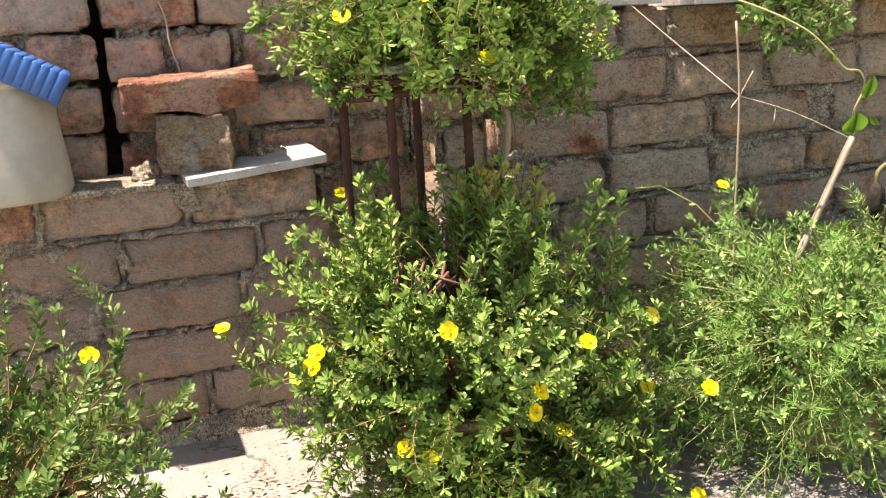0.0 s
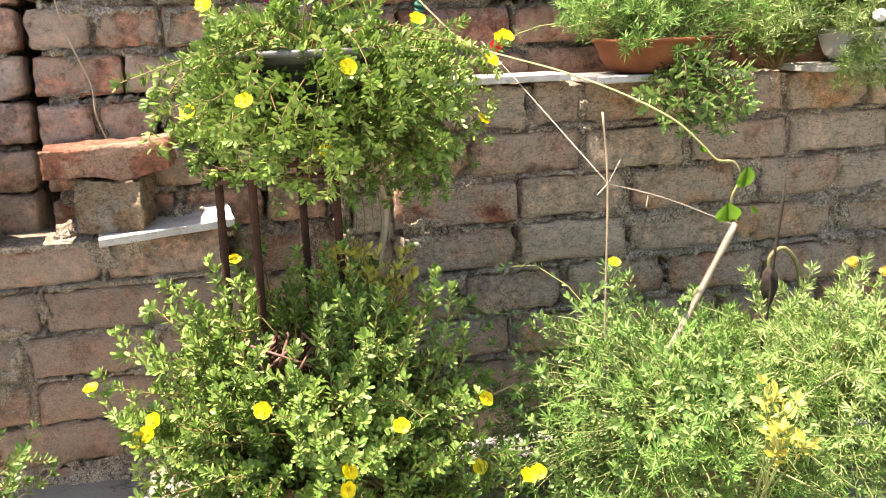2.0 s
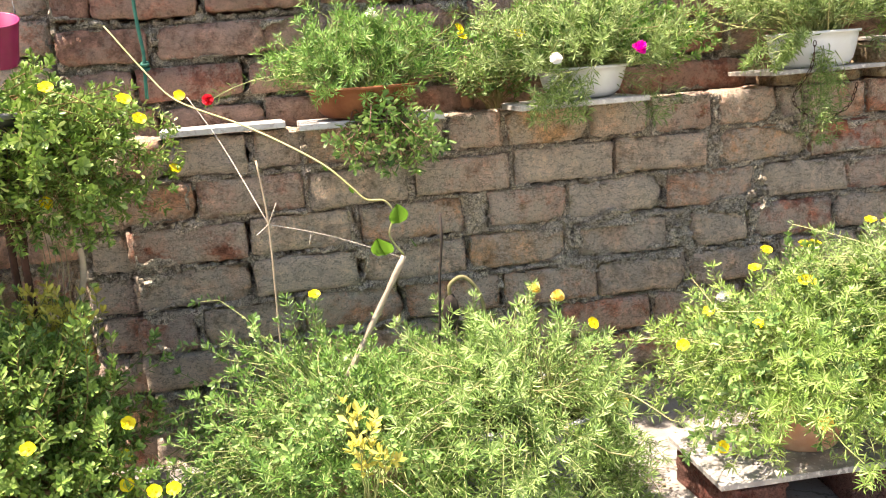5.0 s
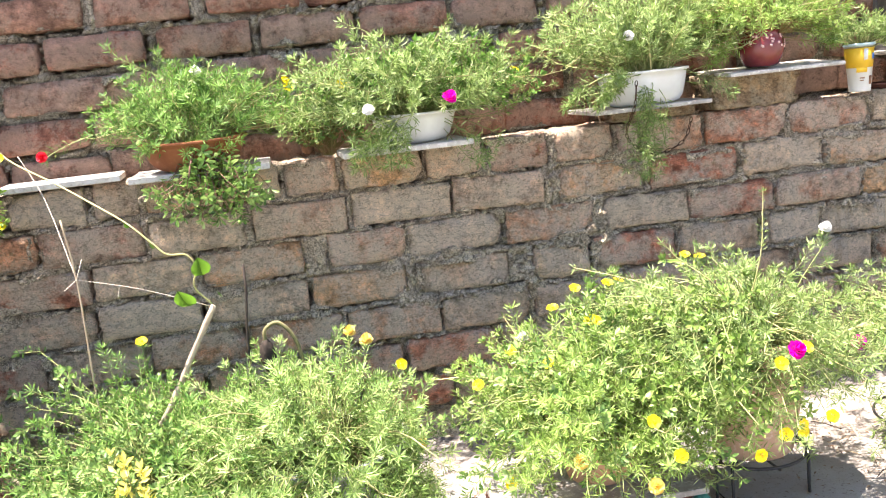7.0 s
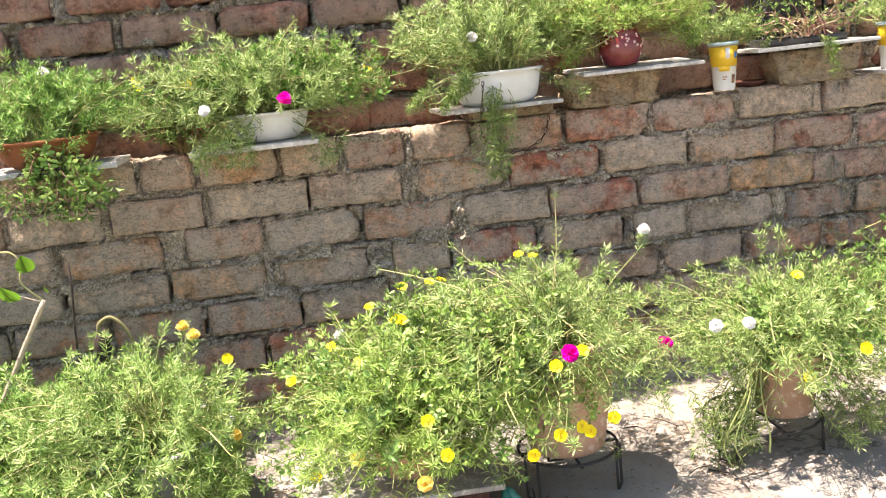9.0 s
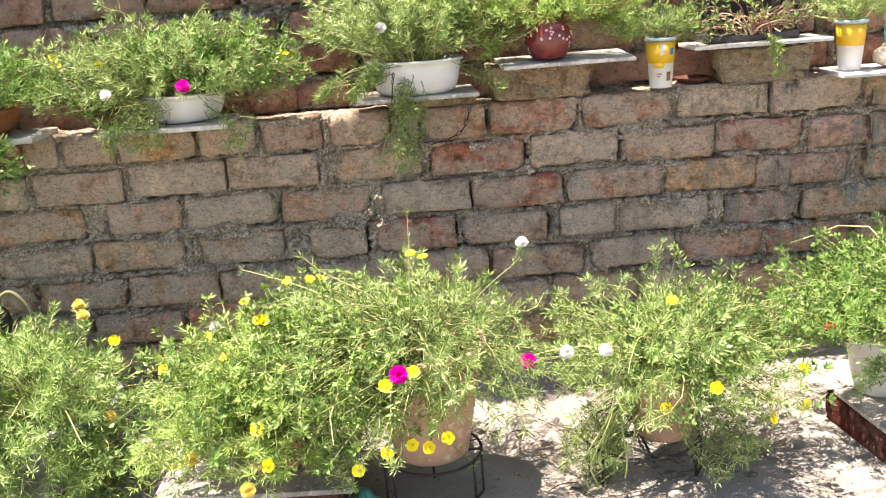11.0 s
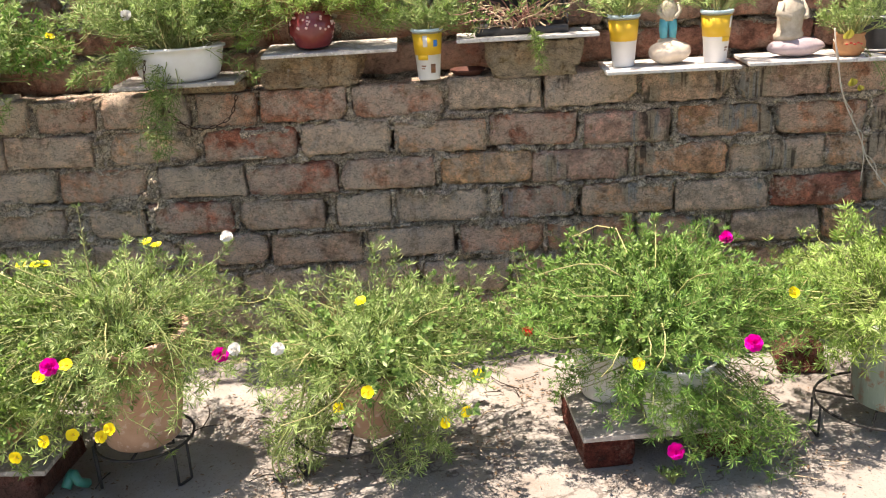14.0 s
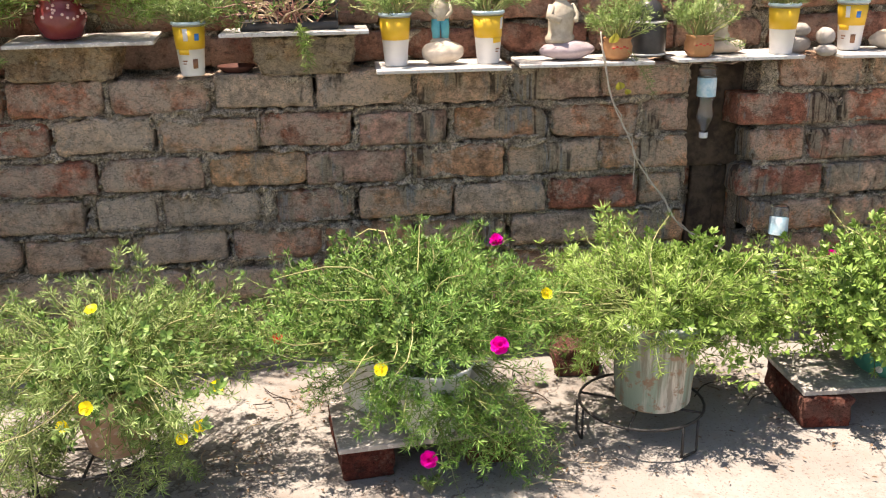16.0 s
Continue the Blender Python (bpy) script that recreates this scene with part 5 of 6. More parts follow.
needle_bush("straggling moss rose with yellow flowers in a terracotta pot", (0.40, -0.55, 0.092), tub(TERRACOTTA, 0.065, 0.095, 0.14, "terracotta pot"), (0.14, 0.095), (0.40, -0.57, 0.215), (0.225, 0.25, 0.165), 640,
            [(Y, 0.497, -0.407, 0.444), (Y, 0.52, -0.41, 0.446), (Y, 0.414, -0.552, 0.411), (Y, 0.403, -0.552, 0.413), (Y, 0.268, -0.437, 0.340), (Y, 0.320, -0.528, 0.330), (Y, 0.421, -0.796, 0.291), (Y, 0.60, -0.83, 0.21), (Y, 0.444, -0.850, 0.246), ("white", 0.29, -0.45, 0.365), ("pale", 0.29, -0.78, 0.235), ("pale", 0.40, -0.84, 0.195), (Y, 0.36, -0.45, 0.42), (Y, 0.44, -0.36, 0.43), (Y, 0.18, -0.5, 0.30), (Y, 0.205, -0.60, 0.13)], 107, 26, 0.028, LEAF_LIME, -0.4, (), STEM_GREEN, 1.0,
            (LEAF_LEAFY, 200, 0.021, 14, (0.42, -0.58, 0.23), (0.26, 0.25, 0.18)))
bm = bmesh.new()
tube(bm, curve_points([(0.61, -0.60, 0.003), (0.60, -0.62, 0.02), (0.585, -0.61, 0.035), (0.575, -0.63, 0.01)], 4), 0.011, 6)
solid("green_wrapper", bm, PLASTIC_GREEN, "crumpled green plastic scrap on the ground", "litter")

# moss rose trailing from a clay pot on a wire stand
wire_stand("black wire ring stand under a small clay pot", (1.19, -0.525, 0), 0.125, 0.075, 90)
needle_bush("moss rose with long trailing stems in a clay pot", (1.24, -0.535, 0.076), tub(TERRA_PALE, 0.060, 0.086, 0.155, "pale terracotta pot"), (0.155, 0.080), (1.25, -0.52, 0.245), (0.26, 0.24, 0.13), 430,
            [("white", 1.007, -0.714, 0.358), ("white", 1.083, -0.693, 0.345), (Y, 1.47, -0.70, 0.275), (Y, 1.444, -0.773, 0.237), (Y, 1.40, -0.73, 0.19), (Y, 1.265, -0.80, 0.30), (Y, 1.24, -0.60, 0.40), (Y, 1.195, -0.72, 0.225)], 108, 26, 0.027, LEAF_NEEDLE, -0.1,
            [(1.02 + 0.018 * (k % 7), -0.55 - 0.022 * (k % 5), 0.02 + 0.016 * (k % 8)) for k in range(48)] + spill(34, 40, (1.29, 1.41), (-0.74, -0.62), (0.04, 0.24)) + [(1.27, -0.42, 0.47), (1.25, -0.42, 0.455), (1.29, -0.43, 0.46), (1.30, -0.42, 0.44)],
            STEM_GREEN, 1.0, (LEAF_LEAFY, 160, 0.022, 12, (1.31, -0.54, 0.235), (0.22, 0.22, 0.13)))

trailing = bpy.data.objects["potted_moss_rose.004"]
trail_rng = np.random.default_rng(19)
for k in range(5):
    x0, x1 = -0.06 + 0.01 * trail_rng.normal(), -0.20 + 0.016 * k + 0.01 * trail_rng.normal()
    y1, z1 = -0.12 - 0.06 * trail_rng.random(), -0.05 + 0.09 * trail_rng.random()
    bend = 0.03 * trail_rng.normal()
    bm = tube(bmesh.new(), curve_points([(x0, -0.03, 0.15), (0.6 * x0 + 0.4 * x1, -0.08, 0.19), (0.25 * x0 + 0.75 * x1 + bend, 0.8 * y1, 0.11), (x1 - 0.6 * bend, 0.95 * y1, 0.03 + 0.4 * z1), (x1, y1, z1)], 5), 0.0018, 6)
    part("trailing_stem", bm, STEM_GREEN, trailing)

# white lobed planter on a slab and red bricks
loose_brick("red painted brick carrying a slab, streaked with white", (0.105, 0.225, 0.073), (1.727, -0.502, 0), BRICK_RED, 5, 7, 0, 0, 0.6)
loose_brick("red painted brick hidden beneath the slab", (0.105, 0.225, 0.073), (2.00, -0.48, 0), BRICK_RED, 6, -2)
slab("grey stained stone slab laid over red bricks", 1.671, 2.061, -0.625, -0.413, 0.077, 0.012, TILE_GREY, 5)


def lobed(pl):
    for k, (x, y) in enumerate(((-0.085, 0.035), (0.035, -0.095), (0.11, 0.01))):
        bm = lathe([(0, 0), (0.040, 0), (0.052, 0.008), (0.060, 0.04), (0.083, 0.145), (0.090, 0.155), (0.086, 0.158), (0.080, 0.14), (0, 0.137)], 32)
        bmesh.ops.translate(bm, vec=(x, y, 0), verts=bm.verts)
        part("lobe", bm, PLASTIC_WHITE, pl)
    part("body", lathe([(0, 0.03), (0.05, 0.03), (0.095, 0.055), (0.130, 0.145), (0.136, 0.155), (0.132, 0.158), (0.124, 0.145), (0, 0.137)], 40, 0.85), PLASTIC_WHITE, pl)
    part("soil", lathe([(0.12, 0.139), (0.06, 0.144), (0, 0.145)], 24, 0.6), SOIL, pl)


needle_bush("dense dark green moss rose in a white lobed planter", (1.84, -0.49, 0.089), lobed, (0.145, 0.12), (1.86, -0.46, 0.292), (0.29, 0.25, 0.125), 600,
            [("red", 1.578, -0.579, 0.307), (Y, 1.765, -0.78, 0.325), ("magenta", 1.984, -0.747, 0.340), ("magenta", 2.067, -0.251, 0.375), (Y, 2.103, -0.607, 0.380), ("magenta", 1.853, -0.72, 0.10)], 109, 30, 0.025, LEAF_MEADOW, -0.05,
            spill(31, 46, (1.90, 2.12), (-0.74, -0.58), (0.012, 0.16)) + spill(32, 60, (1.80, 2.08), (-0.77, -0.66), (0.09, 0.26)) + spill(36, 40, (1.70, 1.92), (-0.74, -0.62), (0.165, 0.255)) + [(1.62 + 0.012 * (k % 4), -0.62, 0.17 + 0.01 * k) for k in range(8)],
            STEM_GREEN, 1.0, (LEAF_DEEP, 430, 0.0205, 14, (1.84, -0.46, 0.29), (0.29, 0.24, 0.125)))
seedling = thing("seedling", "tiny green weed growing out of the ground", "plant", (1.86, -0.68, 0))
foliage(seedling, yr, (0, 0, 0, 0.006), crown_tips(yr, 14, (0, 0, 0.02), (0.035, 0.02, 0.022), 0.0), "broad", LEAF_DEEP, 0.012, 6, STEM_GREEN)

# painted bucket on a ring stand
wire_stand("black wire ring stand under a painted bucket", (2.345, -0.505, 0), 0.135, 0.075, 60)
needle_bush("bright moss rose in a flaking green-white painted bucket", (2.372, -0.498, 0.076), tub(BUCKET_PAINT, 0.082, 0.095, 0.20, "flaking painted bucket"), (0.20, 0.095), (2.36, -0.43, 0.275), (0.225, 0.20, 0.125), 500,
            [], 110, 26, 0.029, LEAF_LIME, -0.45,
            [(2.26, -0.44, 0.50), (2.25, -0.45, 0.48), (2.27, -0.44, 0.49), (2.30, -0.58, 0.22), (2.28, -0.57, 0.18), (2.12, -0.55, 0.26), (2.14, -0.5, 0.42)],
            STEM_GREEN, 1.0, (LEAF_BROAD, 280, 0.025, 15, (2.49, -0.42, 0.25), (0.19, 0.2, 0.13)))
loose_brick("dark red brick lying on the ground by the wall", (0.105, 0.20, 0.07), (2.29, -0.125, 0), BRICK_RED, 7, -6)

# green bowl on slab and bricks
loose_brick("red painted brick carrying a slab, chipped", (0.11, 0.225, 0.072), (2.765, -0.445, 0), BRICK_RED, 8, -4, 0, 0, 0.8)
loose_brick("red painted brick hidden beneath the slab", (0.105, 0.225, 0.072), (3.12, -0.43, 0), BRICK_RED, 9)
slab("grey wet-looking stone slab laid over red bricks", 2.705, 3.20, -0.555, -0.355, 0.076, 0.012, TILE_GREY, -2)


def bowl(pl):
    pot(pl, PLASTIC_GREEN, 0.085, 0.125, 0.105, "green plastic bowl", rim=0.004, rim_h=0.008)


needle_bush("leafy purslane mound in a green plastic bowl", (2.965, -0.455, 0.088), bowl, (0.105, 0.12), (2.955, -0.43, 0.235), (0.27, 0.24, 0.145), 260,
            [("magenta", 2.80, -0.42, 0.36), ("white", 2.86, -0.56, 0.135)], 111, 24, 0.022, LEAF_BROAD, -0.35, (), STEM, 0.6,
            (LEAF_BROAD, 520, 0.025, 16, (2.94, -0.43, 0.235), (0.26, 0.24, 0.145)))

# ---- the ledge ----
LEDGE = 0.747
slab("white marble strip lying along the ledge", -0.77, -0.505, -0.02, 0.10, LEDGE, 0.014, MARBLE, 2)
slab("white marble slab jutting over the ledge", -0.475, -0.165, -0.09, 0.08, LEDGE - 0.006, 0.014, MARBLE, -1)


def small_bowl(material, r0, r1, h, label, squash=1.0):
    d = r1 - r0
    rows = [(0, 0), (0.80 * r0, 0), (0.97 * r0, 0.05 * h), (r0 + 0.35 * d, 0.2 * h), (r0 + 0.66 * d, 0.46 * h), (r0 + 0.86 * d, 0.74 * h), (r1, h - 0.007), (r1 + 0.006, h - 0.006), (r1 + 0.006, h - 0.001), (r1 + 0.003, h), (r1 - 0.005, h), (r1 - 0.008, h - 0.016), (0, h - 0.016)]

    def build(pl):
        part("pot", lathe(rows, 44, squash), material, pl, label)
        part("soil", lathe([(r1 - 0.009, h - 0.014), (0.5 * r1, h - 0.009), (0, h - 0.007)], 24, squash), SOIL, pl)
    return build


needle_bush("feathery moss rose in a shallow orange terracotta bowl", (-0.33, -0.02, LEDGE + 0.009), small_bowl(TERRA_ORANGE, 0.08, 0.117, 0.068, "orange terracotta bowl"), (0.068, 0.11), (-0.315, -0.02, 0.865), (0.19, 0.11, 0.105), 320,
            [("white", -0.301, -0.051, 0.970), (Y, -0.105, -0.025, 0.932), (Y, -0.10, -0.03, 0.915), ("red", -0.66, -0.02, 0.82)], 112, 22, 0.028, LEAF_MEADOW, -0.1, [(-0.44 + 0.02 * (k % 12), -0.13 - 0.01 * (k % 3), 0.80 + 0.014 * (k % 5)) for k in range(14)])
trail = thing("trailing_purslane", "plump-leaved purslane hanging from the bowl over the ledge", "plant", (-0.31, -0.10, 0.80))
tr_rng = np.random.default_rng(21)
foliage(trail, tr_rng, (0, 0.02, 0, 0.03), crown_tips(tr_rng, 60, (0.03, -0.055, -0.09), (0.115, 0.045, 0.07), -1.0), "broad", LEAF_LEAFY, 0.027, 16, STEM_PINK, 0.25, 0.05, 0.3)
small = thing("small_purslane", "small purslane growing on the ledge between pots", "plant", (-0.02, 0.03, LEDGE))
foliage(small, tr_rng, (0, 0, 0, 0.02), crown_tips(tr_rng, 60, (0, -0.01, 0.07), (0.08, 0.05, 0.075), -0.4), "broad", LEAF_DEEP, 0.021, 12, STEM)
cone = thing("pine_cone", "small brown open pine cone resting on the ledge", "pine cone", (-0.07, 0.085, LEDGE))
for k in range(46):
    t = k / 45
    a, z = k * 2.4, 0.012 + 0.075 * t
    r = 0.026 * math.sin(0.5 + 2.4 * t) + 0.004
    bm = lathe([(0, 0), (0.006, 0.001), (0.008, 0.0035), (0.004, 0.006), (0, 0.0065)], 8, 0.6)
    sc = part("scale", bm, PINE, cone)
    sc.matrix_basis = pose(r * math.cos(a), r * math.sin(a), z + 0.03, 0, 25, math.degrees(a))
part("core", lathe([(0, 0.0), (0.015, 0.01), (0.02, 0.05), (0.012, 0.10), (0, 0.125)], 12), PINE, cone)

slab("dark slate-edged slab jutting over the ledge", -0.002, 0.305, -0.11, 0.08, LEDGE - 0.004, 0.012, TILE_OLD, 1)
needle_bush("spreading moss rose in a round white plastic bowl", (0.188, 0.005, LEDGE + 0.009), small_bowl(PLASTIC_WHITE, 0.074, 0.102, 0.072, "white plastic bowl"), (0.072, 0.098), (0.18, -0.03, 0.875), (0.245, 0.15, 0.11), 400,
            [("magenta", 0.236, -0.206, 0.856), (Y, 0.018, -0.075, 0.911), (Y, 0.446, -0.006, 0.904), ("white", 0.06, -0.19, 0.85)], 113, 22, 0.029, LEAF_NEEDLE, -0.4,
            [(0.02 + 0.02 * (k % 7), -0.13 - 0.01 * (k % 4), 0.72 + 0.016 * (k % 5)) for k in range(26)] + [(0.31 + 0.02 * (k % 4), -0.13, 0.70 + 0.015 * (k % 5)) for k in range(6)],
            STEM_GREEN, 1.0, (LEAF_MEADOW, 190, 0.022, 13, (0.24, -0.02, 0.885), (0.22, 0.11, 0.10)))

loose_brick("flat brick fragment wedged beneath a slab", (0.22, 0.10, 0.026), (0.80, 0.05, LEDGE - 0.004), BRICK_LOOSE, 12)
slab("worn grey stone slab on a brick fragment", 0.605, 0.912, -0.10, 0.09, 0.773, 0.010, TILE_GREY, 2)
needle_bush("pale moss rose spilling from an oval white basin", (0.765, -0.025, 0.783), small_bowl(PLASTIC_WHITE, 0.093, 0.114, 0.084, "oval white plastic basin", 0.68), (0.084, 0.085), (0.75, -0.02, 0.935), (0.23, 0.13, 0.11), 390,
            [("white", 0.692, -0.130, 0.951)], 114, 22, 0.029, LEAF_NEEDLE, -0.2,
            [(0.725 + 0.008 * (k % 3), -0.13, 0.62 + 0.035 * k) for k in range(6)] + spill(37, 16, (0.705, 0.765), (-0.155, -0.125), (0.615, 0.80)) + [(0.61 + 0.012 * (k % 6), -0.115 - 0.008 * (k % 3), 0.79 + 0.015 * (k % 6)) for k in range(16)] + [(0.53 + 0.01 * (k % 4), -0.12, 0.80 + 0.010 * (k % 4)) for k in range(8)] + [(0.67, -0.125, 0.635), (0.69, -0.125, 0.66)] + [(0.97, -0.10, 0.79), (0.98, -0.09, 0.80), (0.96, -0.1, 0.785)])
chain = thing("thin_chain", "thin rusty iron chain hanging over the brick face", "chain", (0, 0, 0))
links = curve_points([(0.712, -0.115, 0.845), (0.705, -0.112, 0.785), (0.715, -0.024, 0.715), (0.745, -0.020, 0.675), (0.80, -0.018, 0.655), (0.87, -0.018, 0.68), (0.895, -0.016, 0.735)], 4)
for k, (p, q) in enumerate(zip(links, links[1:])):
    bm = bmesh.new()
    half = 0.5 * (q - p).length + 0.0015
    tube(bm, [(0.0035 * math.cos(a), 0.0, half * math.sin(a)) for a in np.linspace(0, 6.283, 13)[:-1]], 0.0011, 5, True)
    li = part("link", bm, RUST, chain)
    li.matrix_basis = Matrix.Translation((p + q) / 2) @ (q - p).to_track_quat("Z", "Y").to_matrix().to_4x4() @ pose(0, 0, 0, 0, 0, 80 * (k % 2))

loose_brick("broken pale brick standing on the ledge under a slab", (0.27, 0.11, 0.083), (1.083, 0.045, LEDGE - 0.003), BRICK_LOOSE, 13, 2, 0, 0, 2.0, 0.16)
slab("weathered flat slab resting on a loose brick", 0.975, 1.305, -0.06, 0.105, 0.831, 0.009, TILE_OLD, 3, 3)


def maroon(pl):
    part("pot", lathe([(0, 0), (0.036, 0), (0.044, 0.006), (0.058, 0.04), (0.056, 0.066), (0.045, 0.082), (0.049, 0.09), (0.044, 0.09), (0.04, 0.078), (0, 0.076)], 36), GLAZE, pl, "maroon glazed pot")
    rg = np.random.default_rng(4)
    for k in range(26):
        a, z = rg.uniform(math.pi, 2 * math.pi), rg.uniform(0.045, 0.078)
        r = 0.0578 if z < 0.06 else 0.0575 - (z - 0.06) * 0.42
        d = part("dot", lathe([(0, 0.0012), (0.003, 0.0008), (0.0036, -0.0015), (0, -0.0015)], 8), DOT_PINK, pl)
        d.matrix_basis = Matrix.Translation((r * math.cos(a), r * math.sin(a), z)) @ Vector((math.cos(a), math.sin(a), 0.15)).to_track_quat("Z", "Y").to_matrix().to_4x4()
    part("soil", lathe([(0.042, 0.079), (0.02, 0.083), (0, 0.084)], 20), SOIL, pl)


needle_bush("sprawling moss rose in a small dotted maroon pot", (1.10, -0.005, 0.843), maroon, (0.085, 0.045), (1.09, 0.0, 0.975), (0.21, 0.11, 0.085), 320,
            [], 115, 22, 0.027, LEAF_LIME, -0.35, [(1.27 + 0.012 * (k % 5), -0.03, 0.88 + 0.012 * (k % 6)) for k in range(14)] + [(0.92 + 0.015 * (k % 4), -0.06, 0.86 + 0.012 * (k % 5)) for k in range(12)], STEM,
            1.0, (LEAF_BROAD, 60, 0.019, 12, (1.07, 0.0, 0.97), (0.16, 0.09, 0.06)))


def cup(pl):
    """A paper cup: white foot, yellow band with stepped edge, rolled rim, printed marks."""
    part("cup", lathe([(0, 0), (0.0265, 0), (0.0272, 0.003), (0.0372, 0.121), (0.0372, 0.118), (0.034, 0.112), (0, 0.110)], 36), CUP_WHITE, pl, "white paper cup")
    part("rim", lathe([(0.0365, 0.117), (0.0398, 0.118), (0.0405, 0.122), (0.0385, 0.125), (0.0355, 0.124), (0.0345, 0.118)], 36), CUP_RIM, pl)

    def sheet(a0, a1, z0, z1, proud):
        bm = bmesh.new()
        n = max(3, int((a1 - a0) / 0.17))
        cols = []
        for k in range(n + 1):
            a = a0 + (a1 - a0) * k / n
            cols.append([bm.verts.new(((0.0272 + (z - 0.003) * 0.0847 + d) * math.cos(a), (0.0272 + (z - 0.003) * 0.0847 + d) * math.sin(a), z)) for z, d in ((z0, 0.0), (z0, proud), (z1, proud), (z1, 0.0))])
        for a, b in zip(cols, cols[1:]):
            for j in range(3):
                bm.faces.new((a[j], b[j], b[j + 1], a[j + 1]))
        return bm

    part("yellow_band", sheet(0, 2 * math.pi, 0.062, 0.113, 0.0006), CUP_YELLOW, pl)
    part("yellow_step", sheet(-2.4, -1.55, 0.050, 0.064, 0.0006), CUP_YELLOW, pl)
    part("white_tag", sheet(-1.85, -1.55, 0.082, 0.110, 0.0010), CUP_WHITE, pl)
    part("round_mark", sheet(-1.12, -0.80, 0.082, 0.098, 0.0011), CUP_BLUE, pl)
    part("print_bar", sheet(-2.15, -1.75, 0.034, 0.037, 0.0008), CUP_BROWN, pl)
    part("print_bar", sheet(-2.15, -1.85, 0.028, 0.0305, 0.0008), CUP_BROWN, pl)
    part("picture_patch", sheet(-1.35, -0.95, 0.018, 0.040, 0.0008), CUP_BROWN, pl)
    part("soil", lathe([(0.035, 0.112), (0.018, 0.115), (0, 0.116)], 20), SOIL, pl)


def cup_plant(at, seed, radii=(0.075, 0.06, 0.05), turn=0, extra=(), n=70):
    pl = needle_bush("moss rose seedling in a yellow and white paper cup", at, cup, (0.118, 0.033), (at[0], at[1], at[2] + 0.155), radii, n, [], seed, 18, 0.023, LEAF_NEEDLE, -0.3, extra)
    for ob in pl.children:
        if ob.name.split(".")[0] not in ("foliage", "stem"):
            ob.matrix_basis = pose(0, 0, 0, 0, 0, turn)
    return pl


cup_plant((1.382, 0.0, LEDGE + 0.003), 116, (0.10, 0.06, 0.05), 0, [(1.28, -0.02, 0.90), (1.27, -0.02, 0.915), (1.49, -0.02, 0.85), (1.50, -0.02, 0.865), (1.47, -0.02, 0.90)], 100)
bm = lathe([(0, 0), (0.03, 0), (0.044, 0.012), (0.046, 0.016), (0.042, 0.016), (0.03, 0.006), (0, 0.005)], 28)
solid("clay_saucer", bm, SAUCER, "small reddish clay saucer on the ledge", "saucer", pose(1.478, 0.055, LEDGE))
loose_brick("broken tan brick lying on the ledge under a slab", (0.235, 0.11, 0.086), (1.648, 0.04, LEDGE - 0.003), BRICK_LOOSE, 15, -1, 0, 0, 1.9, 0.12)
slab("thin white stone slab on a loose brick", 1.455, 1.80, -0.05, 0.10, 0.838, 0.009, MARBLE, 0)

crate = thing("black_rack", "black plastic rack with fretwork sides holding withered plants", "plant rack", (1.615, 0.045, 0.847))
part("tray", block(-0.115, 0.115, -0.055, 0.065, 0.0, 0.02, 0.003), PLASTIC_BLACK, crate)
part("back_panel", block(-0.09, 0.09, 0.066, 0.076, 0.02, 0.30, 0.002), PLASTIC_BLACK, crate)
part("shelf", block(-0.112, 0.112, -0.045, 0.065, 0.135, 0.148, 0.003), PLASTIC_BLACK, crate)
for sx in (-1, 1):
    for k in range(8):
        bm = bmesh.new()
        tube(bm, [(sx * 0.113, -0.035 + 0.012 * math.cos(a), 0.034 + 0.027 * k + 0.0125 * math.sin(a)) for a in np.linspace(0, 6.283, 13)[:-1]], 0.003, 5, True)
        part("fret_ring", bm, PLASTIC_BLACK, crate)
    part("side_post", block(sx * 0.113 - 0.004, sx * 0.113 + 0.004, 0.045, 0.06, 0.02, 0.30, 0.001), PLASTIC_BLACK, crate)
dry = thing("withered_moss_rose", "half-withered moss rose lying over the black rack", "plant", (1.615, 0.0, 0.867))
foliage(dry, tr_rng, (0, 0, 0, 0.07), crown_tips(tr_rng, 24, (0, -0.045, 0.03), (0.13, 0.05, 0.05), -0.6), "broad", LEAF_DRY, 0.020, 5, STRAW, 0.35, 0.1, 0.6, 3, stem_radius=0.0026)
foliage(dry, tr_rng, (0, 0, 0, 0.07), crown_tips(tr_rng, 30, (0, -0.045, 0.04), (0.16, 0.05, 0.06), -0.5), "slim", LEAF_DEEP, 0.022, 6, STEM_PINK, 0.35, 0.1, 0.5, 4, "green_shoot", stem_radius=0.0022)
foliage(dry, tr_rng, (0.02, -0.03, 0, 0.01), np.array([(0.03 + 0.008 * (k % 3), -0.075, -0.02 - 0.012 * k) for k in range(8)]), "needle", LEAF_LIME, 0.026, 14, STEM_GREEN, 0.2, 0.05, 0.3, 8, "hanging_sprig")

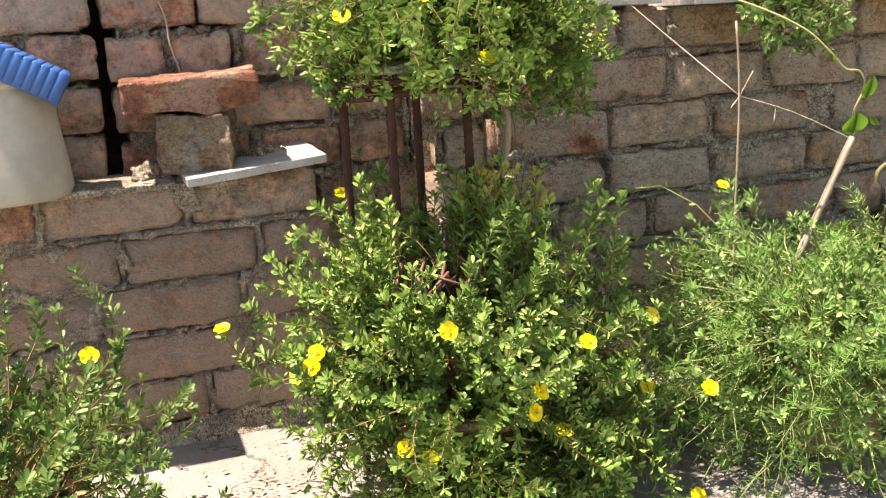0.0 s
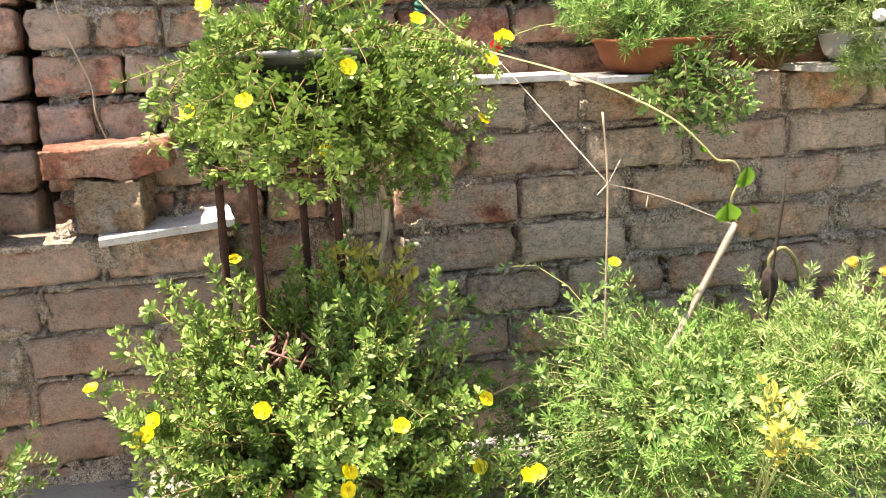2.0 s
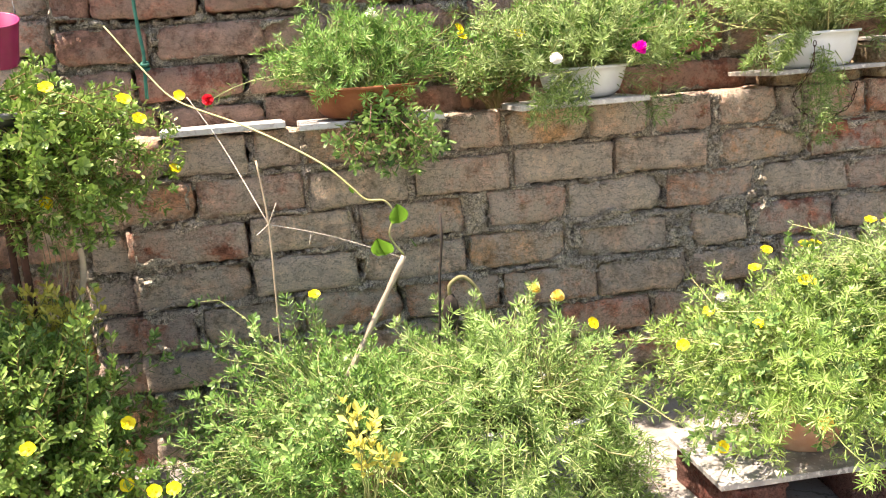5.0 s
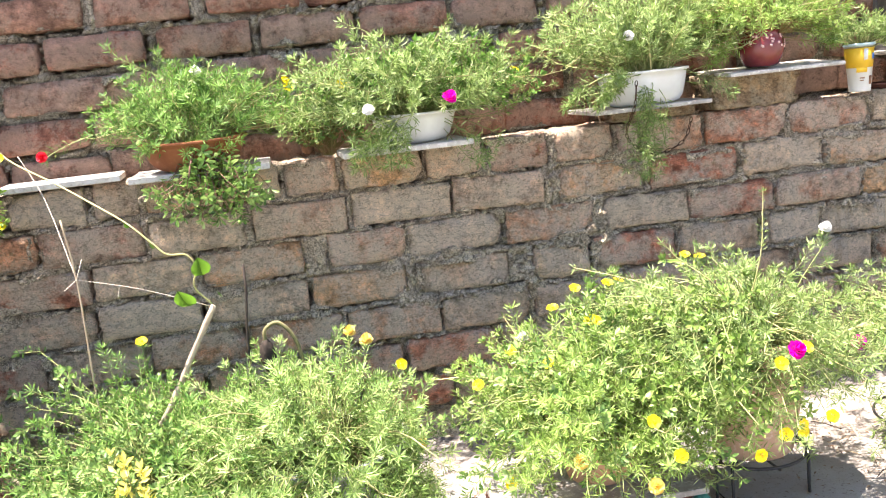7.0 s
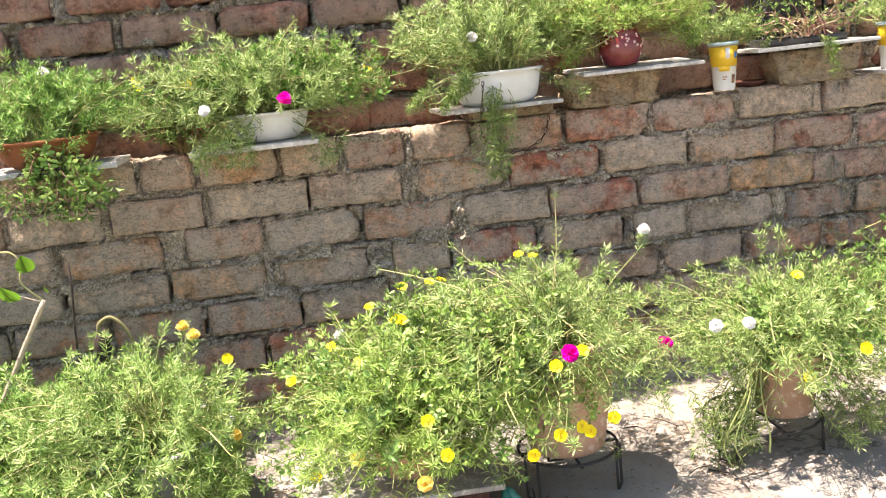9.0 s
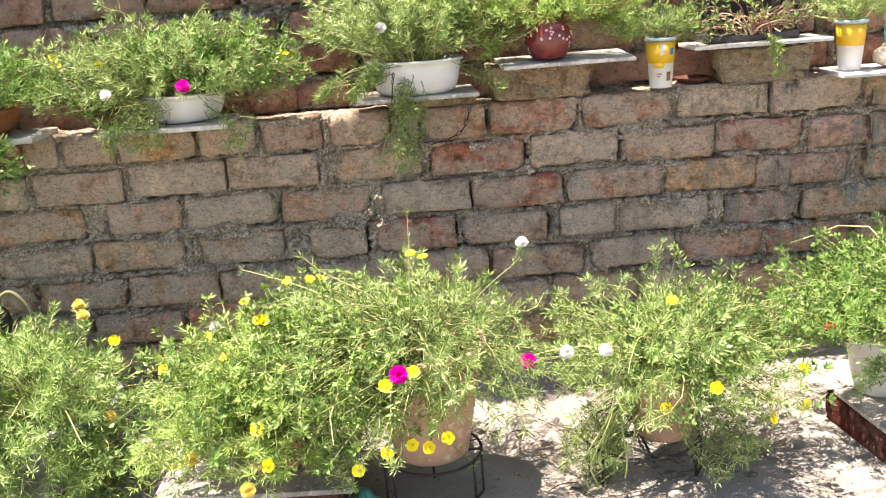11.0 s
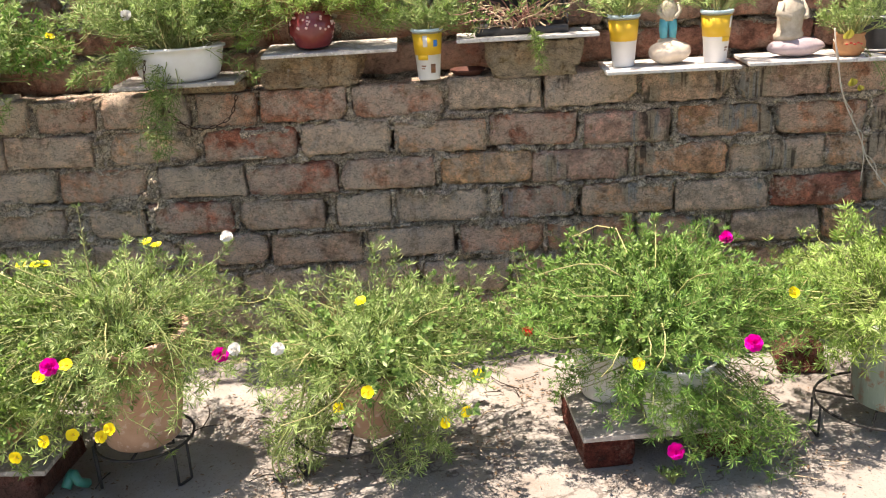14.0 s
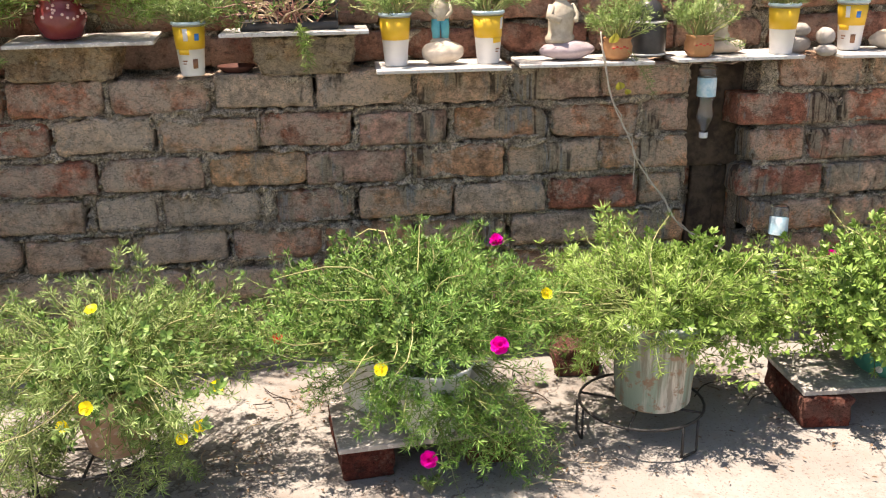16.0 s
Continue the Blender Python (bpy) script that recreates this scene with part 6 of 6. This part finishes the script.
slab("white stone slab jutting over the ledge", 1.815, 2.135, -0.085, 0.10, LEDGE, 0.009, MARBLE, -1)
slab("white stone slab jutting over the ledge", 2.165, 2.495, -0.065, 0.11, LEDGE, 0.009, MARBLE, -3)
slab("white stone slab bridging the narrow recess", 2.555, 2.885, -0.055, 0.11, LEDGE + 0.001, 0.009, MARBLE, 0)
slab("white stone slab jutting over the ledge", 2.985, 3.30, -0.08, 0.10, LEDGE, 0.009, MARBLE, -5)
TOP = LEDGE + 0.0105
cup_plant((1.865, 0.0, TOP), 117, (0.085, 0.055, 0.045), 150)
cup_plant((2.09, -0.005, TOP), 118, (0.09, 0.055, 0.05), 60)
cup_plant((2.84, -0.01, TOP), 119, (0.08, 0.06, 0.05), 170)
cup_plant((3.045, 0.03, TOP + 0.001), 120, (0.06, 0.05, 0.05), -40)


def pebble(label, material, size, at, seed, rz=0.0):
    bm = bmesh.new()
    bmesh.ops.create_icosphere(bm, subdivisions=4, radius=1)
    for v in bm.verts:
        n = 1 + 0.10 * noise.noise(v.co * 1.3 + Vector((seed, 0, 0))) + 0.03 * noise.noise(v.co * 4 + Vector((0, seed, 0)))
        p = v.co * n
        v.co = Vector((p.x * size[0], p.y * size[1], p.z * size[2] * (0.9 if p.z > 0 else 1.0)))
    low = min(v.co.z for v in bm.verts)
    for v in bm.verts:
        v.co.z = max(v.co.z - low, 0.06 * size[2]) - 0.06 * size[2]
    return solid("pebble", bm, material, label, "stone", pose(*at, 0, 0, rz))


def standing_figure(label, at, h):
    """A small plain standing figure, one mesh: foot plate, two legs, body and head as simple rounded forms."""
    bm = lathe([(0, 0), (0.026, 0), (0.027, 0.006), (0.020, 0.011), (0, 0.012)], 20, 0.7)
    for sx in (-1, 1):
        tube(bm, [(sx * 0.011, -0.002, 0.008), (sx * 0.012, -0.003, 0.014)], [0.010, 0.009], 8)
        tube(bm, [(sx * 0.011, -0.001, 0.013), (sx * 0.012, 0, 0.035), (sx * 0.010, 0, 0.060)], [0.010, 0.0115, 0.0125], 8)
        tube(bm, [(sx * 0.020, 0, 0.100), (sx * 0.027, -0.004, 0.078), (sx * 0.015, -0.018, 0.066)], [0.007, 0.0065, 0.005], 7)
    body = lathe([(0, 0.055), (0.019, 0.056), (0.021, 0.070), (0.022, 0.092), (0.013, 0.106), (0.009, 0.110), (0.014, 0.118), (0.015, 0.127), (0.010, 0.137), (0, 0.140)], 18, 0.75)
    spare = bpy.data.meshes.new("spare")
    body.to_mesh(spare)
    body.free()
    bm.from_mesh(spare)
    bpy.data.meshes.remove(spare)
    bmesh.ops.scale(bm, vec=(h / 0.14,) * 3, verts=bm.verts)
    me = to_mesh("statuette", bm, [STATUE, STATUE_BLUE])
    for f in me.polygons:
        low, across = f.center.z * 0.14 / h, abs(f.center.x) * 0.14 / h
        if 0.0135 < low < 0.056 and across < 0.026:
            f.material_index = 1
    return solid("statuette", me, None, label, "statue", pose(*at))


def statuette(label, at, h, seed):
    """A small plain standing figure, one mesh: base, body, head and arms as simple rounded forms."""
    bm = lathe([(0, 0), (0.032, 0), (0.034, 0.010), (0.028, 0.017), (0.029, 0.035), (0.031, 0.052), (0.026, 0.072), (0.013, 0.083), (0.012, 0.087), (0.0175, 0.096), (0.0185, 0.106), (0.013, 0.118), (0, 0.122)], 20, 0.75, lambda a, z: 1 + 0.06 * math.sin(3 * a + 60 * z))
    for sx in (-1, 1):
        tube(bm, [(sx * 0.025, 0, 0.074), (sx * 0.036, -0.004, 0.055), (sx * 0.020, -0.024, 0.045)], [0.008, 0.008, 0.006], 7)
    bmesh.ops.scale(bm, vec=(h / 0.122,) * 3, verts=bm.verts)
    me = to_mesh("statuette", bm, STATUE)
    return solid("statuette", me, None, label, "statue", pose(*at, 0, 0, seed * 13))


pebble("smooth cream pebble with dark cracks, on a slab", STONE_CREAM, (0.052, 0.038, 0.031), (1.978, 0.0, TOP), 1)
standing_figure("small painted figurine with turquoise trousers on a pebble", (1.975, 0.005, TOP + 0.050), 0.132)
pebble("flat mauve pebble lying on a slab", STONE_MAUVE, (0.067, 0.042, 0.026), (2.29, 0.01, TOP), 2)
statuette("small weathered plaster figurine on a mauve pebble", (2.275, 0.015, TOP + 0.042), 0.145, 2)


def mini(pl):
    part("pot", lathe([(0, 0), (0.026, 0), (0.036, 0.014), (0.037, 0.032), (0.032, 0.046), (0.036, 0.052), (0.033, 0.054), (0.029, 0.048), (0, 0.044)], 32), TERRA_MINI, pl, "small round clay pot")
    for k in range(5):
        d = part("painted_mark", lathe([(0, 0.001), (0.004, 0.0006), (0.005, -0.002), (0, -0.002)], 8, 0.5), RED_PAINT, pl)
        a = -2.1 + 0.24 * k
        d.matrix_basis = Matrix.Translation((0.0366 * math.cos(a), 0.0366 * math.sin(a), 0.03 + 0.003 * (k % 2))) @ Vector((math.cos(a), math.sin(a), 0)).to_track_quat("Z", "Y").to_matrix().to_4x4()
    part("soil", lathe([(0.03, 0.046), (0.015, 0.049), (0, 0.05)], 16), SOIL, pl)


needle_bush("little moss rose in a small round painted clay pot", (2.41, -0.02, TOP), mini, (0.05, 0.028), (2.42, -0.02, 0.855), (0.085, 0.06, 0.05), 80, [], 121, 20, 0.02, LEAF_NEEDLE, -0.2, [(2.485, -0.08, 0.68), (2.48, -0.08, 0.71), (2.475, -0.08, 0.74)])
needle_bush("little moss rose in a small round painted clay pot", (2.62, -0.02, TOP + 0.001), mini, (0.05, 0.028), (2.62, -0.02, 0.86), (0.085, 0.06, 0.055), 80, [], 122, 20, 0.02, LEAF_NEEDLE, -0.2, [(2.72, -0.05, 0.79), (2.71, -0.05, 0.785)])
bp = thing("black_pot", "ribbed black pot with white rings on a slab", "pot", (2.505, 0.04, TOP))
part("pot", lathe([(0, 0), (0.044, 0), (0.047, 0.005), (0.048, 0.085), (0.046, 0.09), (0.043, 0.085), (0, 0.08)], 36), PLASTIC_BLACK, bp)
for z in (0.003, 0.082):
    part("white_ring", lathe([(0.0475, z), (0.0492, z + 0.001), (0.0492, z + 0.004), (0.0475, z + 0.005)], 36), CUP_WHITE, bp)
part("dome", lathe([(0.038, 0.082), (0.04, 0.10), (0.032, 0.125), (0.014, 0.142), (0, 0.145)], 32), PLASTIC_BLACK, bp)
pebble("long cream pebble lying on a slab", STONE_CREAM, (0.055, 0.03, 0.021), (2.705, 0.03, TOP + 0.001), 3)
statuette("small weathered plaster figurine on a pebble", (2.69, 0.035, TOP + 0.036), 0.135, 3)
pebble("grey pebble piled on the ledge", STONE_GREY, (0.050, 0.035, 0.027), (2.90, 0.055, LEDGE), 4)
pebble("grey pebble piled on the ledge", STONE_GREY, (0.027, 0.024, 0.016), (2.965, -0.005, LEDGE), 5)
pebble("grey pebble piled on the ledge", STONE_GREY, (0.024, 0.021, 0.024), (2.965, 0.005, LEDGE + 0.027), 6)
pebble("grey pebble piled on the ledge", STONE_GREY, (0.03, 0.022, 0.018), (2.915, 0.05, LEDGE + 0.046), 7)
pebble("cream pebble lying on a slab", STONE_CREAM, (0.045, 0.035, 0.025), (3.15, 0.03, TOP), 8)

# dry vine drooping from the ledge to the recess
dv = thing("dry_vine", "dry pale twisted vine drooping down the wall", "plant")
bm = bmesh.new()
tube(bm, curve_points([(2.352, -0.07, 0.83), (2.36, -0.075, 0.77), (2.393, -0.055, 0.66), (2.43, -0.045, 0.59), (2.456, -0.04, 0.537), (2.47, -0.04, 0.50), (2.497, -0.04, 0.462), (2.55, -0.04, 0.39), (2.588, -0.05, 0.329), (2.66, -0.06, 0.285), (2.775, -0.07, 0.217)], 5), 0.0017, 6)
part("vine_stem", bm, STRING, dv)
bm = bmesh.new()
strand = curve_points([(2.35, -0.07, 0.80), (2.395, -0.058, 0.66), (2.427, -0.05, 0.60), (2.46, -0.042, 0.53), (2.50, -0.044, 0.455), (2.548, -0.043, 0.395), (2.59, -0.053, 0.327), (2.70, -0.06, 0.26)], 8)
tube(bm, [p + Vector((0.006 * math.sin(k * 0.7), -0.002, 0.004 * math.cos(k * 0.9))) for k, p in enumerate(strand)], 0.0013, 5)
part("twining_stem", bm, STRING, dv)
bm = bmesh.new()
tube(bm, curve_points([(2.456, -0.04, 0.537), (2.462, -0.04, 0.50), (2.461, -0.038, 0.44)], 4), 0.0013, 5)
part("side_stem", bm, STRING, dv)
for p, size, turn in (((2.405, -0.07, 0.70), 0.026, (60, 20, 170)), ((2.385, -0.075, 0.815), 0.03, (60, 0, 190)), ((2.425, -0.07, 0.685), 0.018, (60, 30, 150))):
    leaf = part("leaf", heart_leaf(size), LEAF_YELLOW, dv)
    leaf.matrix_basis = pose(*p, *turn)


# ---- recess ----
def bottle(label, at, turn, scale=1.0):
    b = new("plastic_bottle")
    b.matrix_basis = pose(*at, *turn) @ Matrix.Diagonal((0.8 * scale, 0.8 * scale, scale, 1.0))
    tagged(b, label, "bottle", "clear plastic bottles")
    part("bottle_body", lathe([(0, 0.004), (0.018, 0), (0.029, 0.006), (0.031, 0.02), (0.031, 0.085), (0.0255, 0.10), (0.024, 0.108), (0.031, 0.13), (0.029, 0.145), (0.018, 0.165), (0.0125, 0.172), (0.0125, 0.185), (0.0115, 0.185), (0.0115, 0.172), (0.017, 0.163), (0.028, 0.143), (0.03, 0.13), (0.023, 0.108), (0.0245, 0.10), (0.03, 0.084), (0.03, 0.02), (0.028, 0.008), (0, 0.007)], 32), CLEAR, b)
    part("label", lathe([(0.0313, 0.035), (0.0316, 0.036), (0.0316, 0.084), (0.0313, 0.085)], 32), LABEL_BLUE, b)
    part("cap", lathe([(0, 0.198), (0.0135, 0.198), (0.0145, 0.195), (0.0145, 0.184), (0.0135, 0.183), (0, 0.183)], 24), WHITE_CAP, b)
    return b


bottle("clear plastic bottle hanging upside down under the slab", (2.66, 0.01, 0.735), (180, 0, 20), 0.96)
bottle("clear plastic bottle stuck neck down beside the recess", (2.862, -0.05, 0.372), (180, 12, 60), 0.96)
bm = bmesh.new()
tube(bm, curve_points([(2.66, 0.01, 0.734), (2.655, 0.01, 0.742), (2.65, 0.012, 0.748)], 3), 0.002, 5)
solid("hanging_wire", bm, IRON, "short iron wire holding a bottle under the slab", "wire")


def plank(label, x0, x1, y, z0, z1, thick, seed, rz=0.0, roll=0.0):
    bm = block(-(x1 - x0) / 2, (x1 - x0) / 2, 0, thick, 0, z1 - z0, 0.003)
    bmesh.ops.subdivide_edges(bm, edges=[e for e in bm.edges if e.calc_length() > 0.03], cuts=7, use_grid_fill=True)
    for v in bm.verts:
        v.co.y += 0.006 * noise.noise(Vector((v.co.x * 90 + seed, 0, v.co.z * 9)))
        v.co.x += 0.004 * noise.noise(Vector((seed, 3, v.co.z * 18)))
        if v.co.z > (z1 - z0) * 0.9:
            v.co.z += 0.02 * noise.noise(Vector((v.co.x * 60, seed, 0)))
    return solid("old_plank", bm, WOOD_OLD, label, "plank", pose((x0 + x1) / 2, y, z0, 0, roll, rz))


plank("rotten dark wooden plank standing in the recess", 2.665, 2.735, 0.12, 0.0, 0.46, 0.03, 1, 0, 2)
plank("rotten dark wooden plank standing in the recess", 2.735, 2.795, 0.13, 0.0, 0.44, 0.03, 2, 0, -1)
# Added board: its dark colour stands for deep shade and hides the paler upper bricks.
plank("added dark board standing in for deep shade atop the recess", 2.63, 2.815, 0.105, 0.447, 0.725, 0.022, 5)
bm = block(-0.012, 0.012, 0, 0.008, 0, 0.28, 0.002)
solid("pale_splint", bm, STICK, "pale split wooden lath leaning in the recess", "lath", pose(2.80, 0.09, 0.02, 0, 4, 0))
pebble("grey rubble stone at the foot of the recess", STONE_GREY, (0.05, 0.04, 0.05), (2.79, 0.03, 0.0), 9)
loose_brick("dark brick wedged upright in the recess", (0.13, 0.05, 0.14), (2.72, 0.185, 0.46), BRICK_LOOSE, 18)

# ---- left ledge ----
slab("white marble offcut with a sawn edge on the ledge", -1.437, -1.185, 0.020, 0.16, 0.494, 0.016, MARBLE, 4, 4, -4)
loose_brick("rough squared brick half standing on a marble slab", (0.128, 0.105, 0.102), (-1.398, 0.090, 0.500), BRICK_LOOSE, 21, -14, 0, 0, 1.5, 0.10)
orange = loose_brick("worn orange-red brick lying across a brick half", (0.232, 0.105, 0.054), (-1.402, 0.085, 0.615), BRICK_ORANGE, 22, -4, 3, -2, 0.95)
for v in orange.data.vertices:
    if v.co.z < 0.02:
        v.co.z -= 0.016 * math.exp(-((v.co.x - 0.035) / 0.035) ** 2)
bk = thing("plastic_pail", "aged off-white plastic pail with a blue ridged lid piece on it", "pail", (-1.715, 0.06, 0.488))
part("pail", lathe([(0, 0), (0.096, 0), (0.103, 0.012), (0.100, 0.05), (0.088, 0.17), (0.086, 0.183), (0.08, 0.186), (0, 0.186)], 40), PLASTIC_BEIGE, bk)
part("pail_rim", lathe([(0.0855, 0.182), (0.090, 0.184), (0.0915, 0.190), (0.089, 0.197), (0.083, 0.198), (0.080, 0.19), (0.080, 0.184)], 40), PLASTIC_BEIGE, bk)
br = thing("blue_tray", "blue ridged plastic tray lying over a pail", "tray", (-1.70, 0.05, 0.700), 0)
part("tray_top", block(-0.10, 0.030, -0.092, 0.062, 0, 0.008, 0.003), PLASTIC_BLUE, br)
part("tray_end", block(0.0225, 0.0302, -0.0922, 0.0622, -0.042, 0.0083, 0.003), PLASTIC_BLUE, br)
part("tray_end", block(-0.1002, -0.093, -0.0850, 0.0622, -0.06, 0.0083, 0.003), PLASTIC_BLUE, br)
part("tray_side", block(-0.0998, 0.0298, -0.0925, -0.086, -0.040, 0.0086, 0.003), PLASTIC_BLUE, br)
for k in range(9):
    part("rib", block(-0.094 + 0.0135 * k, -0.0822 + 0.0135 * k, -0.0940, -0.091, -0.038, 0.0090, 0.0008), PLASTIC_BLUE, br)
    part("ridge", block(-0.094 + 0.0135 * k, -0.0822 + 0.0135 * k, -0.0935, 0.058, 0.006, 0.0096, 0.0008), PLASTIC_BLUE, br)
br.matrix_basis = pose(-1.622, 0.05, 0.690, 0, 30, 0)
slab("smooth pale cement bed spread on the brick ledge", -1.83, -1.448, 0.046, 0.156, 0.481, 0.012, MORTAR_PALE, 0.5, 4, 0.5, "cement_bed")
bm = bmesh.new()
tube(bm, curve_points([(-1.49, 0.13, 1.05), (-1.473, 0.14, 0.935), (-1.46, 0.145, 0.868), (-1.428, 0.145, 0.776), (-1.424, 0.135, 0.72), (-1.409, 0.14, 0.665)], 5), [0.0017] * 26, 6)
solid("dead_creeper", bm, STRAW, "dead pale creeper stem hanging down the bricks", "plant")
pp = thing("pink_cup", "magenta plastic cup hanging tilted on the wall", "cup", (-1.072, 0.06, 0.925))
pp.matrix_basis = pose(-1.072, 0.075, 0.925, 24, 6, 0) @ Matrix.Scale(1.12, 4)
part("cup", lathe([(0, 0), (0.026, 0), (0.028, 0.004), (0.038, 0.085), (0.040, 0.088), (0.036, 0.088), (0.026, 0.01), (0, 0.008)], 32), PLASTIC_PINK, pp)
bm = bmesh.new()
tube(bm, [(0.03, 0.02, 0.08), (0.01, 0.09, 0.11)], 0.0015, 5)
part("wire", bm, IRON, pp)

def clod(at, size, seed):
    """A lump of broken mortar with a flat foot."""
    bm = bmesh.new()
    bmesh.ops.create_icosphere(bm, subdivisions=4, radius=1)
    for v in bm.verts:
        n = 1 + 0.45 * noise.noise(v.co * 1.9 + Vector((seed, 0, 0))) + 0.28 * noise.noise(v.co * 5 + Vector((0, seed, 0)))
        v.co = Vector((v.co.x * n * size * 1.2, v.co.y * n * size, max(v.co.z * n * size * 0.9, -0.5 * size) + 0.5 * size))
    solid("mortar_clod", bm, MORTAR, "crumbled grey mortar clod lying on the ledge", "rubble", pose(*at, 0, 0, 50 * seed), "mortar rubble")


for k, (x, y, size) in enumerate(((-1.283, 0.120, 0.021), (-1.25, 0.128, 0.014), (-1.315, 0.125, 0.012), (-1.485, 0.12, 0.026), (-1.505, 0.09, 0.015))):
    clod((x, y, 0.503 if x > -1.44 else 0.482), size, k + 1)

# ---- ground litter ----
lr = np.random.default_rng(77)
n = 2600
cx, cy = lr.uniform(-1.6, 3.2, n), -0.02 - 0.75 * lr.random(n) ** 1.3
heaps = np.array([(0.98, -0.42), (0.92, -0.30), (0.62, -0.70), (1.46, -0.52), (1.60, -0.25), (2.10, -0.30), (2.15, -0.62), (-0.80, -0.62), (-1.35, -0.20), (0.10, -0.45), (2.60, -0.30), (1.05, -0.62)])
which = lr.integers(0, len(heaps), n)
near_heap = lr.random(n) < 0.5
cx = np.where(near_heap, heaps[which, 0] + lr.normal(0, 0.07, n), cx)
cy = np.minimum(np.where(near_heap, heaps[which, 1] + lr.normal(0, 0.05, n), cy), -0.03)
size, ang = lr.uniform(0.002, 0.008, n), lr.random(n) * 6.28
wx, wy = np.cos(ang), np.sin(ang)
z = 0.0045 + lr.random(n) * 0.002
asp = lr.uniform(0.2, 0.5, n)
quad = []
for a, b, up in ((-1, 0, 0), (0, 1, 0.3), (1, 0, 0.1), (0, -1, 0.2)):
    quad.append(np.stack([cx + size * (a * wx - b * asp * wy), cy + size * (a * wy + b * asp * wx), z + up * size], 1))
verts = np.stack(quad, 1).reshape(-1, 3)
k = np.arange(n)[:, None] * 4
litter = new("dry_leaf_litter", tri_mesh("dry_leaf_litter", verts, np.concatenate([k + np.array([[0, 2, 1]]), k + np.array([[0, 3, 2]])]), LITTER))
tagged(litter, "scattered brown dry leaf crumbs on the concrete", "litter", kind="stuff")

for k in range(46):
    x, y = heaps[k % len(heaps)] + lr.normal(0, 0.06, 2)
    y = min(y, -0.05)
    turn, long = lr.random() * 6.28, lr.uniform(0.02, 0.06)
    step = Vector((math.cos(turn), math.sin(turn), 0)) * long
    side = Vector((-step.y, step.x, 0)) * lr.uniform(-0.4, 0.4)
    here = Vector((x, y, 0.0075))
    bm = tube(bmesh.new(), curve_points([here - step, here + side + Vector((0, 0, 0.004)), here + step], 3), lr.uniform(0.0008, 0.0016), 5)
    tagged(solid("dry_twig", bm, DARK_TWIG if k % 3 else STRAW, "bit of dry twig lying on the concrete", "twig"), group="fallen dry twigs")
